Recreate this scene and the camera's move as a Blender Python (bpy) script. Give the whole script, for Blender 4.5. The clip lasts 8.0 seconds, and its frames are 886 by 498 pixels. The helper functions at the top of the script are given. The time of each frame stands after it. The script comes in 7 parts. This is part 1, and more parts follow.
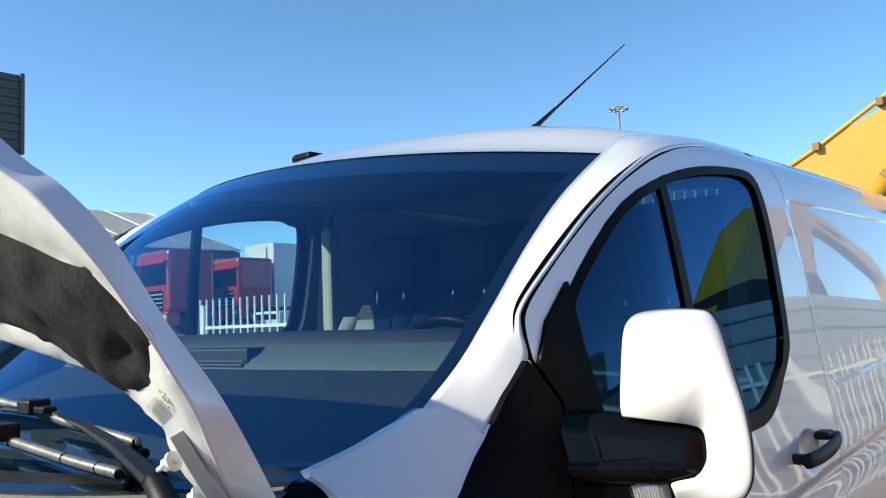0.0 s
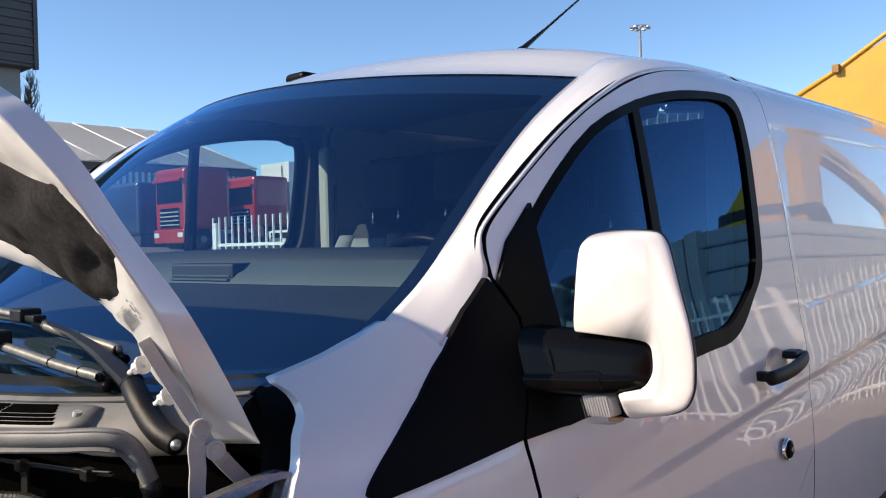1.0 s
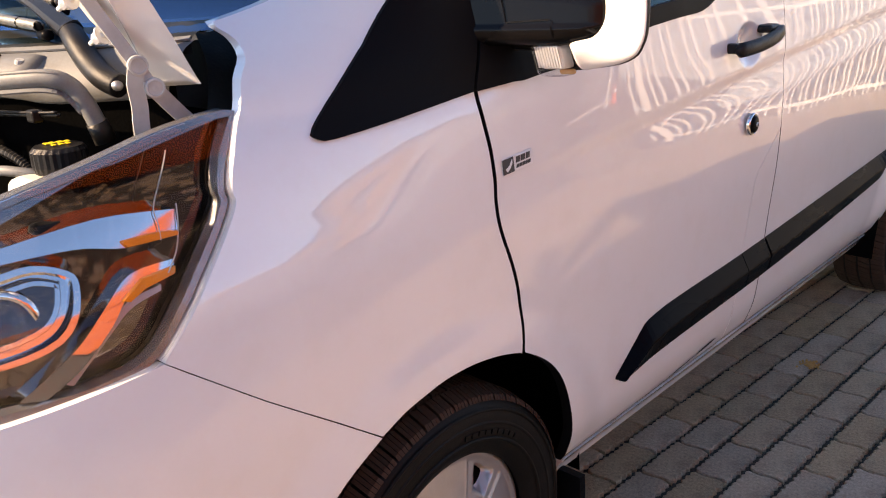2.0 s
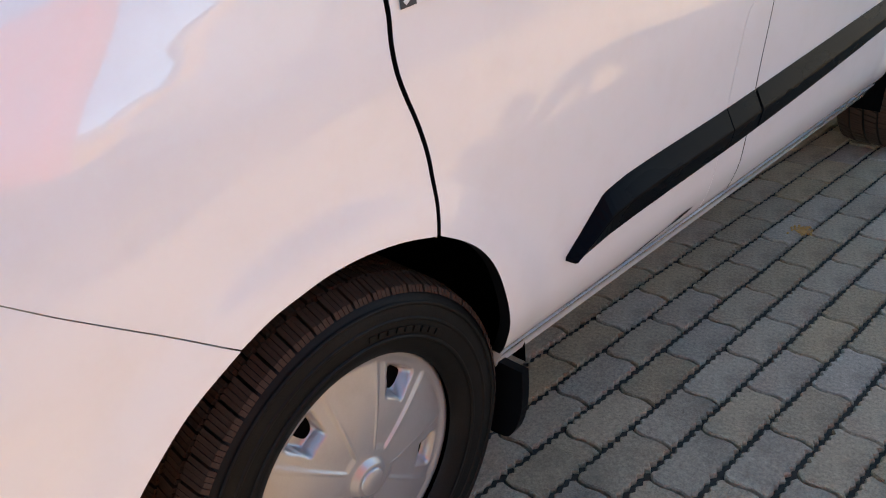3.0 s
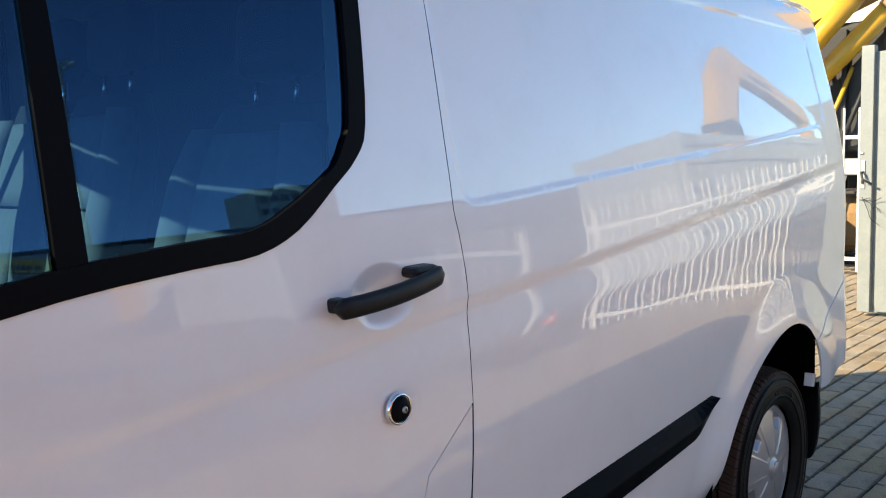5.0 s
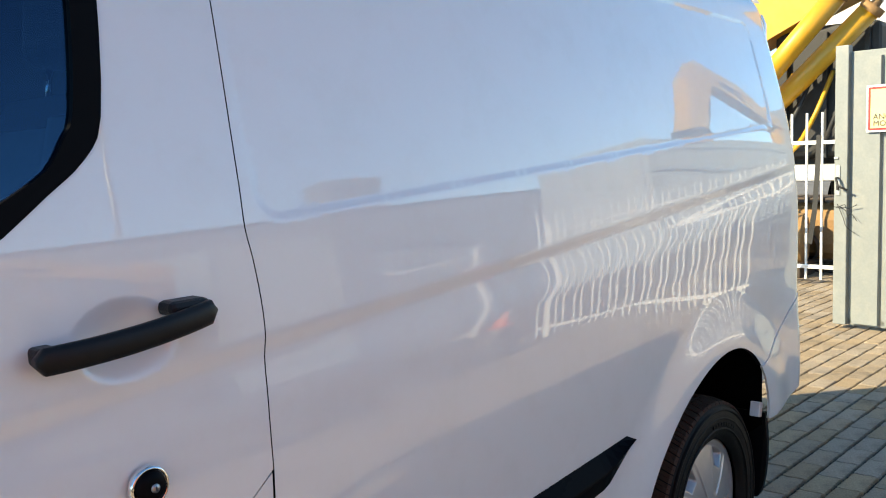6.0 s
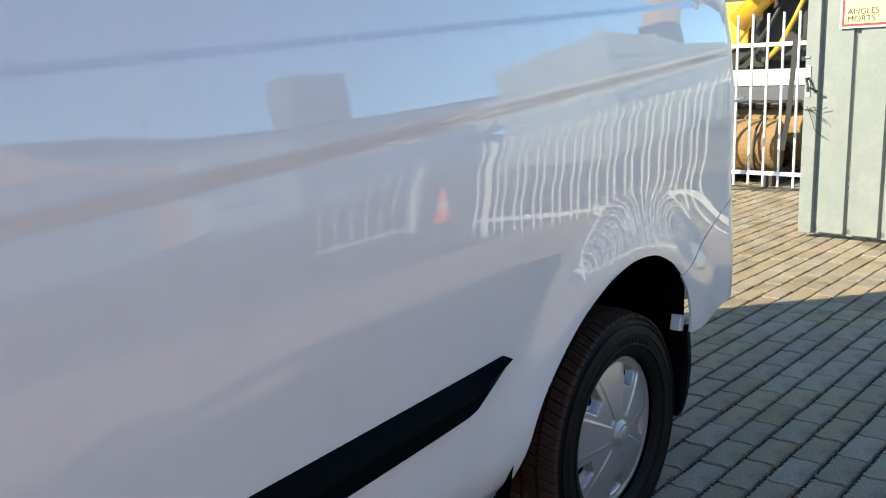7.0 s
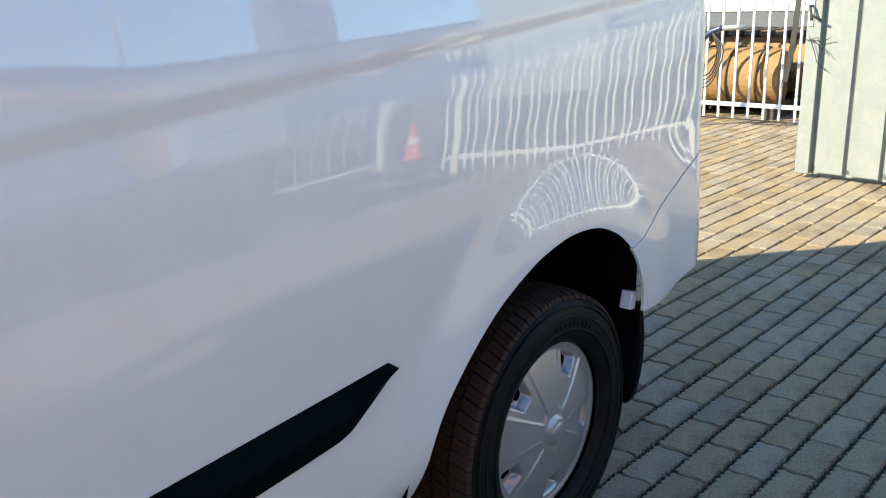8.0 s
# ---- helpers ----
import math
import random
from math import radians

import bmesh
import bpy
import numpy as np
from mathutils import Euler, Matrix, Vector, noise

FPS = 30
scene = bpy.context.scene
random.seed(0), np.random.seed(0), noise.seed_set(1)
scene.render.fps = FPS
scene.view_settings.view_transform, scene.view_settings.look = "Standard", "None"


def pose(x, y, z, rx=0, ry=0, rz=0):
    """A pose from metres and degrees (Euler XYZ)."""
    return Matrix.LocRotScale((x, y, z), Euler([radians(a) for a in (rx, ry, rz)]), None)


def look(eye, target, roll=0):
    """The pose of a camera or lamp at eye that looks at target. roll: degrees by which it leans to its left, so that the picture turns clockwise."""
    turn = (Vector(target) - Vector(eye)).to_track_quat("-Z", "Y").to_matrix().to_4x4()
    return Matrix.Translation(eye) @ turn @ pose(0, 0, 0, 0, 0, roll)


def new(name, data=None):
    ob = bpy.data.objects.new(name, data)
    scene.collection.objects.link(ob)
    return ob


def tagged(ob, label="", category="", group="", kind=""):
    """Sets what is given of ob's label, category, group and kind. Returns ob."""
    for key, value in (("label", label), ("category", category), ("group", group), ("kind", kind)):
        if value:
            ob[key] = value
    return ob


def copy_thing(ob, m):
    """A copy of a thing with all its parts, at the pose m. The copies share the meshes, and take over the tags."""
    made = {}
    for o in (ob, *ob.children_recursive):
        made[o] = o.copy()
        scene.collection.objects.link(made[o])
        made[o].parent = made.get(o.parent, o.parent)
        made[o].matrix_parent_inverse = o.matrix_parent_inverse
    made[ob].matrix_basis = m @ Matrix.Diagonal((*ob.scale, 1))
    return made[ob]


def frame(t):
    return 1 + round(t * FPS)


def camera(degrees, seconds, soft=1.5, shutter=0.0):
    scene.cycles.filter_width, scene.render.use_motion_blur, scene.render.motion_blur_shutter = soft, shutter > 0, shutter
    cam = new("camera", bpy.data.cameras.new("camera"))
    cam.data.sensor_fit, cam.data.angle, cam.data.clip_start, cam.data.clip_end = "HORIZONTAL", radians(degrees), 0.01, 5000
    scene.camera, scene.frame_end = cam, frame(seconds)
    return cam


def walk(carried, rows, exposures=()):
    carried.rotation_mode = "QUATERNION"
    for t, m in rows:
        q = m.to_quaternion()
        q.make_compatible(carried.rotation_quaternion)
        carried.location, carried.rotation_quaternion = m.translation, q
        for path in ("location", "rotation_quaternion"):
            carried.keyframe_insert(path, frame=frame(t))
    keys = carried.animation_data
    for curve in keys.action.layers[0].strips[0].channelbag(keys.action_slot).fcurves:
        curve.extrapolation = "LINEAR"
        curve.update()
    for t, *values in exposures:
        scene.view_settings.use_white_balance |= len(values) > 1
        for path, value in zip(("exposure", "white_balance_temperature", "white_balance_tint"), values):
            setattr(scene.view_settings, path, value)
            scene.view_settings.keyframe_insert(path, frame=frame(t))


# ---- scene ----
from mathutils import geometry

cam = camera(55.0, 8.0, soft=1.1)
PATH = [
    (0, (-1.047, -0.7, 1.55), (0.455, 0.609, 1.722), -2.2),
    (0.5, (-1.037, -0.753, 1.541), (0.45, 0.572, 1.723), -1.9),
    (1, (-1.033, -0.8, 1.544), (0.445, 0.547, 1.531), -1.5),
    (1.5, (-1.012, -0.828, 1.496), (0.454, 0.513, 1.263), -2.1),
    (2, (-0.991, -0.868, 1.425), (0.395, 0.426, 0.787), -2.1),
    (2.2, (-0.963, -0.861, 1.39), (0.386, 0.4, 0.622), -2.4),
    (3.3, (-0.559, -0.77, 1.325), (0.711, 0.445, 0.371), -2.8),
    (3.5, (-0.502, -0.788, 1.337), (0.793, 0.446, 0.442), -3.0),
    (4, (-0.32, -0.896, 1.406), (1.084, 0.411, 0.839), -2.2),
    (4.5, (-0.132, -1.021, 1.444), (1.321, 0.311, 1.104), -1.9),
    (4.7, (-0.05, -1.008, 1.441), (1.42, 0.317, 1.152), -1.9),
    (5.8, (0.395, -0.991, 1.447), (1.897, 0.325, 1.33), -1.8),
    (6, (0.504, -1.006, 1.425), (2.003, 0.302, 1.22), -2.0),
    (6.5, (0.74, -1.056, 1.385), (2.214, 0.235, 0.986), -2.5),
    (7, (0.92, -1.039, 1.338), (2.406, 0.235, 0.931), -2.2),
    (7.5, (1.192, -0.989, 1.323), (2.665, 0.27, 0.827), -1.9),
    (8, (1.346, -0.986, 1.36), (2.786, 0.276, 0.783), -2.0),
]
EXPOSURES = [(0, 0.91, 7530, 3), (0.5, 0.78, 7540, 6), (1.0, 0.81, 8390, 15), (1.5, 1.2, 9610, 28), (2.0, 1.8, 11520, 25), (2.2, 1.93, 11520, 22), (3.3, 2.27, 10370, 7), (3.5, 2.27, 10200, 6), (4.0, 2.07, 9090, 1), (4.5, 1.59, 8800, 6), (4.7, 1.53, 8820, 6), (6.0, 1.49, 9110, 3), (7.0, 1.46, 8170, -2), (7.5, 1.51, 8170, -1), (8, 1.7, 8230, 0)]
walk(cam, [(t, look(eye, target, roll)) for t, eye, target, roll in PATH], EXPOSURES)

# ---- daylight: clear sky, sun ahead of the van on its far side ----
SUN_EL = radians(31)
SUN_AZ = math.atan2(-0.827, 0.562)
world = bpy.data.worlds.new("sky")
scene.world = world
world.use_nodes = True
wn = world.node_tree
sky = wn.nodes.new("ShaderNodeTexSky")
sky.sky_type, sky.sun_disc = "NISHITA", False
sky.sun_elevation, sky.sun_rotation = SUN_EL, SUN_AZ
sky.air_density, sky.dust_density, sky.ozone_density = 0.68, 0.0, 4.6
wn.nodes["Background"].inputs["Strength"].default_value = 0.15
clear = wn.nodes.new("ShaderNodeHueSaturation")
clear.inputs["Hue"].default_value, clear.inputs["Saturation"].default_value = 0.498, 1.1
wn.links.new(sky.outputs[0], clear.inputs["Color"])
wn.links.new(clear.outputs[0], wn.nodes["Background"].inputs["Color"])
sun = new("sun", bpy.data.lights.new("sun", "SUN"))
sun.data.energy, sun.data.angle, sun.data.color = 3.6, radians(0.53), (1.0, 0.94, 0.84)
sun_from = Vector((math.cos(SUN_EL) * math.sin(SUN_AZ), math.cos(SUN_EL) * math.cos(SUN_AZ), math.sin(SUN_EL)))
sun.matrix_world = look(sun_from * 30, (0, 0, 0))


# ---- materials ----
def mat(name, color, rough=0.5, metal=0.0, coat=0.0, var=0.12, scale=8.0, bump=0.0, bump_scale=60.0, rough_var=0.1, dirt=None, dirt_amount=0.5,
        dirt_scale=3.0, random_tint=0.0, spec=0.5, stretch=(1, 1, 1), coat_ior=1.5):
    """A surface with grain at two sizes, stains with a shape of their own, and fine relief."""
    m = bpy.data.materials.new(name)
    m.use_nodes = True
    nt = m.node_tree
    n, l = nt.nodes, nt.links
    b = n["Principled BSDF"]
    b.inputs["Metallic"].default_value = metal
    b.inputs["Coat Weight"].default_value = coat
    b.inputs["Coat Roughness"].default_value = 0.015
    b.inputs["Coat IOR"].default_value = coat_ior
    b.inputs["Specular IOR Level"].default_value = spec
    tc = n.new("ShaderNodeTexCoord")
    mp = n.new("ShaderNodeMapping")
    mp.inputs["Scale"].default_value = stretch
    l.new(tc.outputs["Object"], mp.inputs[0])
    big = n.new("ShaderNodeTexNoise")
    big.inputs["Scale"].default_value, big.inputs["Detail"].default_value = scale, 5
    l.new(mp.outputs[0], big.inputs["Vector"])
    fine = n.new("ShaderNodeTexNoise")
    fine.inputs["Scale"].default_value, fine.inputs["Detail"].default_value = bump_scale, 4
    l.new(mp.outputs[0], fine.inputs["Vector"])
    mix = n.new("ShaderNodeMix")
    mix.data_type = "RGBA"
    lo = [c * (1 - var) for c in color]
    hi = [min(1, c * (1 + var)) for c in color]
    mix.inputs[6].default_value, mix.inputs[7].default_value = (*lo, 1), (*hi, 1)
    l.new(big.outputs["Fac"], mix.inputs[0])
    out = mix.outputs[2]
    g = n.new("ShaderNodeMix")
    g.data_type, g.blend_type = "RGBA", "OVERLAY"
    g.inputs[0].default_value = min(0.6, var * 1.6)
    l.new(out, g.inputs[6])
    l.new(fine.outputs["Color"], g.inputs[7])
    sat = n.new("ShaderNodeRGBToBW")
    l.new(fine.outputs["Color"], sat.inputs[0])
    l.new(sat.outputs[0], g.inputs[7])
    out = g.outputs[2]
    if dirt:
        dn = n.new("ShaderNodeTexNoise")
        dn.inputs["Scale"].default_value, dn.inputs["Detail"].default_value, dn.inputs["Roughness"].default_value = dirt_scale, 8, 0.65
        l.new(tc.outputs["Object"], dn.inputs["Vector"])
        rp = n.new("ShaderNodeMapRange")
        rp.inputs[1].default_value, rp.inputs[2].default_value, rp.inputs[4].default_value = 0.48, 0.75, dirt_amount
        l.new(dn.outputs["Fac"], rp.inputs[0])
        dm = n.new("ShaderNodeMix")
        dm.data_type = "RGBA"
        dm.inputs[7].default_value = (*dirt, 1)
        l.new(rp.outputs[0], dm.inputs[0])
        l.new(out, dm.inputs[6])
        out = dm.outputs[2]
    if random_tint:
        oi = n.new("ShaderNodeObjectInfo")
        gi = n.new("ShaderNodeNewGeometry")
        ad = n.new("ShaderNodeMath")
        ad.operation = "ADD"
        l.new(oi.outputs["Random"], ad.inputs[0])
        l.new(gi.outputs["Random Per Island"], ad.inputs[1])
        fr = n.new("ShaderNodeMath")
        fr.operation = "FRACT"
        l.new(ad.outputs[0], fr.inputs[0])
        mr = n.new("ShaderNodeMapRange")
        mr.inputs[3].default_value, mr.inputs[4].default_value = 1 - random_tint, 1 + random_tint
        l.new(fr.outputs[0], mr.inputs[0])
        hs = n.new("ShaderNodeHueSaturation")
        l.new(mr.outputs[0], hs.inputs["Value"])
        sh = n.new("ShaderNodeMath")
        sh.operation, sh.inputs[1].default_value = "MULTIPLY", 7.31
        l.new(fr.outputs[0], sh.inputs[0])
        sf = n.new("ShaderNodeMath")
        sf.operation = "FRACT"
        l.new(sh.outputs[0], sf.inputs[0])
        sr = n.new("ShaderNodeMapRange")
        sr.inputs[3].default_value, sr.inputs[4].default_value = 1 - 2.2 * random_tint, 1 + 1.6 * random_tint
        l.new(sf.outputs[0], sr.inputs[0])
        l.new(sr.outputs[0], hs.inputs["Saturation"])
        l.new(out, hs.inputs["Color"])
        out = hs.outputs[0]
    l.new(out, b.inputs["Base Color"])
    rr = n.new("ShaderNodeMapRange")
    rr.inputs[3].default_value, rr.inputs[4].default_value = max(0.01, rough - rough_var), min(1, rough + rough_var)
    l.new(big.outputs["Fac"], rr.inputs[0])
    l.new(rr.outputs[0], b.inputs["Roughness"])
    if bump:
        bp = n.new("ShaderNodeBump")
        bp.inputs["Strength"].default_value, bp.inputs["Distance"].default_value = 1.0, bump
        l.new(fine.outputs["Fac"], bp.inputs["Height"])
        l.new(bp.outputs[0], b.inputs["Normal"])
    return m


def pane_mat(name, tint, rough=0.0, mirror=0.06, gloss=(1, 1, 1)):
    """Thin glass: tinted light passes, the surroundings mirror more towards grazing, coloured by gloss."""
    m = bpy.data.materials.new(name)
    m.use_nodes = True
    n, l = m.node_tree.nodes, m.node_tree.links
    n.remove(n["Principled BSDF"])
    tr, gl, mx, lw, pw, ma = (n.new("ShaderNode" + k) for k in ("BsdfTransparent", "BsdfGlossy", "MixShader", "LayerWeight", "Math", "Math"))
    tr.inputs[0].default_value = (*tint, 1)
    gl.inputs["Roughness"].default_value = rough
    gl.inputs["Color"].default_value = (*gloss, 1)
    lw.inputs[0].default_value = 0.5
    pw.operation, pw.inputs[1].default_value = "POWER", 5.0
    ma.operation, ma.inputs[1].default_value, ma.inputs[2].default_value = "MULTIPLY_ADD", 1 - mirror, mirror
    l.new(lw.outputs["Facing"], pw.inputs[0])
    l.new(pw.outputs[0], ma.inputs[0])
    l.new(ma.outputs[0], mx.inputs[0])
    l.new(tr.outputs[0], mx.inputs[1])
    l.new(gl.outputs[0], mx.inputs[2])
    l.new(mx.outputs[0], n["Material Output"].inputs[0])
    return m


PAINT = mat("white_paint", (0.78, 0.78, 0.79), 0.25, coat=1.0, coat_ior=1.69, var=0.015, scale=3, rough_var=0.04, dirt=(0.60, 0.56, 0.50), dirt_amount=0.16, dirt_scale=9)
PAINT_IN = mat("white_primer", (0.83, 0.83, 0.82), 0.35, coat=0.3, var=0.03, dirt=(0.35, 0.32, 0.28), dirt_amount=0.35, dirt_scale=9)
PLASTIC = mat("black_plastic", (0.007, 0.007, 0.008), 0.42, spec=0.25, var=0.15, bump=0.0004, bump_scale=900, dirt=(0.06, 0.055, 0.05), dirt_amount=0.3)
PLASTIC_ARM = mat("grained_black_plastic", (0.004, 0.004, 0.005), 0.26, spec=0.17, var=0.15, bump=0.00006, bump_scale=1400)
PLASTIC_MOULD = mat("moulding_black_plastic", (0.003, 0.0035, 0.005), 0.28, spec=0.02, var=0.15, bump=0.00003, bump_scale=600, stretch=(0.3, 1, 1))
PLASTIC_SATIN = mat("satin_black_plastic", (0.004, 0.004, 0.005), 0.35, spec=0.05, var=0.1, bump=0.0002, bump_scale=700)
GLOSS_BLACK = mat("gloss_black", (0.006, 0.006, 0.008), 0.07, coat=0.6, var=0.05, rough_var=0.02)
RUBBER = mat("tyre_rubber", (0.005, 0.005, 0.005), 0.55, spec=0.15, var=0.2, scale=25, bump=0.0006, bump_scale=300, dirt=(0.022, 0.018, 0.015), dirt_amount=0.4, dirt_scale=7)
TREAD = mat("tread_rubber", (0.058, 0.036, 0.028), 0.8, spec=0.1, var=0.2, scale=25, bump=0.0008, bump_scale=350, dirt=(0.05, 0.033, 0.024), dirt_amount=0.6, dirt_scale=9)
# Rubber black; also colours the door-gap edges as if shaded.
SEAL_AND_GAP = mat("rubber_and_gap_shade", (0.004, 0.004, 0.005), 0.4, spec=0.04, var=0.1)
SILVER = mat("silver_paint", (0.40, 0.40, 0.41), 0.34, metal=0.55, coat=0.0, bump=0.0002, bump_scale=400, var=0.04, dirt=(0.2, 0.18, 0.15), dirt_amount=0.25, dirt_scale=12)
STEEL = mat("worn_steel", (0.45, 0.45, 0.46), 0.38, metal=0.9, var=0.1, dirt=(0.2, 0.14, 0.09), dirt_amount=0.3)
CHROME = mat("chrome", (0.8, 0.8, 0.82), 0.06, metal=1.0, var=0.02, rough_var=0.02)
SCUTTLE = mat("scuttle_plastic", (0.010, 0.011, 0.010), 0.38, spec=0.3, var=0.3, bump=0.0002, bump_scale=300, dirt=(0.045, 0.046, 0.042), dirt_amount=0.7, dirt_scale=10)
BLADE = mat("worn_blade_metal", (0.20, 0.20, 0.19), 0.45, metal=0.55, var=0.3, scale=30, bump=0.0003, bump_scale=300, dirt=(0.05, 0.048, 0.045), dirt_amount=0.6, dirt_scale=40)
# Near-black without gloss: liners, and shade coloured into recesses and openings.
WELL_AND_SHADE = mat("liner_and_recess_shade", (0.003, 0.003, 0.003), 0.9, spec=0.0, var=0.3, bump=0.001, bump_scale=200)
FELT = mat("insulation_felt", (0.040, 0.039, 0.040), 0.95, var=0.75, scale=160, bump=0.0022, bump_scale=700, spec=0.1)
# Blue gloss paints a deeper blue sky into whatever the panes mirror.
GLASS = pane_mat("window_glass", (0.54, 0.77, 0.83), mirror=0.155, gloss=(0.22, 0.60, 1.0))
# The near pane's dark tint also dims the cab; the far pane is clear.
GLASS_SIDE = pane_mat("side_glass", (0.085, 0.235, 0.35), mirror=0.062, gloss=(0.17, 0.52, 1.0))
RIBBED = mat("ribbed_reflector", (0.30, 0.30, 0.31), 0.22, metal=0.8, var=0.12, scale=90, bump=0.0006, bump_scale=500, stretch=(1, 1, 0.3))
GLASS_FAR = pane_mat("far_side_glass", (0.93, 0.95, 0.95), mirror=0.05)
LENS = pane_mat("clear_lens", (0.93, 0.94, 0.95), mirror=0.04)
DASH = mat("dashboard_plastic", (0.012, 0.016, 0.020), 0.6, var=0.1, bump=0.0008, bump_scale=500)
DASH_GREY = mat("grey_dash_trim", (0.066, 0.084, 0.086), 0.55, var=0.06, bump=0.0005, bump_scale=500)
CLOTH = mat("seat_cloth", (0.045, 0.048, 0.052), 0.9, var=0.25, scale=40, bump=0.0015, bump_scale=500, spec=0.2)
# Pale bolster cloth; on the seat centres it paints in sunlight.
CLOTH_GREY_LIT = mat("grey_and_sunlit_seat_cloth", (0.22, 0.24, 0.25), 0.9, var=0.15, scale=40, bump=0.0015, bump_scale=500, spec=0.2)
PILLAR = mat("pillar_trim", (0.36, 0.36, 0.33), 0.7, var=0.06)
HEADLINER = mat("headliner_felt", (0.11, 0.11, 0.11), 0.9, var=0.05)
CABIN_DARK = mat("cabin_liner", (0.014, 0.016, 0.02), 0.8, var=0.2)
HINGE = mat("grey_hinge_paint", (0.42, 0.43, 0.42), 0.5, metal=0.0, spec=0.3, var=0.1, dirt=(0.2, 0.18, 0.15), dirt_amount=0.4, dirt_scale=20)
BAY_GREY = mat("grey_cowl_plastic", (0.170, 0.178, 0.182), 0.5, spec=0.3, var=0.14, bump=0.00006, bump_scale=300, dirt=(0.07, 0.068, 0.062), dirt_amount=0.6, dirt_scale=14)
BAY_BLACK = mat("engine_bay_plastic", (0.005, 0.005, 0.005), 0.45, spec=0.25, var=0.3, bump=0.0006, bump_scale=200, dirt=(0.025, 0.022, 0.018), dirt_amount=0.5, dirt_scale=10)
TANK = mat("milky_tank", (0.68, 0.66, 0.58), 0.35, var=0.05)
YELLOW_INK = mat("yellow_ink", (0.75, 0.55, 0.03), 0.5)
PRINT = mat("grey_print", (0.30, 0.30, 0.30), 0.5)
INK = mat("dark_ink", (0.03, 0.03, 0.035), 0.5)
STICKER = mat("white_sticker", (0.72, 0.73, 0.74), 0.3, var=0.03)
AMBER = mat("amber_reflector", (0.75, 0.20, 0.015), 0.15, var=0.1)
AMBER_PALE = mat("pale_amber_tint", (0.60, 0.36, 0.18), 0.2, var=0.1)
SMOKED = mat("smoked_chrome", (0.15, 0.13, 0.135), 0.03, metal=1.0, var=0.05, rough_var=0.02)
PAVER = mat("concrete_paver", (0.345, 0.270, 0.190), 0.85, spec=0.25, var=0.5, scale=90, bump=0.005, bump_scale=220, dirt=(0.09, 0.076, 0.062), dirt_amount=0.75,
            dirt_scale=3.2, random_tint=0.12)
SAND = mat("joint_sand", (0.046, 0.035, 0.026), 0.95, var=0.35, scale=40, bump=0.003, bump_scale=250)
YARD = mat("yard_paving", (0.17, 0.155, 0.14), 0.88, var=0.25, scale=2.5, bump=0.004, bump_scale=14, dirt=(0.09, 0.085, 0.08), dirt_amount=0.5, dirt_scale=0.4)
FENCE_WHITE = mat("white_fence_paint", (0.80, 0.80, 0.78), 0.45, var=0.05, dirt=(0.45, 0.38, 0.3), dirt_amount=0.4, dirt_scale=14)
# White gate paint greyed in its base colour so the sheets render dimmer.
GATE_WHITE_DIMMED = mat("dimmed_gate_sheet_paint", (0.220, 0.242, 0.238), 0.5, var=0.10, dirt=(0.4, 0.38, 0.32), dirt_amount=0.3, dirt_scale=7)
YELLOW = mat("machine_yellow", (0.62, 0.32, 0.025), 0.42, coat=0.2, var=0.08, dirt=(0.35, 0.22, 0.06), dirt_amount=0.4, dirt_scale=2)
RUST = mat("rusty_ochre_steel", (0.30, 0.17, 0.07), 0.75, var=0.3, scale=6, bump=0.002, bump_scale=60, dirt=(0.12, 0.06, 0.03), dirt_amount=0.6)
TRACK_STEEL = mat("track_steel", (0.07, 0.055, 0.045), 0.7, metal=0.4, var=0.3, bump=0.002, bump_scale=80, dirt=(0.2, 0.11, 0.06), dirt_amount=0.5)
MACHINE_DARK = mat("machine_black", (0.02, 0.02, 0.02), 0.6, var=0.3)
CONTAINER = mat("grey_container_paint", (0.42, 0.46, 0.46), 0.5, var=0.06, dirt=(0.3, 0.25, 0.2), dirt_amount=0.3, dirt_scale=1.5)
ORANGE = mat("orange_paint", (0.50, 0.09, 0.014), 0.4, coat=0.2, var=0.06)
RED = mat("red_cab_paint", (0.42, 0.025, 0.018), 0.35, coat=0.5, var=0.06)
GREY_CLAD = mat("dark_cladding", (0.055, 0.06, 0.068), 0.5, var=0.06)
GREY_WALL = mat("grey_wall", (0.22, 0.23, 0.24), 0.7, var=0.06)
TENT = mat("white_tarpaulin", (0.74, 0.74, 0.73), 0.6, var=0.04)
TRUCK_WHITE = mat("white_truck_paint", (0.72, 0.73, 0.74), 0.4, coat=0.3, var=0.04)
BARK = mat("bare_bark", (0.16, 0.13, 0.10), 0.9, var=0.3)
GALV = mat("galvanised_steel", (0.4, 0.42, 0.43), 0.45, metal=0.6, var=0.1)
CONE = mat("traffic_orange", (0.8, 0.13, 0.02), 0.5, var=0.06)
SIGN_CREAM = mat("sign_cream", (0.75, 0.62, 0.30), 0.5, var=0.05)
SIGN_RED = mat("sign_red", (0.55, 0.03, 0.03), 0.5, var=0.05)
LEAF = mat("dry_leaf", (0.5, 0.26, 0.08), 0.8, var=0.3)


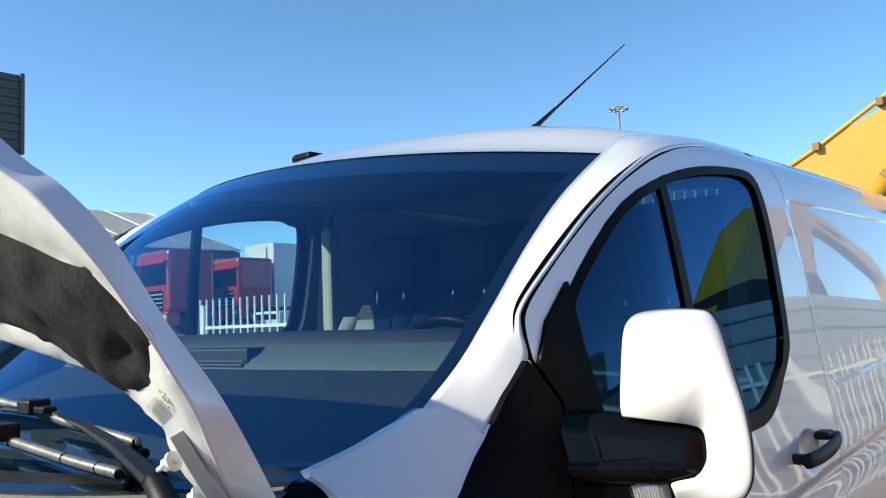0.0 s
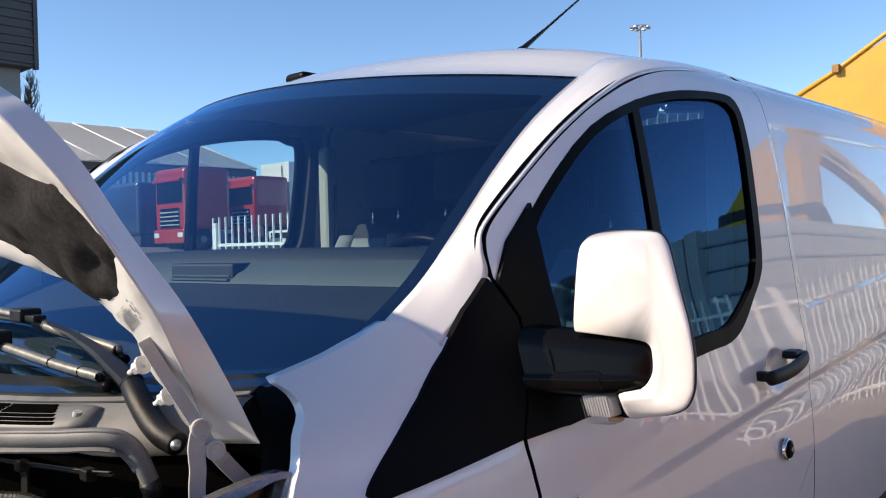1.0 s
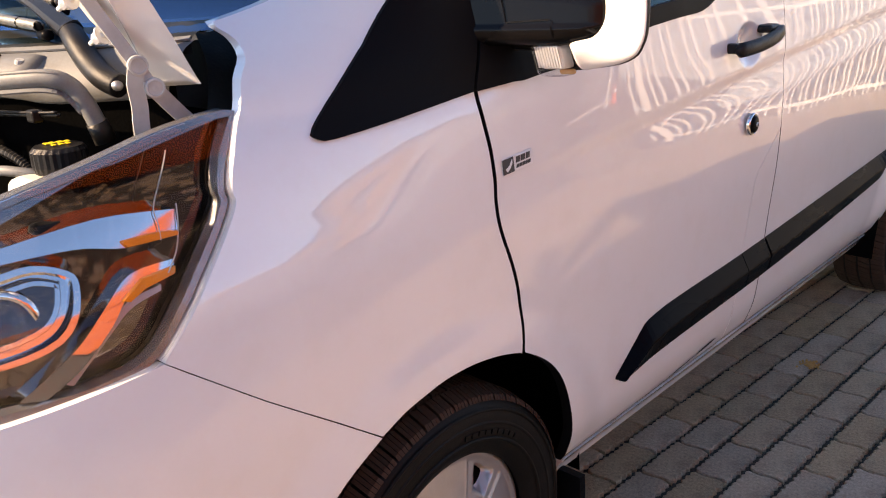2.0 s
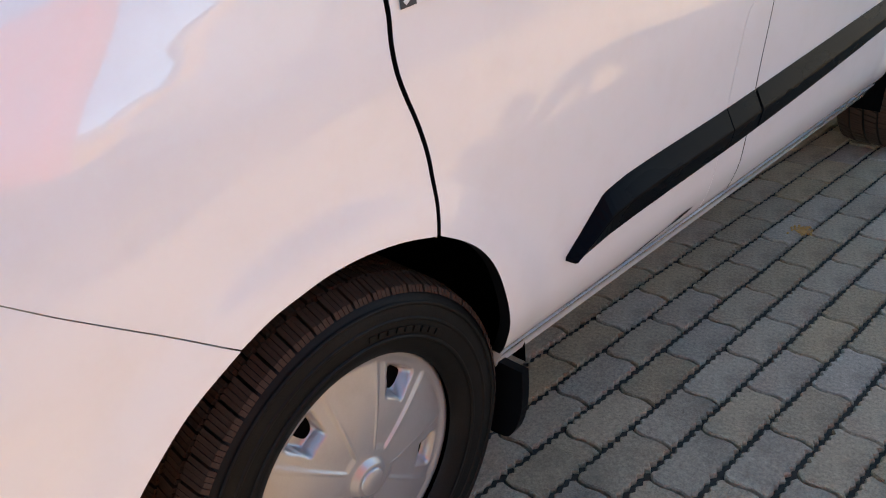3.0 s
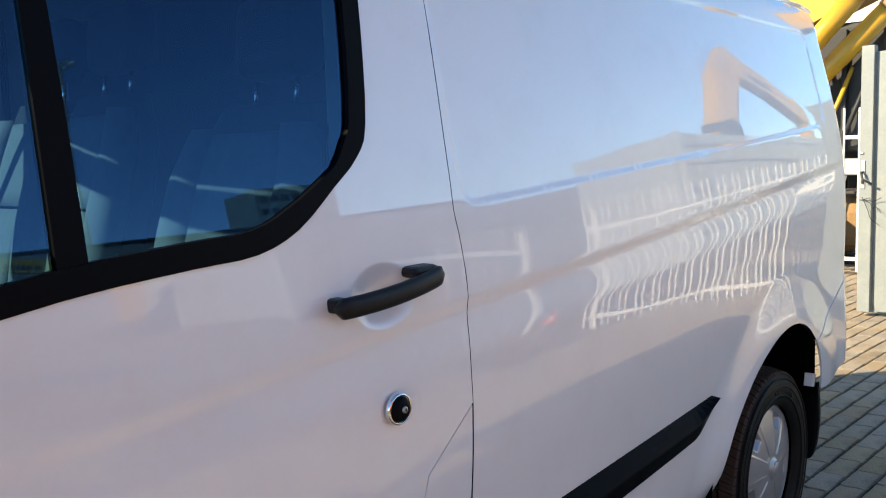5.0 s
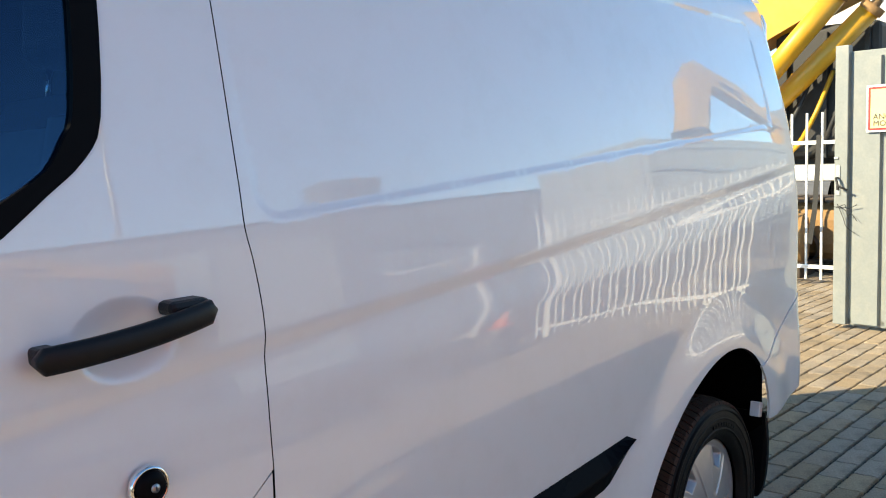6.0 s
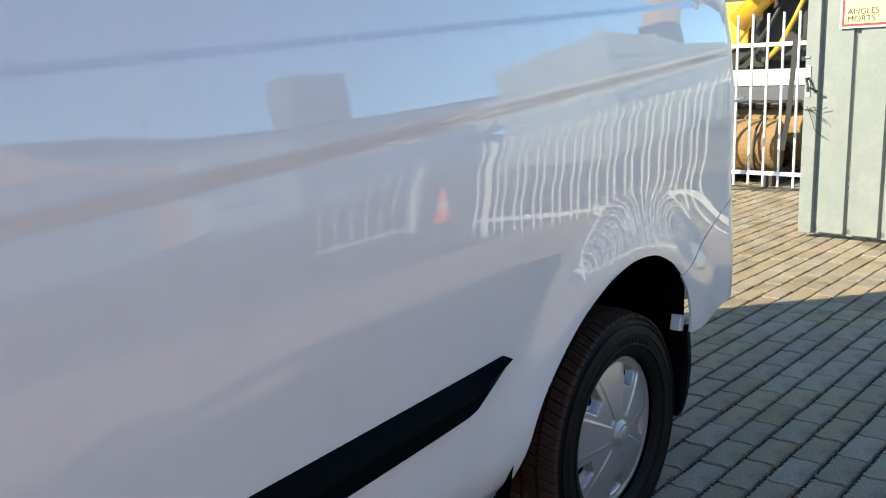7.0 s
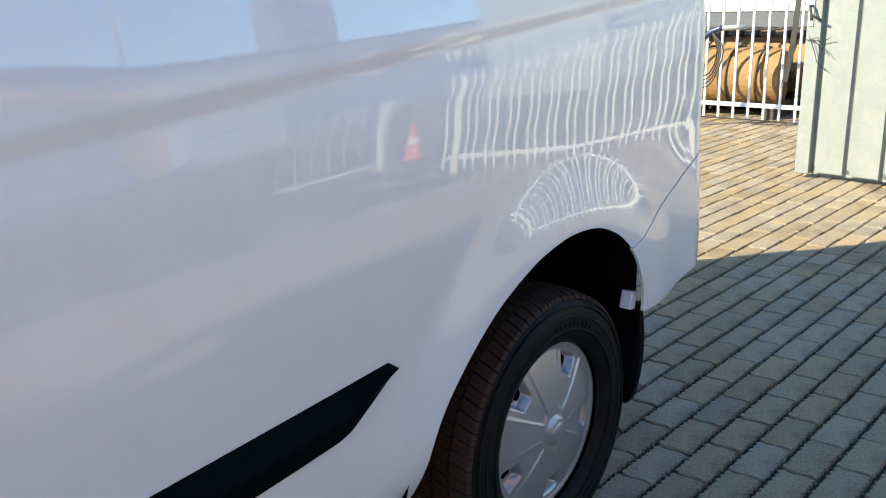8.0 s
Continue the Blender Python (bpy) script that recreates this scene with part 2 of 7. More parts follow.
# ---- building blocks ----
def part(name, bm, material, parent=None, label="", smooth=False):
    """Links a bmesh as one mesh object under a thing or a part."""
    me = bpy.data.meshes.new(name)
    bm.normal_update()
    bm.to_mesh(me)
    bm.free()
    ob = new(name, me)
    for m in material if isinstance(material, (list, tuple)) else [material]:
        me.materials.append(m)
    if smooth:
        me.polygons.foreach_set("use_smooth", [True] * len(me.polygons))
    if parent:
        ob.parent = parent
    if label:
        tagged(ob, label)
    return ob


def thing(name, label, category, group="", kind=""):
    return tagged(new(name), label, category, group, kind)


def box(bm, lo, hi, bevel=0.0, m=None, seg=2):
    lo, hi = Vector(lo), Vector(hi)
    made = bmesh.ops.create_cube(bm, size=1.0)["verts"]
    bmesh.ops.scale(bm, vec=hi - lo, verts=made)
    bmesh.ops.translate(bm, vec=(lo + hi) / 2, verts=made)
    if bevel:
        edges = list({e for v in made for e in v.link_edges})
        made = list({v for f in bmesh.ops.bevel(bm, geom=edges, offset=bevel, segments=seg, affect="EDGES", profile=0.5)["faces"] for v in f.verts} | {v for v in made if v.is_valid})
    if m is not None:
        bmesh.ops.transform(bm, matrix=m, verts=[v for v in made if v.is_valid])
    return made


def boxed(name, lo, hi, material, parent=None, bevel=0.0, label="", m=None):
    bm = bmesh.new()
    box(bm, lo, hi, bevel, m)
    return part(name, bm, material, parent, label)


def tube(bm, pts, r, n=8, cap=True):
    """A pipe through points; r may be one radius or one a point."""
    pts = [Vector(p) for p in pts]
    rs = r if isinstance(r, (list, tuple)) else [r] * len(pts)
    rings, up = [], None
    for i, p in enumerate(pts):
        d = (pts[min(i + 1, len(pts) - 1)] - pts[max(i - 1, 0)]).normalized()
        if up is None:
            up = Vector((0, 0, 1)) if abs(d.z) < 0.9 else Vector((1, 0, 0))
        a = d.cross(up).normalized()
        b = d.cross(a).normalized()
        up = -b if b.dot(up) < 0 else b
        b = up
        a = d.cross(b).normalized()
        rings.append([bm.verts.new(p + rs[i] * (math.cos(k * math.tau / n) * a + math.sin(k * math.tau / n) * b)) for k in range(n)])
    for q, w in zip(rings, rings[1:]):
        for k in range(n):
            bm.faces.new((q[k], q[(k + 1) % n], w[(k + 1) % n], w[k]))
    if cap:
        bm.faces.new(rings[0])
        bm.faces.new(rings[-1][::-1])


def tubed(name, pts, r, material, parent=None, n=8, label=""):
    bm = bmesh.new()
    tube(bm, pts, r, n)
    bmesh.ops.recalc_face_normals(bm, faces=bm.faces)
    return part(name, bm, material, parent, label, smooth=True)


def loft(bm, rows, closed=False):
    """Quads between rows of points of equal length."""
    vs = [[bm.verts.new(p) for p in row] for row in rows]
    for a, b in zip(vs, vs[1:]):
        k = len(a)
        for i in range(k if closed else k - 1):
            q = (a[i], a[(i + 1) % k], b[(i + 1) % k], b[i])
            try:
                bm.faces.new(q)
            except ValueError:
                pass
    return vs


def lathe(bm, profile, n=48, axis="y"):
    """Turns (radius, along) round the y axis; along grows to +y."""
    rows = []
    for r, a in profile:
        rows.append([(r * math.cos(k * math.tau / n), a, r * math.sin(k * math.tau / n)) for k in range(n)])
    loft(bm, rows, closed=True)


def curve(pts, steps=6, closed=False):
    """A smooth line (Catmull-Rom) through points of two or three numbers."""
    p = [np.array(q, float) for q in pts]
    n = len(p)
    out = []
    for i in range(n if closed else n - 1):
        a, b, c, d = (p[(i + k) % n] if closed else p[min(max(i + k, 0), n - 1)] for k in (-1, 0, 1, 2))
        for s in range(steps):
            t = s / steps
            out.append(0.5 * (2 * b + (c - a) * t + (2 * a - 5 * b + 4 * c - d) * t * t + (3 * b - a - 3 * c + d) * t**3))
    if not closed:
        out.append(p[-1])
    return out


def flat_prism(bm, outline, depth, at):
    """A slab from an outline of (u, v), mapped by at(u, v, w)."""
    a = [bm.verts.new(at(u, v, 0)) for u, v in outline]
    b = [bm.verts.new(at(u, v, depth)) for u, v in outline]
    bm.faces.new(a)
    bm.faces.new(b[::-1])
    n = len(a)
    for i in range(n):
        bm.faces.new((a[i], b[i], b[(i + 1) % n], a[(i + 1) % n]))
    bmesh.ops.recalc_face_normals(bm, faces=bm.faces)


# ---- the van's side as one surface: y of the near side over x (rearwards) and z ----
YC = 0.98
FAR_RISE = 0.085
FWX, RWX, WZ = -0.02, 2.90, 0.338


def interp(x, xs, ys):
    xs, ys = np.asarray(xs, float), np.asarray(ys, float)
    d = np.diff(ys) / np.diff(xs)
    m = np.zeros(len(xs))
    m[0], m[-1] = d[0], d[-1]
    both = d[:-1] * d[1:]
    m[1:-1] = np.where(both > 0, 2 * both / np.where(both > 0, d[:-1] + d[1:], 1), 0)
    x = np.clip(np.asarray(x, float), xs[0], xs[-1])
    i = np.clip(np.searchsorted(xs, x) - 1, 0, len(xs) - 2)
    h = xs[i + 1] - xs[i]
    t = (x - xs[i]) / h
    return (2 * t**3 - 3 * t**2 + 1) * ys[i] + (t**3 - 2 * t**2 + t) * h * m[i] + (3 * t**2 - 2 * t**3) * ys[i + 1] + (t**3 - t**2) * h * m[i + 1]


def sstep(a, b, x):
    t = np.clip((x - a) / (b - a), 0, 1)
    return t * t * (3 - 2 * t)


def crease(x):
    return 1.11 + 0.085 * (x - 0.37)


def bow(x, z):
    """The rear side bows out gently in plan, from the door to the rear corner."""
    a, d = np.clip(x - 0.15, 0, 1.1), np.clip(x - 1.25, 0, None)
    return (-0.0077 * a - 0.0244 * d + 0.0155 * d * d) * sstep(0.62, 1.0, z)


PROFILE_Z = (0.2, 0.3, 0.36, 0.42, 0.5, 0.6, 0.75, 0.95)
FRONT_Z = (*PROFILE_Z, 1.08, 1.18, 1.3, 1.4, 1.5, 1.6, 1.7, 1.8, 1.86, 1.91, 1.95, 1.975, 2.0)
FRONT_Y = (0.16, 0.1, 0.075, 0.036, 0.014, 0.006, 0, -0.006, -0.01, -0.012, -0.004, 0.008, 0.022, 0.038, 0.056, 0.076, 0.0895, 0.105, 0.138, 0.19, 0.28)
REAR_Z = (*PROFILE_Z, 1.03, 1.10, 1.16, 1.21, 1.25, 1.3, 1.4, 1.5, 1.6, 1.7, 1.8, 1.86, 1.91, 1.95, 1.975, 2.0)
REAR_Y = (0.16, 0.1, 0.075, 0.036, 0.014, 0.006, 0, -0.0055, -0.0055, -0.0042, -0.0018, 0.0011, 0.0046, 0.0103, 0.0215, 0.034, 0.0475, 0.063, 0.080, 0.092, 0.107, 0.14, 0.191, 0.28)


def S(x, z):
    x, z = np.asarray(x, float), np.asarray(z, float)
    # the shoulder line climbs towards the rear and carries the profile with it
    climb = 0.085 * np.clip(x - 1.9, -1.6, 1.6) * sstep(0.7, 1.0, z) * (1 - sstep(1.42, 1.85, z))
    back = sstep(0.1, 1.25, x)
    y = interp(z, FRONT_Z, FRONT_Y) * (1 - back) + interp(z - climb, REAR_Z, REAR_Y) * back + bow(x, z)
    g = interp(z, (0.5, 0.78, 1.0, 1.1, 1.19, 1.24, 1.48, 1.8, 2.0), (0, 0, 0.03, 0.07, 0.114, 0.15, 0.22, 0.25, 0.25))
    y = y + g * np.clip(0.45 - x, 0, None) ** 1.5
    y = y + 1.1 * np.clip(-0.5 - x, 0, None) ** 2
    # the wing rolls over towards the bonnet
    y = y + 7.0 * (1 - sstep(-0.36, 0.0, x)) * np.clip(z - 1.25, 0, None) ** 2
    # shoulder crease with the hollow under it
    u = z - crease(x)
    deep = 0.004 * sstep(0.1, 1.3, x) * (1 - sstep(3.3, 3.8, x)) + 0.001
    y = y + deep * (1 - sstep(-0.032, 0.0, u)) * sstep(-0.11, -0.028, u)
    # rear corner
    y = y + 4.0 * np.clip(x - 3.56 + 0.10 * sstep(1.2, 2.0, z), 0, None) ** 2
    # flared wheel arches
    for cx, cz, r0, out, wide in ((-0.045, 0.36, 0.42, 0.012, 0.10), (2.88, 0.35, 0.48, 0.021, 0.19)):
        r = np.hypot(x - cx, z - cz)
        y = y - out * (1 - sstep(r0, r0 + wide, r)) * sstep(0.35, 0.6, z)
    # pressed field of the rear side
    dx0, dz0 = x - 1.262 + 0.1 * (z - 1.35), z - (1.34 + 0.075 * (x - 1.25))
    dx1, dz1 = 3.37 - 0.15 * (z - 1.5) - x, 1.845 - z
    c = 0.05
    qx, qz = c - np.minimum(dx0, dx1), c - np.minimum(dz0, dz1)
    d = c - np.where((qx > 0) & (qz > 0), np.hypot(qx, qz), np.maximum(qx, qz))
    y = y + 0.0028 * sstep(0.0, 0.014, d)
    # bowl behind the door handle
    e = ((x - 1.04) / 0.075) ** 2 + ((z - 1.213) / 0.056) ** 2
    return y + 0.02 * np.clip(1 - e, 0, None) ** 1.5


def side_normals(x, z, fn):
    h = 0.002
    n = np.stack([(fn(x + h, z) - fn(x - h, z)) / (2 * h), -np.ones_like(x), (fn(x, z + h) - fn(x, z - h)) / (2 * h)], 1)
    return n / np.linalg.norm(n, axis=1)[:, None]


def resample(pts, step):
    out = []
    for a, b in zip(pts, [*pts[1:], pts[0]]):
        a, b = np.array(a, float), np.array(b, float)
        k = max(1, int(np.ceil(np.linalg.norm(b - a) / step)))
        out += [a + (b - a) * i / k for i in range(k)]
    return np.array(out)


def inside(p, poly):
    x, y = p[:, 0], p[:, 1]
    hit = np.zeros(len(p), bool)
    for (x0, y0), (x1, y1) in zip(poly, np.roll(poly, -1, 0)):
        if y0 != y1:
            hit ^= ((y0 > y) != (y1 > y)) & (x < (x1 - x0) * (y - y0) / (y1 - y0) + x0)
    return hit


def features():
    out = []
    for u in (-0.115, -0.1, -0.085, -0.07, -0.058, -0.048, -0.040, -0.033, -0.027, -0.021, -0.015, -0.009, -0.003, 0.004, 0.012, 0.022):
        x = np.arange(0.15, 3.7, 0.02 if u < -0.06 else 0.011)
        out.append(np.stack([x, crease(x) + u], 1))
    for d in (-0.006, 0.0, 0.005, 0.011, 0.017, 0.023, 0.03):
        c = max(0.05 - d, 0.004)
        x = np.arange(1.262 + 0.05, 3.3, 0.025)
        out.append(np.stack([x, 1.34 + 0.075 * (x - 1.25) + d], 1))
        out.append(np.stack([x, 1.845 - d + 0 * x], 1))
        z = np.arange(1.41, 1.79, 0.025)
        out.append(np.stack([1.262 - 0.1 * (z - 1.35) + d, z], 1))
        z = np.arange(1.55, 1.79, 0.025)
        out.append(np.stack([3.37 - 0.15 * (z - 1.5) - d, z], 1))
        for a in np.linspace(0.1, 1.47, 6):
            zb = 1.34 + 0.075 * 0.06 + 0.05
            out.append(np.array([[1.262 - 0.1 * (zb - 1.35) + 0.05 - c * math.cos(a), zb - c * math.sin(a)]]))
    for r in (0.25, 0.5, 0.7, 0.85, 0.95, 1.03):
        a = np.linspace(0, math.tau, 26)[:-1]
        out.append(np.stack([1.04 + 0.075 * r * np.cos(a), 1.213 + 0.056 * r * np.sin(a)], 1))
    return np.concatenate(out)


def panel(name, outline, material, parent=None, holes=(), off=0.0, step=0.03, lip=0.02, far=False, label="", fn=S, fine=False, level=0.0, edge_mat=None):
    """A sheet of the body: the outline (x, z) laid on the side surface, with folded edges. far: on the other side of the van."""
    loops = [resample(o, 0.02) for o in (outline, *holes)]
    edge = np.concatenate(loops)
    lo, hi = loops[0].min(0), loops[0].max(0)
    gx, gz = np.meshgrid(np.arange(lo[0] + step / 2, hi[0], step), np.arange(lo[1] + step / 2, hi[1], step * 0.7))
    grid = np.stack([gx.ravel(), gz.ravel()], 1)
    ok = inside(grid, loops[0])
    for h in loops[1:]:
        ok &= ~inside(grid, h)
    grid = grid[ok]
    near = np.array([np.min(np.hypot(*(edge - q).T)) for q in grid]) if len(grid) else np.zeros(0)
    pts = np.concatenate([edge, grid[near > 0.011]]) if len(grid) else edge
    if fine and len(grid):
        # closer rows along the crease, the pressed field's border and the handle bowl
        more = features()
        ok = inside(more, loops[0])
        for h in loops[1:]:
            ok &= ~inside(more, h)
        more = more[ok]
        more = more[[np.min(np.hypot(*(edge - q).T)) > 0.006 for q in more]]
        keep = np.array([np.min(np.hypot(*(more - q).T)) > 0.009 for q in grid]) if len(more) else np.ones(len(grid), bool)
        pts = np.concatenate([edge, more, grid[keep & (near > 0.011)]])
    links, k = [], 0
    for lp in loops:
        links += [(k + i, k + (i + 1) % len(lp)) for i in range(len(lp))]
        k += len(lp)
    v2, _, f2, *_ = geometry.delaunay_2d_cdt([Vector(p) for p in pts], links, [], 0, 1e-5)
    v2 = np.array([(v.x, v.y) for v in v2])
    tri = np.array([f for f in f2 if len(f) == 3])
    mid = v2[tri].mean(1)
    ok = inside(mid, loops[0])
    for h in loops[1:]:
        ok &= ~inside(mid, h)
    tri = tri[ok]
    a, b, c = (v2[tri[:, i]] for i in range(3))
    turn = (b - a)[:, 0] * (c - a)[:, 1] - (b - a)[:, 1] * (c - a)[:, 0]
    tri[turn < 0] = tri[turn < 0][:, ::-1]
    y = fn(v2[:, 0], v2[:, 1]) + off
    co = np.stack([v2[:, 0], y, v2[:, 1]], 1)
    nrm = side_normals(v2[:, 0], v2[:, 1], fn)
    if level:
        nrm[:, 2] = nrm[:, 2] * (1 - level) - 0.05
        nrm /= np.linalg.norm(nrm, axis=1)[:, None]
    faces, verts, norms = [tuple(t) for t in tri], [tuple(p) for p in co], [tuple(n) for n in nrm]
    if lip:
        count = {}
        for t in tri:
            for i in range(3):
                e = (int(t[i]), int(t[(i + 1) % 3]))
                count[e] = 1
        rim = [e for e in count if (e[1], e[0]) not in count]
        first = len(verts)
        ring = {}
        for e in rim:
            for q in e:
                if q not in ring:
                    ring[q] = first + 2 * len(ring)
                    p = co[q]
                    verts += [tuple(p), (p[0], p[1] + lip, p[2])]
                    norms += [(0, 0, 0), (0, 0, 0)]
        faces += [(ring[q], ring[p], ring[p] + 1, ring[q] + 1) for p, q in rim]
    if far:
        verts = [(x, 2 * YC - yy, z + FAR_RISE) for x, yy, z in verts]
        norms = [(x, -yy, z) for x, yy, z in norms]
        faces = [f[::-1] for f in faces]
    me = bpy.data.meshes.new(name)
    me.from_pydata(verts, [], faces)
    me.polygons.foreach_set("use_smooth", [len(f) == 3 for f in faces])
    me.normals_split_custom_set_from_vertices(norms)
    me.materials.append(material)
    if edge_mat:
        me.materials.append(edge_mat)
        me.polygons.foreach_set("material_index", [0 if len(f) == 3 else 1 for f in faces])
    ob = new(name, me)
    if parent:
        ob.parent = parent
    if label:
        tagged(ob, label)
    return ob


def xz(points):
    return [(float(p[0]), float(p[1])) for p in points]


def shifted(points, dx, dz=0.0):
    return [(p[0] + dx, p[1] + dz) for p in points]


van = thing("van", "white panel van parked on block paving with its bonnet open", "van")

SEAM_A = xz(curve([(0.1345, 0.748), (0.140, 0.80), (0.136, 0.845), (0.128, 0.885), (0.113, 0.93), (0.096, 0.97), (0.084, 1.005), (0.0795, 1.04), (0.080, 1.08), (0.075, 1.13), (0.066, 1.175), (0.06, 1.225), (0.07, 1.28),
                   (0.09, 1.36), (0.085, 1.42), (0.048, 1.487)], 4))
SEAM_TOP = xz(curve([(0.048, 1.487), (0.045, 1.535), (0.058, 1.568), (0.105, 1.613), (0.19, 1.682), (0.29, 1.753), (0.392, 1.811), (0.525, 1.866), (0.69, 1.911), (0.93, 1.944), (1.205, 1.957)], 4))
SEAM_B = xz(curve([(1.245, 0.984), (1.244, 1.07), (1.247, 1.135), (1.2505, 1.18), (1.2505, 1.235), (1.245, 1.295), (1.238, 1.34), (1.2375, 1.40), (1.235, 1.495), (1.232, 1.60), (1.229, 1.69), (1.225, 1.76), (1.205, 1.957)], 3))
WINDOW = xz(curve([(0.12, 1.236), (0.284, 1.252), (0.509, 1.287), (0.69, 1.302), (0.796, 1.309), (0.878, 1.339), (0.96, 1.4), (1.013, 1.443), (1.042, 1.497),
                   (1.058, 1.66), (1.06, 1.80), (1.035, 1.878), (0.94, 1.889), (0.73, 1.87), (0.532, 1.827), (0.349, 1.757), (0.19, 1.63), (0.13, 1.55), (0.105, 1.45), (0.09, 1.30)], 3, True))
FLAP = [(1.245, 0.984), (1.122, 0.883), (1.112, 0.85), (1.101, 0.69), (1.09, 0.39)]
ARCH_F = xz(curve([(0.348, 0.388), (0.338, 0.42), (0.322, 0.492), (0.298, 0.562), (0.268, 0.63), (0.231, 0.680), (0.188, 0.716), (0.1345, 0.748)], 4))
ARCH_FF = xz(curve([(0.1255, 0.7505), (0.06, 0.769), (-0.01, 0.779), (-0.075, 0.779), (-0.125, 0.771), (-0.174, 0.760), (-0.2235, 0.740)], 4))
ARCH_FB = xz(curve([(-0.2247, 0.7380), (-0.302, 0.695), (-0.36, 0.645), (-0.395, 0.607), (-0.435, 0.545), (-0.458, 0.47), (-0.464, 0.39)], 4))
ARCH_R = xz(curve([(2.385, 0.395), (2.402, 0.462), (2.433, 0.573), (2.503, 0.663), (2.595, 0.746), (2.69, 0.80), (2.77, 0.829), (2.87, 0.845), (2.98, 0.836), (3.07, 0.802), (3.125, 0.765), (3.145, 0.748)], 4))
ARCH_RB = xz(curve([(3.147, 0.7455), (3.19, 0.692), (3.225, 0.612), (3.237, 0.505)], 4))


def shrunk(poly, d):
    """The outline moved inwards by d."""
    p = np.array(poly)
    area = np.sum(p[:, 0] * np.roll(p[:, 1], -1) - np.roll(p[:, 0], -1) * p[:, 1])
    t = np.roll(p, -1, 0) - np.roll(p, 1, 0)
    n = np.stack([-t[:, 1], t[:, 0]], 1) / np.linalg.norm(t, axis=1)[:, None]
    return [tuple(q) for q in p + n * d * (1 if area > 0 else -1)]


def rimmed(poly):
    """The pane's outline inside its black frame: broad below and behind, narrow above."""
    p, big, small = np.array(poly), np.array(shrunk(poly, 0.034)), np.array(shrunk(poly, 0.017))
    w = np.clip(np.maximum((1.42 - p[:, 1]) / 0.08, (p[:, 0] - 0.97) / 0.05), 0, 1)[:, None]
    return [tuple(q) for q in big * w + small * (1 - w)]


def van_side(far):
    """Wing, door, rear side, sill and bumper ends of one side."""
    tag = lambda s: "" if far else s
    fender = (shifted(SEAM_A, -0.0085) + [(0.0, 1.447), (-0.0655, 1.3845), (-0.078, 1.402), (-0.0925, 1.4235), (-0.122, 1.426)]
              + xz(curve([(-0.122, 1.426), (-0.145, 1.411), (-0.172, 1.398), (-0.21, 1.382), (-0.253, 1.369), (-0.30, 1.3575)], 3))[1:]
              + xz(curve([(-0.302, 1.350), (-0.293, 1.335), (-0.298, 1.311), (-0.322, 1.285), (-0.339, 1.250)], 3))
              + xz(curve([(-0.339, 1.250), (-0.376, 1.19), (-0.391, 1.155), (-0.391, 1.138), (-0.417, 1.102), (-0.454, 1.062), (-0.493, 1.021), (-0.540, 0.977)], 3))[1:]
              + [(-0.414, 0.8785)] + ARCH_FF[::-1])
    panel("front_wing", fender, PAINT, van, far=far, label=tag("glossy white front wing"), step=0.025)
    bumper = [(-0.5408, 0.9757), (-0.4150, 0.8772)] + ARCH_FB + [(-0.46, 0.30), (-0.93, 0.28), (-0.96, 0.6), (-0.9, 0.935), (-0.74, 0.945)]
    panel("front_bumper_corner", bumper, PAINT, van, far=far)
    door = SEAM_A + SEAM_TOP[1:] + SEAM_B[::-1][1:] + FLAP[1:] + ARCH_F[:-1]
    # Folded edges of the white door coloured black for the gap's shade.
    door_ob = panel("front_door", door, PAINT, van, holes=[shifted(WINDOW, 0.035 if far else 0.0)], far=far, label=tag("white front door with black window frame"), step=0.022, lip=0.024, fine=not far, edge_mat=SEAL_AND_GAP)
    flap = [(1.2432, 0.9795), (1.1238, 0.8825), (1.1137, 0.85), (1.1027, 0.69), (1.0917, 0.39), (1.2365, 0.39)]
    panel("filler_flap", flap, PAINT, door_ob, far=far, lip=0.012)
    win = shifted(WINDOW, 0.035 if far else 0.0)
    rim = rimmed(win)
    panel("window_frame", shrunk(win, -0.002), SEAL_AND_GAP, door_ob, holes=[rim], off=-0.003, lip=0.016, far=far, step=0.05)
    panel("window_pane", shrunk(win, 0.014), GLASS_FAR if far else GLASS_SIDE, door_ob, off=0.006, lip=0, far=far, step=0.03).visible_shadow = False
    post = [(0.508, 1.284), (0.548, 1.288), (0.545, 1.5), (0.54, 1.7), (0.538, 1.832), (0.508, 1.822), (0.508, 1.7), (0.508, 1.5)]
    panel("window_divider", shifted(post, 0.085 if far else 0.0), SEAL_AND_GAP, door_ob, off=0.0, lip=0.02, far=far, step=0.05)
    side = ([(1.2415, 0.395)] + shifted(SEAM_B, 0.0021) + [(1.6, 1.957), (2.4, 1.957), (3.46, 1.957), (3.64, 1.88), (3.70, 1.7), (3.76, 1.4), (3.80, 1.0), (3.80, 0.957), (3.6, 0.913), (3.5, 0.878), (3.41, 0.841), (3.29, 0.786), (3.22, 0.758), (3.158, 0.7445)]
            + ARCH_R[::-1] + [(2.36, 0.392)])
    # Same black edge colour here, darkening the gap behind the door.
    panel("rear_side_panel", side, PAINT, van, far=far, label=tag("glossy white rear side with a pressed field"), step=0.022, lip=0.015, fine=not far, edge_mat=SEAL_AND_GAP)
    sill = [(0.366, 0.382), (1.24, 0.384), (2.365, 0.388), (2.365, 0.345), (1.24, 0.335), (0.366, 0.335)]
    panel("sill", sill, PAINT, van, far=far, off=-0.004, lip=0.03)
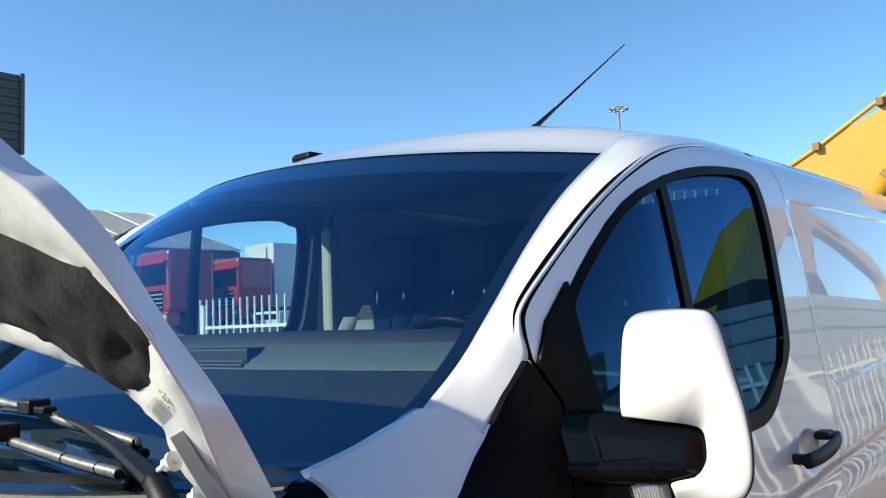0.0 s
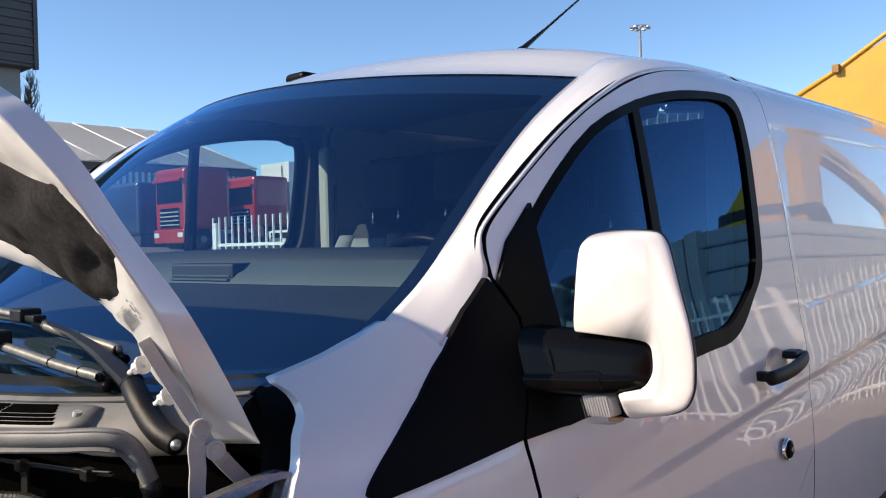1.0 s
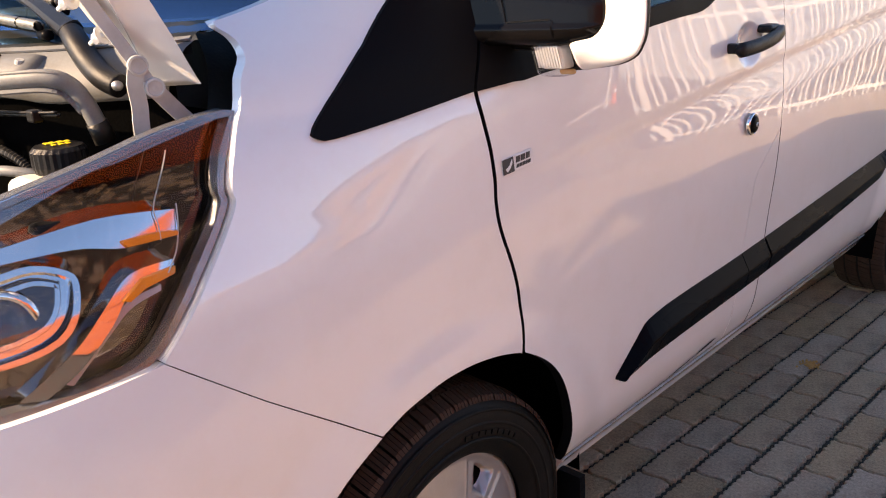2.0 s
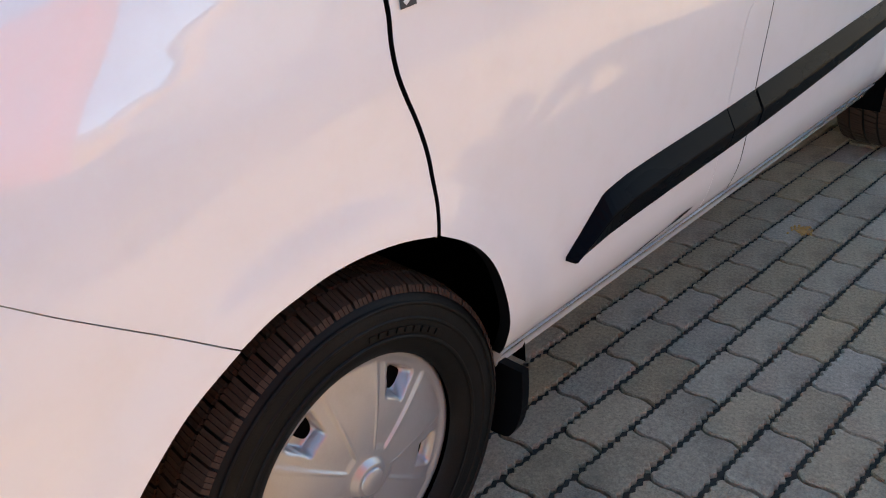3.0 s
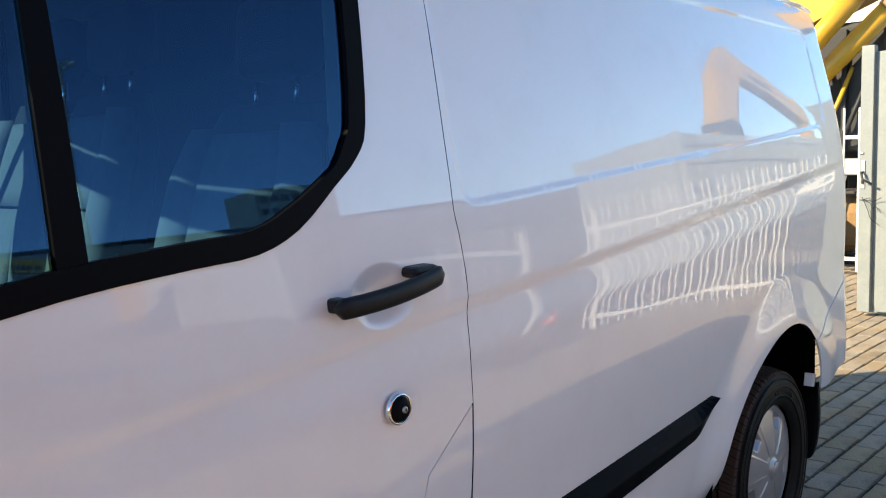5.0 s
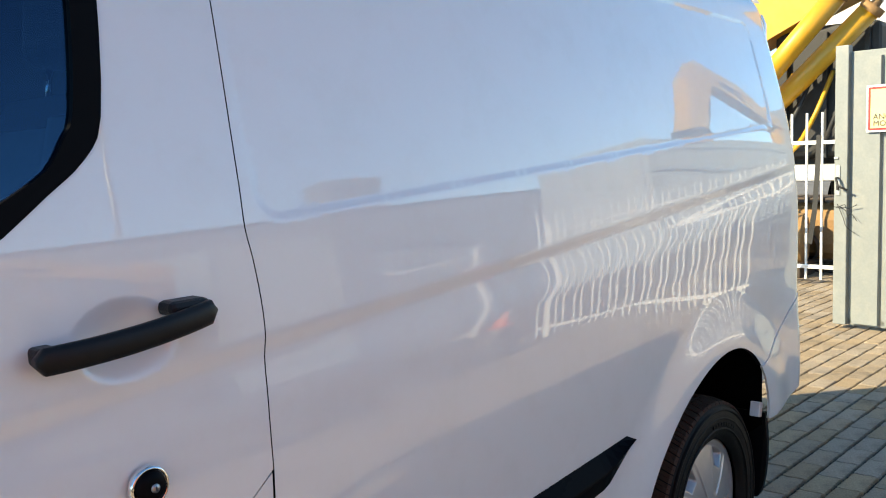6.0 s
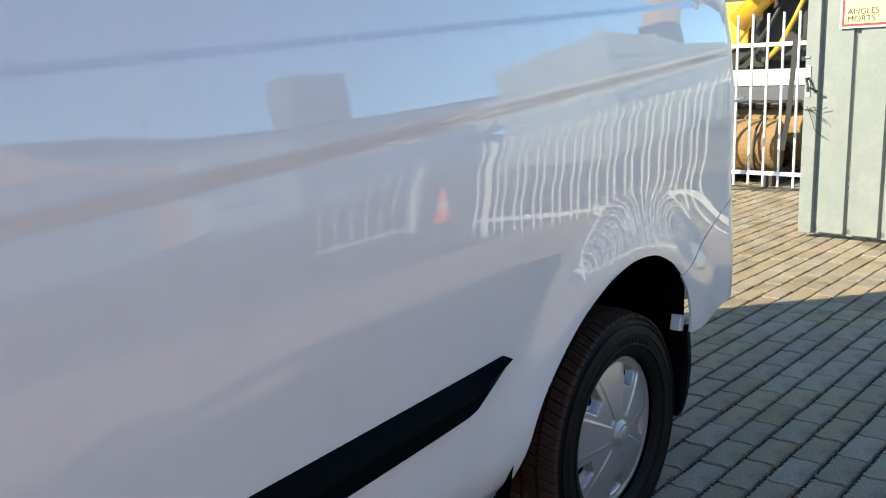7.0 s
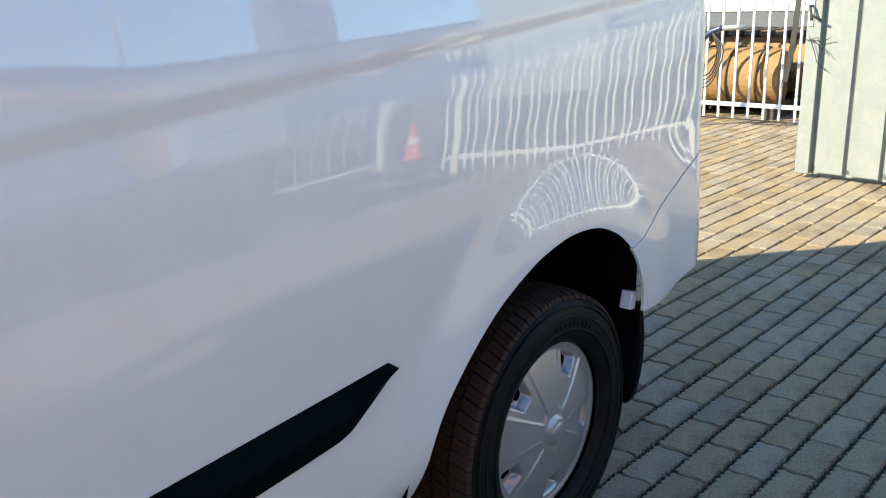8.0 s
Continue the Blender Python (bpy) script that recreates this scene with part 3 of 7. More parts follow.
    rb = [(3.158, 0.7430), (3.22, 0.7565), (3.291, 0.7843), (3.411, 0.8393), (3.501, 0.8763), (3.601, 0.9113), (3.80, 0.9553), (3.81, 0.66), (3.78, 0.605), (3.6, 0.582), (3.485, 0.567), (3.307, 0.545), (3.245, 0.548)] + [p for p in ARCH_RB[::-1] if p[1] > 0.552]
    panel("rear_bumper_corner", rb, PAINT, van, far=far, off=-0.002, lip=0.007)
    # inner lining of the door
    inner = lambda x, z: S(x, z) + 0.06
    panel("door_lining", [(0.42, 0.5), (1.2, 0.5), (1.2, 1.29), (0.8, 1.285), (0.3, 1.235), (0.1, 1.2), (0.12, 0.9), (0.36, 0.8)], CABIN_DARK, door_ob, fn=inner, far=far, lip=0.03, step=0.08)
    # added dark strips behind the gaps, shade put in as colour
    for line in (SEAM_A, SEAM_TOP, SEAM_B):
        p = np.array(line[2:-2])
        t = np.gradient(p, axis=0)
        n = np.stack([-t[:, 1], t[:, 0]], 1) / np.linalg.norm(t, axis=1)[:, None]
        bm = bmesh.new()
        strips = [[(q[0], float(S(*q)) + 0.013, q[1]) for q in p + n * w] for w in (-0.012, 0.0, 0.012)]
        loft(bm, [[mirrored(q) for q in r] if far else r for r in strips])
        part("gap_shade", bm, SEAL_AND_GAP, door_ob)
    return door_ob


def mirrored(p):
    return (p[0], 2 * YC - p[1], p[2] + FAR_RISE)


door_near = van_side(False)
door_far = van_side(True)

# ---- A-pillars, roof, windscreen ----
PIL_D = curve([(-0.0645, 1.387), (0.0, 1.449), (0.039, 1.493), (0.038, 1.536), (0.052, 1.574), (0.142, 1.650), (0.276, 1.750), (0.437, 1.839), (0.62, 1.901), (0.89, 1.946), (1.205, 1.963)], 5)
PIL_W = curve([(-0.121, 0.157, 1.4275), (-0.05, 0.162, 1.472), (0.0, 0.166, 1.51), (0.03, 0.17, 1.535), (0.085, 0.176, 1.582), (0.2, 0.186, 1.684), (0.33, 0.194, 1.785), (0.503, 0.205, 1.888),
               (0.66, 0.225, 1.957), (0.91, 0.24, 1.99), (1.205, 0.245, 2.003)], 5)
SCREEN_EDGE = curve([(-0.30, 0.215, 1.346), (-0.253, 0.206, 1.360), (-0.21, 0.195, 1.373), (-0.172, 0.186, 1.390), (-0.121, 0.163, 1.4215)], 4)[:-1] + [p for p in PIL_W if p[0] <= 0.504]


def a_pillar(far):
    rows = []
    for d, w in zip(PIL_D, PIL_W):
        p0 = np.array([d[0] + 0.002, float(S(d[0], d[1])) + 0.002, d[1] - 0.0025])
        p3 = np.array(w)
        nz = np.array([-0.35, -0.75, 0.45])
        row = [p0 + np.array([0, 0.02, 0])]
        for t in np.linspace(0, 1, 9):
            bulge = 0.015 * float(sstep(0, 12, len(rows))) * min(t / 0.5, (1 - t) / 0.5) ** 0.75
            row.append(p0 + (p3 - p0) * t + nz * bulge)
        row.append(p3 + np.array([0.015, 0.01, -0.012]))
        rows.append([mirrored(p) if far else tuple(p) for p in row])
    bm = bmesh.new()
    loft(bm, rows)
    bmesh.ops.recalc_face_normals(bm, faces=bm.faces)
    if sum(f.normal.y for f in bm.faces) * (1 if far else -1) < 0:
        bmesh.ops.reverse_faces(bm, faces=bm.faces)
    part("a_pillar", bm, PAINT, van, smooth=True)


a_pillar(False)
a_pillar(True)


def screen_point(u, v):
    """The windscreen's skin: u across from the near edge, v up."""
    k = v * (len(SCREEN_EDGE) - 1)
    i = min(int(k), len(SCREEN_EDGE) - 2)
    p = SCREEN_EDGE[i] * (1 - (k - i)) + SCREEN_EDGE[i + 1] * (k - i)
    across = 4 * u * (1 - u)
    x = p[0] - across * (0.20 + 0.08 * (1 - v))
    z = p[2] + across * (0.033 * (1 - 0.55 * u) * v - 0.05 * (1 - v)) + FAR_RISE * u
    return np.array([x, p[1] + (2 * YC - 2 * p[1]) * u, z])


def screen_grid(u0, u1, v0, v1, nu, nv, off=0.0):
    rows = []
    for j in range(nv + 1):
        v = v0 + (v1 - v0) * j / nv
        rows.append([tuple(screen_point(u0 + (u1 - u0) * i / nu, v) + np.array([0.8, 0, -0.6]) * off) for i in range(nu + 1)])
    return rows


bm = bmesh.new()
loft(bm, screen_grid(0, 1, 0, 1, 48, 24))
bmesh.ops.recalc_face_normals(bm, faces=bm.faces)
windscreen = part("windscreen", bm, GLASS, van, "tinted curved windscreen", smooth=True)
windscreen.visible_shadow = False
bm = bmesh.new()
for u0, u1, v0, v1 in ((0, 0.016, 0, 1), (0.984, 1, 0, 1), (0.016, 0.984, 0.955, 1), (0.016, 0.984, 0, 0.12)):
    loft(bm, screen_grid(u0, u1, v0, v1, 4 if u1 - u0 < 0.1 else 44, 24 if v1 - v0 > 0.5 else 5, 0.004))
bmesh.ops.remove_doubles(bm, verts=bm.verts, dist=0.0008)
bmesh.ops.recalc_face_normals(bm, faces=bm.faces)
part("screen_border", bm, GLOSS_BLACK, windscreen, "black ceramic border", smooth=True)

# roof skin
rows = []
NU = 60
for j in range(41):
    s = j / 40
    row = []
    for i in range(NU + 1):
        u = i / NU
        across = 4 * u * (1 - u)
        front = screen_point(u, 1.0) + np.array([0.004, 0, 0.004])
        x = front[0] + (3.76 - 0.22 * (1 - across) - front[0]) * s**1.15
        ye = interp(x, (0.3, 0.503, 0.66, 0.91, 1.205, 1.5, 3.54, 3.84), (0.2, 0.205, 0.225, 0.24, 0.245, 0.16, 0.155, 0.22))
        ze = interp(x, (0.2, 0.503, 0.66, 0.91, 1.205, 1.5, 3.54, 3.84), (1.85, 1.888, 1.957, 1.99, 2.003, 1.965, 1.96, 1.93))
        y = ye + (2 * YC - 2 * ye) * u
        crown = 2.04 - 0.05 * sstep(2.7, 3.84, x)
        arch = 1 - abs(2 * u - 1) ** 4.5
        z = ze + (crown - ze) * arch + 0.006 * sstep(0.05, 0.09, u) * (1 - sstep(0.11, 0.15, u)) * sstep(0.1, 0.3, s) * 1.0
        z += FAR_RISE * u
        z = front[2] + (z - front[2]) * float(sstep(0, 0.17, s))
        y = front[1] + (y - front[1]) * float(sstep(0, 0.2, s))
        row.append((float(x), float(y), float(z)))
    rows.append(row)
bm = bmesh.new()
loft(bm, rows)
bmesh.ops.recalc_face_normals(bm, faces=bm.faces)
if sum(f.normal.z for f in bm.faces) < 0:
    bmesh.ops.reverse_faces(bm, faces=bm.faces)
part("roof", bm, PAINT, van, "white roof skin", smooth=True)
for far in (False, True):
    rows = []
    for x in np.linspace(1.205, 3.66, 40):
        p0 = np.array([x, float(S(x, 1.957)), 1.957])
        ye = interp(x, (1.205, 1.5, 3.54, 3.84), (0.245, 0.16, 0.155, 0.22))
        ze = interp(x, (1.205, 1.5, 3.54, 3.84), (2.003, 1.965, 1.96, 1.93))
        p1 = np.array([x, float(ye) + 0.01, float(ze) + 0.002])
        row = [p0 + (p1 - p0) * t + np.array([0, -0.006, 0.006]) * math.sin(math.pi * t) for t in np.linspace(0, 1, 6)]
        rows.append([mirrored(p) if far else tuple(p) for p in row])
    bm = bmesh.new()
    loft(bm, rows)
    bmesh.ops.recalc_face_normals(bm, faces=bm.faces)
    part("cant_rail", bm, PAINT, van, smooth=True)

# closing rear wall, floor and wheelhouses
boxed("rear_door", (3.68, 0.19, 0.5), (3.80, 2 * YC - 0.19, 1.94), PAINT, van, 0.05)
boxed("underbody", (-0.7, 0.45, 0.24), (3.68, 2 * YC - 0.45, 0.5), WELL_AND_SHADE, van, 0.03)
boxed("load_floor", (0.48, 0.12, 0.40), (2.36, 2 * YC - 0.12, 0.5), WELL_AND_SHADE, van, 0.01)
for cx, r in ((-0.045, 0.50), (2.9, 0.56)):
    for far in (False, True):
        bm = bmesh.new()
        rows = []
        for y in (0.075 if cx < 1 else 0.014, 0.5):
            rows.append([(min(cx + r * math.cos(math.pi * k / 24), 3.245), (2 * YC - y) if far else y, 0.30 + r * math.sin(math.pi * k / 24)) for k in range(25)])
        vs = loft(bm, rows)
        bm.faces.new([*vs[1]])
        part("wheelhouse", bm, WELL_AND_SHADE, van)


# ---- wheels ----
def make_wheel(name, winter):
    """Tyre with tread blocks, wheel cover with five pockets; the outer face looks to -y."""
    w = thing(name, "black tyre on a steel wheel with silver five-pocket cover", "wheel", "van wheels")
    half = 0.105
    prof = [(0.215, -0.088), (0.222, -0.1), (0.24, -0.108), (0.275, -0.112), (0.305, -0.110), (0.325, -0.1), (0.336, -0.088), (0.340, -0.07), (0.340, 0.07), (0.336, 0.088), (0.325, 0.1),
            (0.28, 0.11), (0.22, 0.1), (0.2, 0.08)]
    bm = bmesh.new()
    lathe(bm, [(r - 0.007 if r > 0.33 else r, a) for r, a in prof], 96)
    bmesh.ops.recalc_face_normals(bm, faces=bm.faces)
    tyre = part("tyre", bm, RUBBER, w, "worn black rubber tyre", smooth=True)
    for rr, hh in ((0.283, 0.0012), (0.252, 0.0015), (0.309, 0.001)):
        bm = bmesh.new()
        lathe(bm, [(rr - 0.004, -0.1105), (rr - 0.002, -0.1125 - hh), (rr + 0.002, -0.1125 - hh), (rr + 0.004, -0.1105)], 96)
        bmesh.ops.recalc_face_normals(bm, faces=bm.faces)
        part("sidewall_rib", bm, RUBBER, tyre, smooth=True)
    for k in range(9):
        a = radians(70 + 4.2 * k)
        boxed("sidewall_mark", (-0.005, -0.1142, -0.007), (0.005, -0.111, 0.007), RUBBER, tyre, m=Matrix.Rotation(-a, 4, "Y") @ Matrix.Translation((0.266, 0, 0)))
    bm = bmesh.new()
    nb = 54 if winter else 74
    cols = ((-0.098, -0.060), (-0.053, -0.020), (-0.014, 0.014), (0.020, 0.053), (0.060, 0.098)) if winter else ((-0.098, -0.056), (-0.048, -0.006), (0.004, 0.046), (0.054, 0.098))
    for c, (a0, a1) in enumerate(cols):
        outer = c in (0, len(cols) - 1)
        for k in range(nb):
            # every block is cut by fine sipes into thin slices
            cuts = 4 if winter else 2
            for q in range(cuts):
                t0 = (k + 0.05 + 0.35 * (c % 2) + q * 0.9 / cuts) / nb * math.tau
                t1 = (k + 0.05 + 0.35 * (c % 2) + (q + (0.86 if winter else 0.93)) * 0.9 / cuts) / nb * math.tau
                skew = (0.035 if winter else 0.085) * (1 if a0 < 0 else -1)
                lift = 0.0008 * math.sin(7.3 * k + 3.1 * q + c)
                pts = []
                for r_out in (False, True):
                    for t, a in ((t0, a0), (t1, a0), (t1, a1), (t0, a1)):
                        edge_a = outer and abs(a) > 0.09
                        r = (0.324 if edge_a else 0.331) if not r_out else (0.334 if edge_a else 0.343) + lift
                        tt = t + skew * (abs(a) / 0.1)
                        pts.append(bm.verts.new((r * math.cos(tt), a * (1.06 if edge_a and not r_out else 1), r * math.sin(tt))))
                b, o = pts[:4], pts[4:]
                bm.faces.new(o)
                for i in range(4):
                    bm.faces.new((b[i], b[(i + 1) % 4], o[(i + 1) % 4], o[i]))
    bmesh.ops.recalc_face_normals(bm, faces=bm.faces)
    part("tread", bm, TREAD, tyre)
    # cover
    nr, na = 44, 260
    rows = []
    for i in range(nr + 1):
        r = 0.018 + (0.207 - 0.018) * i / nr
        row = []
        for k in range(na):
            a = k / na * math.tau
            base = -0.102 + 0.03 * (r / 0.207) ** 2 - 0.006 * float(sstep(0.19, 0.2, r)) - 0.010 * (1 - float(sstep(0.03, 0.036, r)))
            aa = (a * 5 / math.tau + 0.5) % 1 - 0.5
            lat = abs(aa) * math.tau / 5 * r
            # shallow wedge panel with a raised lip, and a deep window near the rim
            wide = 0.012 + 0.36 * max(0, r - 0.05)
            inr = float(sstep(0.050, 0.056, r)) * (1 - float(sstep(0.186, 0.191, r)))
            wedge = inr * (1 - float(sstep(wide - 0.004, wide, lat)))
            lip = inr * max(0.0, 1 - abs(lat - wide - 0.001) / 0.0035)
            hole_w = 0.021 + 0.24 * max(0, r - 0.130)
            hole = float(sstep(0.129, 0.136, r)) * (1 - float(sstep(0.174, 0.181, r))) * (1 - float(sstep(hole_w - 0.005, hole_w, lat)))
            row.append((r * math.cos(a), base + 0.0028 * wedge - 0.0014 * lip + 0.026 * hole, r * math.sin(a)))
        rows.append(row)
    bm = bmesh.new()
    vs = loft(bm, rows, closed=True)
    bm.faces.new(vs[0])
    last = [bm.verts.new((0.210 * math.cos(k / na * math.tau), -0.07, 0.210 * math.sin(k / na * math.tau))) for k in range(na)]
    for k in range(na):
        bm.faces.new((vs[-1][k], vs[-1][(k + 1) % na], last[(k + 1) % na], last[k]))
    bmesh.ops.recalc_face_normals(bm, faces=bm.faces)
    if sum(f.normal.y for f in bm.faces) > 0:
        bmesh.ops.reverse_faces(bm, faces=bm.faces)
    cover = part("wheel_cover", bm, SILVER, w, "silver-grey plastic wheel cover", smooth=True)
    # no opening is cut: near-black plugs colour in the holes' shade
    for q in range(5):
        bm = bmesh.new()
        outline = curve([(0.138, 0.002), (0.139, -0.012), (0.152, -0.021), (0.168, -0.023), (0.172, -0.012), (0.172, 0.0), (0.164, 0.008), (0.148, 0.007)], 3, True)
        at = lambda u, v, d: (u * math.cos(q / 5 * math.tau) - v * math.sin(q / 5 * math.tau), -0.102 + 0.03 * (u / 0.207) ** 2 + 0.0265 + d,
                              u * math.sin(q / 5 * math.tau) + v * math.cos(q / 5 * math.tau))
        flat_prism(bm, [tuple(p) for p in outline], 0.02, at)
        part("vent_hole_shade", bm, WELL_AND_SHADE, cover)
    bm = bmesh.new()
    lathe(bm, [(0.001, -0.116), (0.02, -0.1155), (0.0235, -0.113), (0.0245, -0.1)], 32)
    bmesh.ops.recalc_face_normals(bm, faces=bm.faces)
    part("hub_cap", bm, SILVER, cover, smooth=True)
    cover.matrix_basis = Matrix.Diagonal((1.05, 1.0, 1.05, 1.0))
    bm = bmesh.new()
    lathe(bm, [(0.001, -0.03), (0.2, -0.03), (0.205, 0.09)], 48)
    part("rim", bm, WELL_AND_SHADE, w)
    return w


wheel_front = make_wheel("wheel", True)
wheel_front.matrix_basis = pose(FWX + 0.015, 0.148, WZ, 0, 20, 0)
wheel_rear = make_wheel("wheel", False)
wheel_rear.matrix_basis = pose(RWX, 0.138, WZ, 0, 12, 0)
copy_thing(wheel_front, pose(FWX, 2 * YC - 0.148, WZ, 0, 0, 180))
copy_thing(wheel_rear, pose(RWX, 2 * YC - 0.138, WZ, 0, 0, 180))


# ---- mud flaps ----
def mud_flap(x, z0, z1, y0, y1, lean):
    bm = bmesh.new()
    outline = curve([(y0, z1), (y0 - 0.004, (z0 + z1) / 2), (y0 + 0.01, z0 + 0.02), (y0 + 0.05, z0), (y1 - 0.03, z0), (y1, z0 + 0.03), (y1, z1)], 4)
    flat_prism(bm, [tuple(p) for p in outline], 0.02, lambda u, v, w: (x + w + lean * (z1 - v) + 0.02 * math.sin((v - z0) * 9), u, v))
    return part("mud_flap", bm, PLASTIC_SATIN, van, "black moulded mud flap")


mud_flap(0.352, 0.185, 0.345, 0.020, 0.28, 0.0)
mud_flap(3.232, 0.275, 0.565, 0.004, 0.22, 0.0)
boxed("flap_bracket", (3.212, 0.010, 0.556), (3.240, 0.042, 0.604), STICKER, van, 0.003, m=Matrix.Translation((3.22, 0, 0.58)) @ Matrix.Rotation(radians(14), 4, "Y") @ Matrix.Translation((-3.22, 0, -0.58)))


# ---- black side moulding in three pieces ----
def moulding(x0, x1, nose=False, tail=False):
    rows = []
    for x in np.linspace(x0, x1, 40):
        zt = float(interp(x, (0.6, 0.7, 1.07, 1.47, 2.31), (0.642, 0.655, 0.668, 0.690, 0.742)))
        zb = float(interp(x, (0.48, 0.75, 1.2, 2.04, 2.31), (0.541, 0.553, 0.569, 0.628, 0.655)))
        if nose:
            zt = min(zt, zb + 0.008 + 0.78 * (x - 0.49)) if x < 0.64 else zt
        if tail and x > 2.19:
            zb = zb + (zt - zb - 0.006) * ((x - 2.19) / 0.12) ** 1.1
        h = zt - zb
        prof = [(zt, 0.008), (zt - 0.01 * h, -0.002), (zt - 0.06 * h, -0.005), (zt - 0.42 * h, -0.0265), (zt - 0.47 * h, -0.028), (zb + 0.12 * h, -0.022), (zb + 0.03 * h, -0.012), (zb, 0.008)]
        rows.append([(x, float(S(x, z)) + d, z) for z, d in prof])
    bm = bmesh.new()
    vs = loft(bm, rows)
    bm.faces.new(vs[0])
    bm.faces.new(vs[-1][::-1])
    bmesh.ops.recalc_face_normals(bm, faces=bm.faces)
    return part("side_moulding", bm, PLASTIC_MOULD, van, "black plastic side moulding")


moulding(0.49, 1.094, nose=True)
moulding(1.098, 1.235)
moulding(1.246, 2.31, tail=True)

# dark seam between the body side and the sill flange, gaping towards the rear
bm = bmesh.new()
rows = []
for x in np.linspace(0.385, 1.03, 60):
    z = float(interp(x, (0.385, 0.51, 0.608, 0.84, 1.03), (0.351, 0.373, 0.393, 0.422, 0.441)))
    w = 0.0012 + 0.0018 * abs(math.sin(9 * x)) * abs(math.sin(23 * x + 1)) + 0.0035 * float(sstep(0.93, 0.97, x)) * float(1 - sstep(1.0, 1.03, x))
    rows.append([(x, float(S(x, z + d)) - 0.0012, z + d) for d in (-w, w)])
loft(bm, rows)
bmesh.ops.solidify(bm, geom=list(bm.faces), thickness=0.001)
part("sill_seam", bm, SEAL_AND_GAP, van, "dark uneven seam along the sill")

# ---- door handle, lock, dealer sticker ----
bm = bmesh.new()
rows = []
for t in np.linspace(0, 1, 30):
    x = 0.912 + 0.24 * t
    z = 1.212 + 0.026 * t - 0.004 * math.sin(math.pi * t)
    out = -0.028 - 0.014 * math.sin(math.pi * min(1, max(0, t))) ** 0.5
    hgt = 0.0185 * min(1, (t / 0.05 + 0.3)) * min(1, ((1 - t) / 0.05 + 0.3))
    dep = 0.010
    rows.append([(x, out + dep * math.sin(a) * 1.0, z + hgt * math.cos(a) * (1 if abs(math.cos(a)) < 0.99 else 0.9)) for a in [k * math.tau / 12 for k in range(12)]])
vs = loft(bm, rows, closed=True)
bm.faces.new(vs[0])
bm.faces.new(vs[-1][::-1])
bmesh.ops.recalc_face_normals(bm, faces=bm.faces)
handle = part("door_handle", bm, PLASTIC, door_near, "black pull handle", smooth=True)
boxed("handle_end", (1.088, -0.03, 1.236), (1.148, 0.01, 1.256), PLASTIC, handle, 0.008)
boxed("handle_foot", (0.917, -0.025, 1.203), (0.945, 0.012, 1.226), PLASTIC, handle, 0.006)
bm = bmesh.new()
lathe(bm, [(0.0275, 0.0), (0.0275, -0.006), (0.0255, -0.009), (0.0235, -0.009), (0.0228, -0.007)], 40)
bmesh.ops.translate(bm, verts=bm.verts, vec=(1.045, -0.016, 1.023))
bmesh.ops.recalc_face_normals(bm, faces=bm.faces)
lock = part("lock_ring", bm, CHROME, door_near, "round chrome-ringed security lock", smooth=True)
bm = bmesh.new()
lathe(bm, [(0.0005, -0.0155), (0.012, -0.0155), (0.019, -0.013), (0.0225, -0.007), (0.0228, 0)], 32)
bmesh.ops.translate(bm, verts=bm.verts, vec=(1.045, -0.016, 1.023))
bmesh.ops.recalc_face_normals(bm, faces=bm.faces)
part("lock_body", bm, PLASTIC_SATIN, lock, smooth=True)
bm = bmesh.new()
lathe(bm, [(0.0005, -0.018), (0.0055, -0.018), (0.006, -0.0155)], 20)
bmesh.ops.translate(bm, verts=bm.verts, vec=(1.047, -0.016, 1.023))
bmesh.ops.recalc_face_normals(bm, faces=bm.faces)
part("key_barrel", bm, STEEL, lock, smooth=True)
boxed("keyhole", (1.0462, -0.0355, 1.020), (1.0478, -0.0335, 1.026), INK, lock)


def on_side(bm, outline, off, thick=0.001):
    a = [bm.verts.new((x, float(S(x, z)) - off, z)) for x, z in outline]
    b = [bm.verts.new((x, float(S(x, z)) - off + thick, z)) for x, z in outline]
    bm.faces.new(a)
    bm.faces.new(b[::-1])
    for i in range(len(a)):
        bm.faces.new((a[i], b[i], b[(i + 1) % len(a)], a[(i + 1) % len(a)]))
    bmesh.ops.recalc_face_normals(bm, faces=bm.faces)


sticker = thing("dealer_sticker", "small pale rectangular sticker with a dark square, on the door", "sticker")
def st(u, v):
    return (0.0945 - 0.0025 * v + 0.077 * u, 1.083 + 0.0265 * v + 0.0085 * u)


def st_part(name, pts, material, off):
    bm = bmesh.new()
    on_side(bm, [st(u, v) for u, v in pts], off)
    return part(name, bm, material, sticker)


st_part("backing", [(0, 0), (1, 0), (1, 1), (0, 1)], STICKER, 0.0025)
st_part("emblem_field", [(0.0, 0.02), (0.36, 0.02), (0.36, 0.98), (0.0, 0.98)], INK, 0.0035)
st_part("emblem_shape", [(0.07, 0.35), (0.2, 0.5), (0.3, 0.85), (0.3, 0.6), (0.22, 0.32), (0.12, 0.15)], STICKER, 0.0045)
for u0, u1, v0, v1 in ((0.43, 0.56, 0.50, 0.88), (0.59, 0.73, 0.50, 0.88), (0.76, 0.89, 0.50, 0.88), (0.43, 0.51, 0.16, 0.38), (0.53, 0.61, 0.16, 0.38), (0.63, 0.71, 0.16, 0.38), (0.73, 0.80, 0.16, 0.38), (0.82, 0.90, 0.16, 0.38)):
    st_part("text_bar", [(u0, v0), (u1, v0), (u1 + 0.03, v1), (u0 + 0.03, v1)], INK, 0.0035)

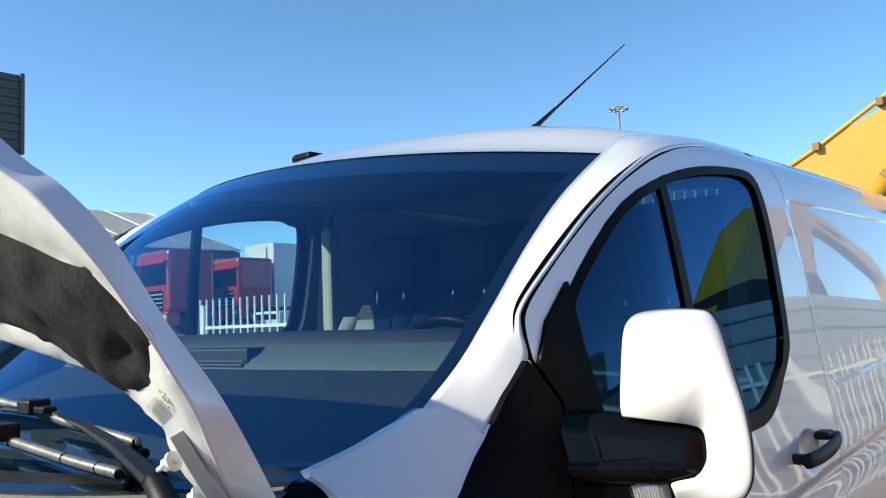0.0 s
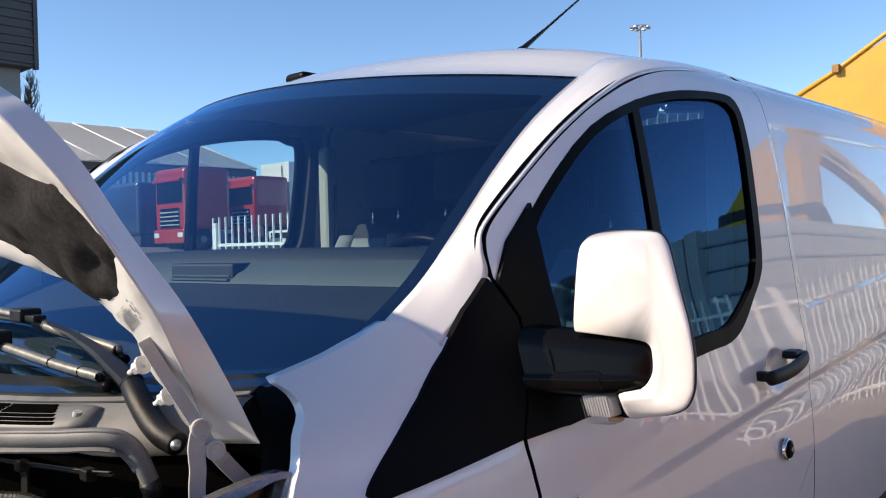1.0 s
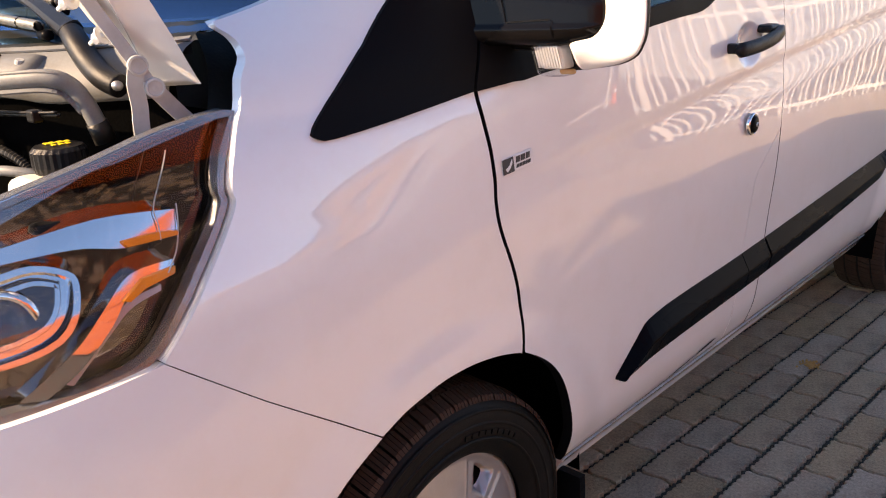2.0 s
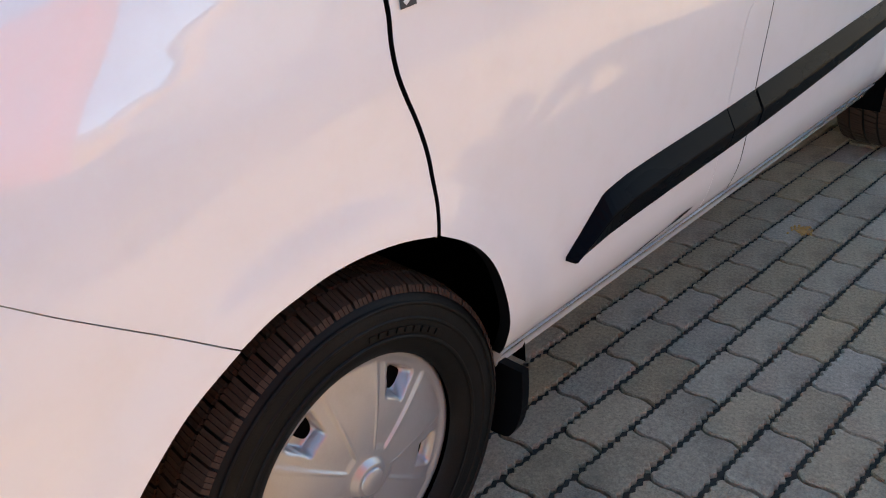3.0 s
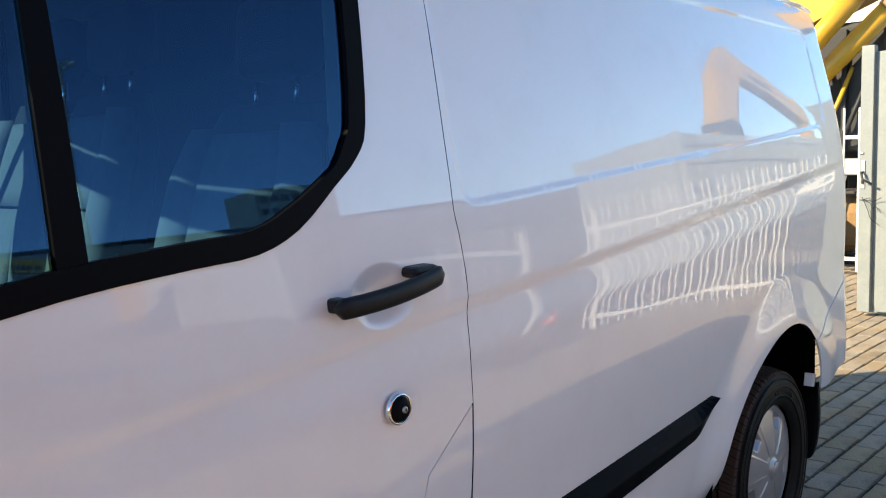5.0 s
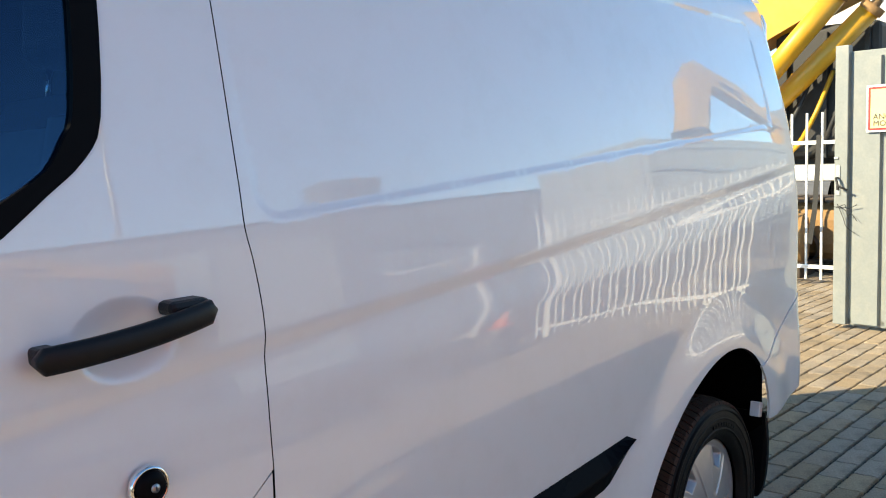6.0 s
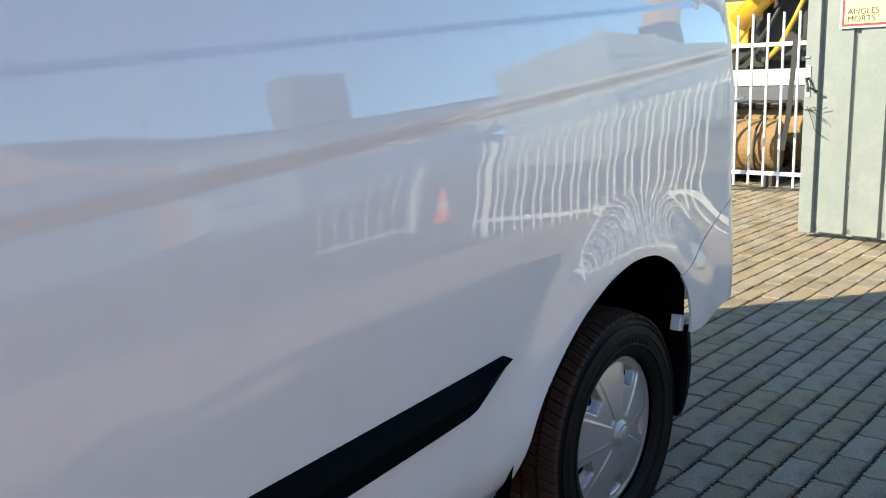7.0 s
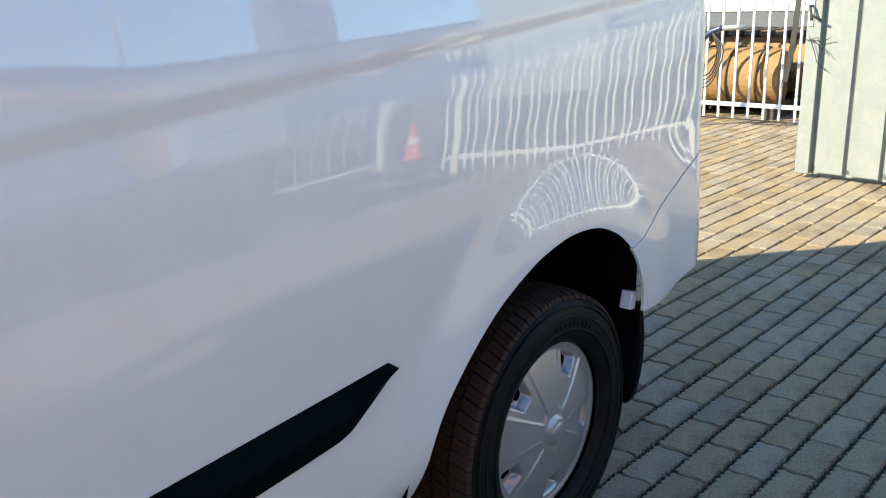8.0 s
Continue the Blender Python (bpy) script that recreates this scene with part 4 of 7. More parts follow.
# ---- mirror and its black sail ----
tri = xz(curve([(-0.257, 1.204), (-0.247, 1.1965), (-0.223, 1.195), (-0.118, 1.206), (0.02, 1.2245), (0.046, 1.228)], 2)) + [(0.0645, 1.28), (0.0845, 1.36), (0.0795, 1.42), (0.0405, 1.478), (0.03, 1.4865), (-0.021, 1.438), (-0.065, 1.38), (-0.128, 1.316), (-0.2, 1.256), (-0.25, 1.213)]
panel("wing_trim", tri, PLASTIC_SATIN, van, off=-0.006, lip=0.012, label="black triangular trim behind the wing")
sail = [(0.050, 1.228), (0.069, 1.28), (0.089, 1.36), (0.084, 1.42), (0.05, 1.478), (0.085, 1.545), (0.15, 1.61), (0.158, 1.5), (0.175, 1.38), (0.23, 1.29), (0.26, 1.245), (0.16, 1.236)]
panel("mirror_sail", sail, PLASTIC_SATIN, door_near, off=-0.008, lip=0.014)

mirror = thing("door_mirror", "large door mirror with white shell on a black arm", "mirror")
def rounded_rect(cx, cy, w, h, r, n=5):
    out = []
    for sx, sy, a0 in ((1, 1, 0), (-1, 1, 90), (-1, -1, 180), (1, -1, 270)):
        for k in range(n + 1):
            a = radians(a0 + 90 * k / n)
            out.append((cx + sx * (w / 2 - r) + r * math.cos(a), cy + sy * (h / 2 - r) + r * math.sin(a)))
    return out


# swept front plane shared by shell and arm
def sweep(y):
    return 0.095 + 0.5 * (-0.04 - y)


def outline(pts):
    out = []
    for i, (p, q) in enumerate(zip(pts, pts[1:] + pts[:1])):
        for k in range(4):
            out.append((p[0] + (q[0] - p[0]) * k / 4, p[1] + (q[1] - p[1]) * k / 4))
    for _ in range(2):
        out = [tuple(0.25 * out[i - 1][j] + 0.5 * out[i][j] + 0.25 * out[(i + 1) % len(out)][j] for j in (0, 1)) for i in range(len(out))]
    return out


NOTCH = [(-0.095, 1.301), (-0.132, 1.308), (-0.146, 1.333), (-0.1445, 1.374), (-0.134, 1.385), (-0.05, 1.3965), (-0.039, 1.398), (-0.037, 1.402), (-0.036, 1.42)]
back_edge = outline([(-0.034, 1.545), (-0.045, 1.557), (-0.10, 1.559), (-0.152, 1.555), (-0.167, 1.537), (-0.184, 1.465), (-0.199, 1.41), (-0.206, 1.36),
                     (-0.205, 1.31), (-0.192, 1.281), (-0.165, 1.267), (-0.115, 1.257), (-0.095, 1.252)] + NOTCH)
front_edge = outline([(-0.045, 1.532), (-0.058, 1.546), (-0.10, 1.547), (-0.130, 1.543), (-0.141, 1.528), (-0.144, 1.465), (-0.148, 1.41), (-0.158, 1.36),
                      (-0.160, 1.318), (-0.152, 1.296), (-0.135, 1.288), (-0.115, 1.287), (-0.100, 1.286)] + NOTCH)
rows = []
for t in np.linspace(0, 1, 12):
    k = 1 - (1 - t) ** 2.3
    rows.append([(sweep(f[0]) + (0.166 - sweep(f[0])) * t, f[0] + (g[0] - f[0]) * k, f[1] + (g[1] - f[1]) * k) for f, g in zip(front_edge, back_edge)])
bm = bmesh.new()
vs = loft(bm, rows, closed=True)
bm.faces.new(vs[0])
bmesh.ops.recalc_face_normals(bm, faces=bm.faces)
part("shell", bm, PAINT, mirror, "glossy white mirror shell", smooth=True)
bm = bmesh.new()
rim = outline([(-0.034, 1.545), (-0.045, 1.557), (-0.10, 1.559), (-0.152, 1.555), (-0.167, 1.537), (-0.184, 1.465), (-0.199, 1.41), (-0.206, 1.36),
               (-0.205, 1.31), (-0.192, 1.281), (-0.165, 1.267), (-0.11, 1.257), (-0.07, 1.252), (-0.04, 1.265)])
def ring(x, f):
    return [(x, -0.12 + (y + 0.12) * f, 1.405 + (z - 1.405) * f) for y, z in rim]


loft(bm, [ring(0.164, 0.97), ring(0.1665, 1.005), ring(0.172, 1.010), ring(0.177, 0.99), ring(0.177, 0.95), ring(0.173, 0.93)], closed=True)
bm.faces.new([bm.verts.new(p) for p in ring(0.173, 0.935)])
bm.faces.new([bm.verts.new(p) for p in ring(0.165, 0.975)])
bmesh.ops.recalc_face_normals(bm, faces=bm.faces)
part("mirror_bezel", bm, PLASTIC, mirror)
bm = bmesh.new()
bm.faces.new([bm.verts.new(p) for p in ring(0.175, 0.925)])
part("mirror_glass", bm, CHROME, mirror)
# arm: swept black housing with a sloping top, a moulded ledge and a rounded outer end
rows = []
for y, drop, shrink in ((0.085, 0.012, 0.0), (0.06, 0.004, 0.0), (0.04, 0.0, 0.0), (0.0, 0.0, 0.0), (-0.04, 0.0, 0.0), (-0.08, 0.0, 0.0), (-0.115, 0.0, 0.0), (-0.130, 0.002, 0.04), (-0.139, 0.006, 0.10), (-0.1445, 0.013, 0.2), (-0.1465, 0.024, 0.3)):
    f = sweep(y) - 0.004 + drop
    lo = 1.2955 - 0.12 * min(0.0, y + 0.081) * 2
    hi = 1.403 + 0.12 * (y - 0.0)
    prof = [(0.045, hi), (0.03, hi - 0.0015), (0.017, hi - 0.004), (0.006, hi - 0.016), (0.001, hi - 0.026), (-0.001, hi - 0.034), (-0.002, 1.332 - 0.05 * y * 0), (-0.003, 1.3285),
            (-0.0075, 1.3255), (-0.0085, 1.321), (-0.005, lo + 0.014), (0.002, lo + 0.005), (0.014, lo), (0.045, lo)]
    mid = (hi + lo) / 2
    rows.append([(f + a * (1 if a > 0 or y > -0.12 else 0.3), y, mid + (z - mid) * (1 - shrink)) for a, z in prof])
bm = bmesh.new()
vs = loft(bm, rows, closed=True)
bm.faces.new(vs[-1])
bm.faces.new(vs[0])
bmesh.ops.recalc_face_normals(bm, faces=bm.faces)
part("arm_housing", bm, PLASTIC_ARM, mirror, "satin black mirror arm", smooth=True)
bm = bmesh.new()
box(bm, (0.112, -0.045, 1.285), (0.150, 0.06, 1.392), 0.018, seg=3)
part("arm_root", bm, PLASTIC_SATIN, mirror)
def groove(pts, out):
    """A fine parting line that follows the arm's front."""
    bm = bmesh.new()
    rows = []
    for (y, z), (y2, z2) in zip(pts, pts[1:]):
        d = Vector((y2 - y, z2 - z)).normalized() * 0.0013
        a = sweep(y) - 0.004 + out
        c = sweep(y2) - 0.004 + out
        bm.faces.new([bm.verts.new(p) for p in ((a, y - d.y, z + d.x), (c, y2 - d.y, z2 + d.x), (c, y2 + d.y, z2 - d.x), (a, y + d.y, z - d.x))])
    bmesh.ops.solidify(bm, geom=list(bm.faces), thickness=0.002)
    part("parting_line", bm, GLOSS_BLACK, mirror)


groove([(-0.004, 1.370), (-0.0075, 1.352), (-0.0105, 1.333)], -0.0028)
groove([(-0.0105, 1.333), (-0.045, 1.335), (-0.073, 1.3365), (-0.077, 1.331)], -0.0034)
groove([(-0.077, 1.327), (-0.078, 1.316), (-0.081, 1.308)], -0.0096)
# clear indicator under the arm
bm = bmesh.new()
box(bm, (0.101, -0.083, 1.240), (0.148, -0.036, 1.296), 0.012, seg=3)
for v in bm.verts:
    v.co.x += 0.42 * (1.296 - v.co.z) + 0.35 * (-0.036 - v.co.y) - 0.008
    v.co.z += 0.004
lens = part("indicator_lens", bm, LENS, mirror, "clear ribbed indicator lens with amber tint")
bm = bmesh.new()
box(bm, (0.110, -0.079, 1.253), (0.145, -0.041, 1.292), 0.006)
for v in bm.verts:
    v.co.x += 0.42 * (1.296 - v.co.z) + 0.35 * (-0.036 - v.co.y) - 0.008
    v.co.z += 0.004
part("indicator_reflector", bm, STICKER, lens)
bm = bmesh.new()
box(bm, (0.124, -0.081, 1.243), (0.140, -0.062, 1.2515), 0.003)
for v in bm.verts:
    v.co.x += 0.42 * (1.296 - v.co.z) + 0.35 * (-0.036 - v.co.y) - 0.008
    v.co.z += 0.004
part("indicator_bulb", bm, AMBER_PALE, lens)
for k in range(9):
    bm = bmesh.new()
    box(bm, (0.1065, -0.078 + k * 0.0042, 1.256), (0.109, -0.0760 + k * 0.0042, 1.290), 0.0)
    for v in bm.verts:
        v.co.x += 0.42 * (1.296 - v.co.z) + 0.35 * (-0.036 - v.co.y) - 0.008
        v.co.z += 0.004
    part("lens_rib", bm, STICKER, lens)

mirror.matrix_basis = pose(0.020, 0.002, -0.001)

# ---- aerial, far roof marker ----
aerial = thing("roof_aerial", "black whip aerial raked back on the roof", "aerial")
bm = bmesh.new()
AB = np.array([0.832, 0.612, 2.054])
AD = np.array([0.43, -0.012, 0.292]) / np.linalg.norm([0.43, 0.012, 0.292])
tube(bm, [AB + np.array([-0.03, 0, -0.01]), AB + np.array([-0.005, 0, 0.002]), AB + AD * 0.05, AB + AD * 0.16], [0.013, 0.010, 0.0075, 0.0045], 10)
bmesh.ops.recalc_face_normals(bm, faces=bm.faces)
part("aerial_foot", bm, PLASTIC, aerial, smooth=True)
tubed("aerial_whip", [AB + AD * 0.12, AB + AD * 0.4, AB + AD * 0.65], [0.0042, 0.0026, 0.0018], PLASTIC, aerial, 6)
bm = bmesh.new()
box(bm, (-0.06, -0.05, -0.012), (0.06, 0.05, 0.026), 0.016, pose(0.78, 1.445, 2.095, 0, 0, 0), 3)
tagged(part("roof_marker", bm, PLASTIC_SATIN), "low black plastic fitting on the roof", "roof fitting")


# ---- bonnet, standing open ----
def sheet(name, outline, at, material, parent=None, holes=(), step=0.04, thick=None, label="", smooth=True):
    """A sheet over an outline (u, v), laid in space by at(u, v); thick: a vector for a second skin and the rim between."""
    loops = [resample(o, min(0.02, step)) for o in (outline, *holes)]
    edge = np.concatenate(loops)
    lo, hi = loops[0].min(0), loops[0].max(0)
    gu, gv = np.meshgrid(np.arange(lo[0] + step / 2, hi[0], step), np.arange(lo[1] + step / 2, hi[1], step))
    grid = np.stack([gu.ravel(), gv.ravel()], 1)
    ok = inside(grid, loops[0])
    for h in loops[1:]:
        ok &= ~inside(grid, h)
    grid = grid[ok]
    near = np.array([np.min(np.hypot(*(edge - q).T)) for q in grid]) if len(grid) else np.zeros(0)
    pts = np.concatenate([edge, grid[near > 0.4 * step]]) if len(grid) else edge
    links, k = [], 0
    for lp in loops:
        links += [(k + i, k + (i + 1) % len(lp)) for i in range(len(lp))]
        k += len(lp)
    v2, _, f2, *_ = geometry.delaunay_2d_cdt([Vector(p) for p in pts], links, [], 0, 1e-5)
    v2 = np.array([(v.x, v.y) for v in v2])
    tri = np.array([f for f in f2 if len(f) == 3])
    mid = v2[tri].mean(1)
    ok = inside(mid, loops[0])
    for h in loops[1:]:
        ok &= ~inside(mid, h)
    tri = tri[ok]
    co = [tuple(at(u, v)) for u, v in v2]
    n = len(co)
    faces = [tuple(int(i) for i in t) for t in tri]
    if thick is not None:
        t3 = np.array(thick, float)
        co += [tuple(np.array(p) + t3) for p in co]
        count = {(t[i], t[(i + 1) % 3]) for t in faces for i in range(3)}
        rim = [e for e in count if (e[1], e[0]) not in count]
        faces += [tuple(i + n for i in t[::-1]) for t in faces]
        faces += [(a, a + n, b + n, b) for a, b in rim]
    me = bpy.data.meshes.new(name)
    me.from_pydata(co, [], faces)
    me.polygons.foreach_set("use_smooth", [smooth and len(f) == 3 for f in faces])
    me.materials.append(material)
    bm = bmesh.new()
    bm.from_mesh(me)
    bmesh.ops.recalc_face_normals(bm, faces=bm.faces)
    bm.to_mesh(me)
    bm.free()
    if thick is not None:
        me.set_sharp_from_angle(angle=radians(40))
    ob = new(name, me)
    if parent:
        ob.parent = parent
    if label:
        tagged(ob, label)
    return ob


HP0, HD, HN = np.array([-0.385, 0, 1.262]), np.array([-0.535, 0, 0.845]), np.array([0.845, 0, 0.535])


def bonnet_at(s, y, off=0.0):
    c = (y - YC) / YC
    dome = 0.06 * max(0.0, 0.5 - c * c) - 0.7 * max(0.0, s - 0.5) ** 2
    p = HP0 + HD * s + HN * (dome + off)
    return np.array([p[0], y, p[2]])


def both(pts):
    """A half outline from the near side, closed by its mirror image over the van's middle."""
    return list(pts) + [(s, 2 * YC - y) for s, y in reversed(pts)]


bonnet = thing("bonnet", "open white bonnet with black insulation on its underside", "bonnet")
REAR = xz(curve([(0.0, 0.236), (0.03, 0.264), (0.095, 0.296), (0.142, 0.303), (0.177, 0.283), (0.2, 0.298), (0.225, 0.330), (0.258, 0.40), (0.28, 0.53), (0.302, 0.654), (0.33, 0.8), (0.345, 0.98)], 4))
EDGE = xz(curve([(0.86, 0.98), (0.84, 0.75), (0.78, 0.52), (0.68, 0.395), (0.55, 0.303), (0.5, 0.250), (0.43, 0.211), (0.334, 0.203), (0.288, 0.196), (0.224, 0.180), (0.16, 0.168), (0.1, 0.160), (0.055, 0.157), (-0.006, 0.163)], 4))
FOLD = xz(curve([(0.85, 0.98), (0.83, 0.755), (0.77, 0.51), (0.675, 0.37), (0.55, 0.275), (0.5, 0.228), (0.42, 0.188), (0.348, 0.174), (0.305, 0.169), (0.222, 0.168), (0.165, 0.183), (0.1, 0.202), (0.055, 0.219), (0.0, 0.236)], 4))
skin = both(EDGE + REAR)


def thin(s):
    """The bonnet grows thinner towards its rear corners."""
    return 0.5 + 0.5 * float(sstep(0.0, 0.25, s))


sheet("skin", skin, lambda s, y: bonnet_at(s, y, 0.04 * thin(s)), PAINT, bonnet, step=0.05, label="glossy white outer skin")
# rolled side edge of the skin
for far in (False, True):
    bm = bmesh.new()
    rows = []
    for (s, y), (s2, y2) in zip(EDGE, FOLD):
        at = lambda t, off: bonnet_at(s2 + (s - s2) * t, y2 + (y - y2) * t, off * thin(s))
        row = [bonnet_at(s2, y2 + 0.010, 0.004), bonnet_at(s2, y2 + 0.004, -0.003), at(0.0, -0.004), at(0.08, 0.001), at(0.25, 0.009), at(0.5, 0.019), at(0.75, 0.029), at(1.0, 0.04)]
        rows.append([(p[0], 2 * YC - p[1], p[2]) if far else tuple(p) for p in row])
    vs = loft(bm, rows)
    bm.faces.new(vs[-1])
    bmesh.ops.recalc_face_normals(bm, faces=bm.faces)
    part("skin_edge", bm, PAINT, bonnet, smooth=True)
PAD = both(xz(curve([(0.56, 0.98), (0.545, 0.75), (0.505, 0.5), (0.458, 0.335), (0.43, 0.265), (0.413, 0.225), (0.37, 0.195), (0.335, 0.186), (0.309, 0.185), (0.268, 0.218), (0.247, 0.252), (0.237, 0.287),
                     (0.241, 0.333), (0.262, 0.390), (0.294, 0.448), (0.318, 0.52), (0.335, 0.61), (0.36, 0.75), (0.385, 0.98)], 4)))
frame_out = both([(s, y + 0.004) for s, y in FOLD[:-1]] + [(s + 0.002, y) for s, y in REAR])
PAD_N, REAR_N, FOLD_N = resample(PAD, 0.003), resample(both(REAR), 0.003), resample(both(FOLD), 0.003)


def frame_at(s, y):
    e = np.min(np.hypot(PAD_N[:, 0] - s, PAD_N[:, 1] - y))
    r = np.min(np.hypot(REAR_N[:, 0] - s, REAR_N[:, 1] - y))
    fold = np.min(np.hypot(FOLD_N[:, 0] - s, FOLD_N[:, 1] - y))
    d = 0.010 * float(sstep(0.0, 0.02, r)) * float(sstep(-0.004, 0.012, fold)) - 0.008 * float(1 - sstep(0.0, 0.018, e))
    return bonnet_at(s, y, -d + 0.006)


sheet("inner_frame", frame_out, frame_at, PAINT_IN, bonnet, holes=[shrunk(PAD, 0.006)], step=0.02, label="white pressed inner frame")


def pad_at(s, y):
    e = np.min(np.hypot(PAD_N[:, 0] - s, PAD_N[:, 1] - y))
    puff = 0.012 * float(sstep(0.0, 0.03, e))
    quilt = 0.012 * math.sin(s * 24 + 1.6 * math.sin(y * 11)) * math.sin(y * 19 + 0.7) * float(sstep(0.01, 0.06, e)) + 0.006 * noise.noise(Vector((s * 26, y * 26, 3)))
    pit = 0.0
    for ps, py in ((0.30, 0.245), (0.345, 0.40), (0.41, 0.33), (0.43, 0.55)):
        pit += 0.009 * math.exp(-((s - ps) ** 2 + (y - py) ** 2) / 0.0005)
    return bonnet_at(s, y, -(puff + quilt - pit) + 0.004)


sheet("insulation_pad", PAD, pad_at, FELT, bonnet, step=0.013, label="black felt insulation pad")
L4 = [np.array(p) for p in ((0.224, 0.268), (0.254, 0.203), (0.230, 0.190), (0.199, 0.262))]
LAB = lambda u, v, w: tuple(frame_at(u, v) - HN * (0.0020 + w))
for k in range(17):
    t0, t1 = (k + 0.35) / 17, (k + 0.62) / 17
    a0, a1 = L4[0] + (L4[3] - L4[0]) * t0, L4[0] + (L4[3] - L4[0]) * t1
    b0, b1 = L4[1] + (L4[2] - L4[1]) * t0, L4[1] + (L4[2] - L4[1]) * t1
    for r0, r1 in ((0.04, 0.30), (0.32, 0.55 + 0.12 * ((k * 7) % 5) / 5)):
        bm = bmesh.new()
        flat_prism(bm, [tuple(a0 + (b0 - a0) * r0), tuple(a0 + (b0 - a0) * r1), tuple(a1 + (b1 - a1) * r1), tuple(a1 + (b1 - a1) * r0)], 0.0003, LAB)
        part("text_bar", bm, PRINT, bonnet)
for q in ((0.05, 0.88), (0.36, 0.86), (0.50, 0.84), (0.66, 0.86), (0.86, 0.78)):
    c = L4[0] + (L4[3] - L4[0]) * q[0] + (L4[1] - L4[0]) * q[1]
    bm = bmesh.new()
    flat_prism(bm, [tuple(c + np.array([0.0028 * math.cos(a), 0.0028 * math.sin(a)])) for a in (0.4, 2.0, 3.5, 5.1)], 0.0003, LAB)
    part("print_mark", bm, PRINT, bonnet)

bonnet.matrix_basis = pose(0.006, -0.007, 0.014)

# hinge: bar along the frame, two legs to the wing, bolts
hinge = thing("hinge_assembly", "grey steel bonnet hinge with pivot bolts, raised", "hinge")


def strap(name, pts, width, normal, thick, material, parent):
    """A flat steel strap through points."""
    bm = bmesh.new()
    nrm = Vector(normal).normalized()
    rows = []
    p = [Vector(q) for q in pts]
    for i, q in enumerate(p):
        d = (p[min(i + 1, len(p) - 1)] - p[max(i - 1, 0)]).normalized()
        s = d.cross(nrm).normalized() * width / 2
        rows.append([q + s + nrm * thick, q - s + nrm * thick, q - s - nrm * thick, q + s - nrm * thick])
    vs = loft(bm, rows, closed=True)
    bm.faces.new(vs[0])
    bm.faces.new(vs[-1][::-1])
    bmesh.ops.recalc_face_normals(bm, faces=bm.faces)
    return part(name, bm, material, parent)


FACE = (-0.35, -1, 0.1)
strap("upper_arm", [tuple(p) for p in curve([(-0.490, 0.215, 1.431), (-0.478, 0.208, 1.404), (-0.463, 0.2, 1.373), (-0.445, 0.19, 1.337), (-0.431, 0.18, 1.306), (-0.420, 0.174, 1.281)], 3)], 0.017, FACE, 0.003, HINGE, hinge)
strap("arm_flange", [tuple(p) for p in curve([(-0.484, 0.222, 1.427), (-0.467, 0.212, 1.398), (-0.450, 0.204, 1.365), (-0.430, 0.192, 1.325)], 3)], 0.016, (-1, 0.3, -0.4), 0.0015, HINGE, hinge)
strap("front_leg", [tuple(p) for p in curve([(-0.436, 0.178, 1.316), (-0.440, 0.179, 1.297), (-0.4405, 0.181, 1.285), (-0.437, 0.184, 1.259), (-0.437, 0.187, 1.235), (-0.436, 0.19, 1.19)], 4)], 0.021, FACE, 0.0032, HINGE, hinge)
strap("rear_leg", [tuple(p) for p in curve([(-0.423, 0.170, 1.290), (-0.420, 0.172, 1.283), (-0.394, 0.178, 1.255), (-0.357, 0.185, 1.218), (-0.33, 0.19, 1.19)], 4)], 0.021, FACE, 0.0032, HINGE, hinge)
for x, y, z in ((-0.435, 0.177, 1.313), (-0.420, 0.169, 1.283)):
    bm = bmesh.new()
    lathe(bm, [(0.0005, -0.0048), (0.004, -0.0043), (0.0095, -0.0043), (0.0100, -0.006), (0.0128, -0.005), (0.0132, -0.0025), (0.0132, 0.008)], 28)
    bmesh.ops.transform(bm, verts=bm.verts, matrix=pose(x, y, z, 0, 0, -19))
    bmesh.ops.recalc_face_normals(bm, faces=bm.faces)
    part("pivot_bolt", bm, HINGE, hinge)
for x, y, z in ((-0.484, 0.236, 1.396), (-0.449, 0.236, 1.350)):
    bolt = part("mounting_bolt", (lambda b: (tube(b, [(x - 0.005, y + 0.022, z - 0.011), (x - 0.003, y + 0.012, z - 0.006), (x + 0.002, y - 0.006, z + 0.002)], [0.0034, 0.0042, 0.0042], 10), bmesh.ops.recalc_face_normals(b, faces=b.faces), b)[2])(bmesh.new()), PAINT_IN, hinge, smooth=True)
    bm = bmesh.new()
    tube(bm, [(x - 0.0025, y + 0.010, z - 0.005), (x + 0.0005, y - 0.001, z)], 0.0085, 6)
    bmesh.ops.recalc_face_normals(bm, faces=bm.faces)
    part("nut", bm, PAINT_IN, bolt)
    bm = bmesh.new()
    tube(bm, [(x + 0.0004, y - 0.001, z), (x + 0.0012, y - 0.004, z + 0.0012)], 0.0125, 16)
    bmesh.ops.recalc_face_normals(bm, faces=bm.faces)
    part("washer", bm, PAINT_IN, bolt)

# ---- engine bay ----
bay = thing("engine_bay", "dusty engine bay with black and grey plastic parts", "engine bay")
boxed("bay_floor", (-0.92, 0.2, 0.82), (-0.25, 1.76, 0.86), BAY_BLACK, bay)
boxed("bulkhead_wall", (-0.30, 0.2, 0.84), (-0.26, 1.76, 1.22), WELL_AND_SHADE, bay)
boxed("wing_inner_wall", (-0.62, 0.135, 0.9), (-0.27, 0.16, 1.15), BAY_BLACK, bay, 0.01)
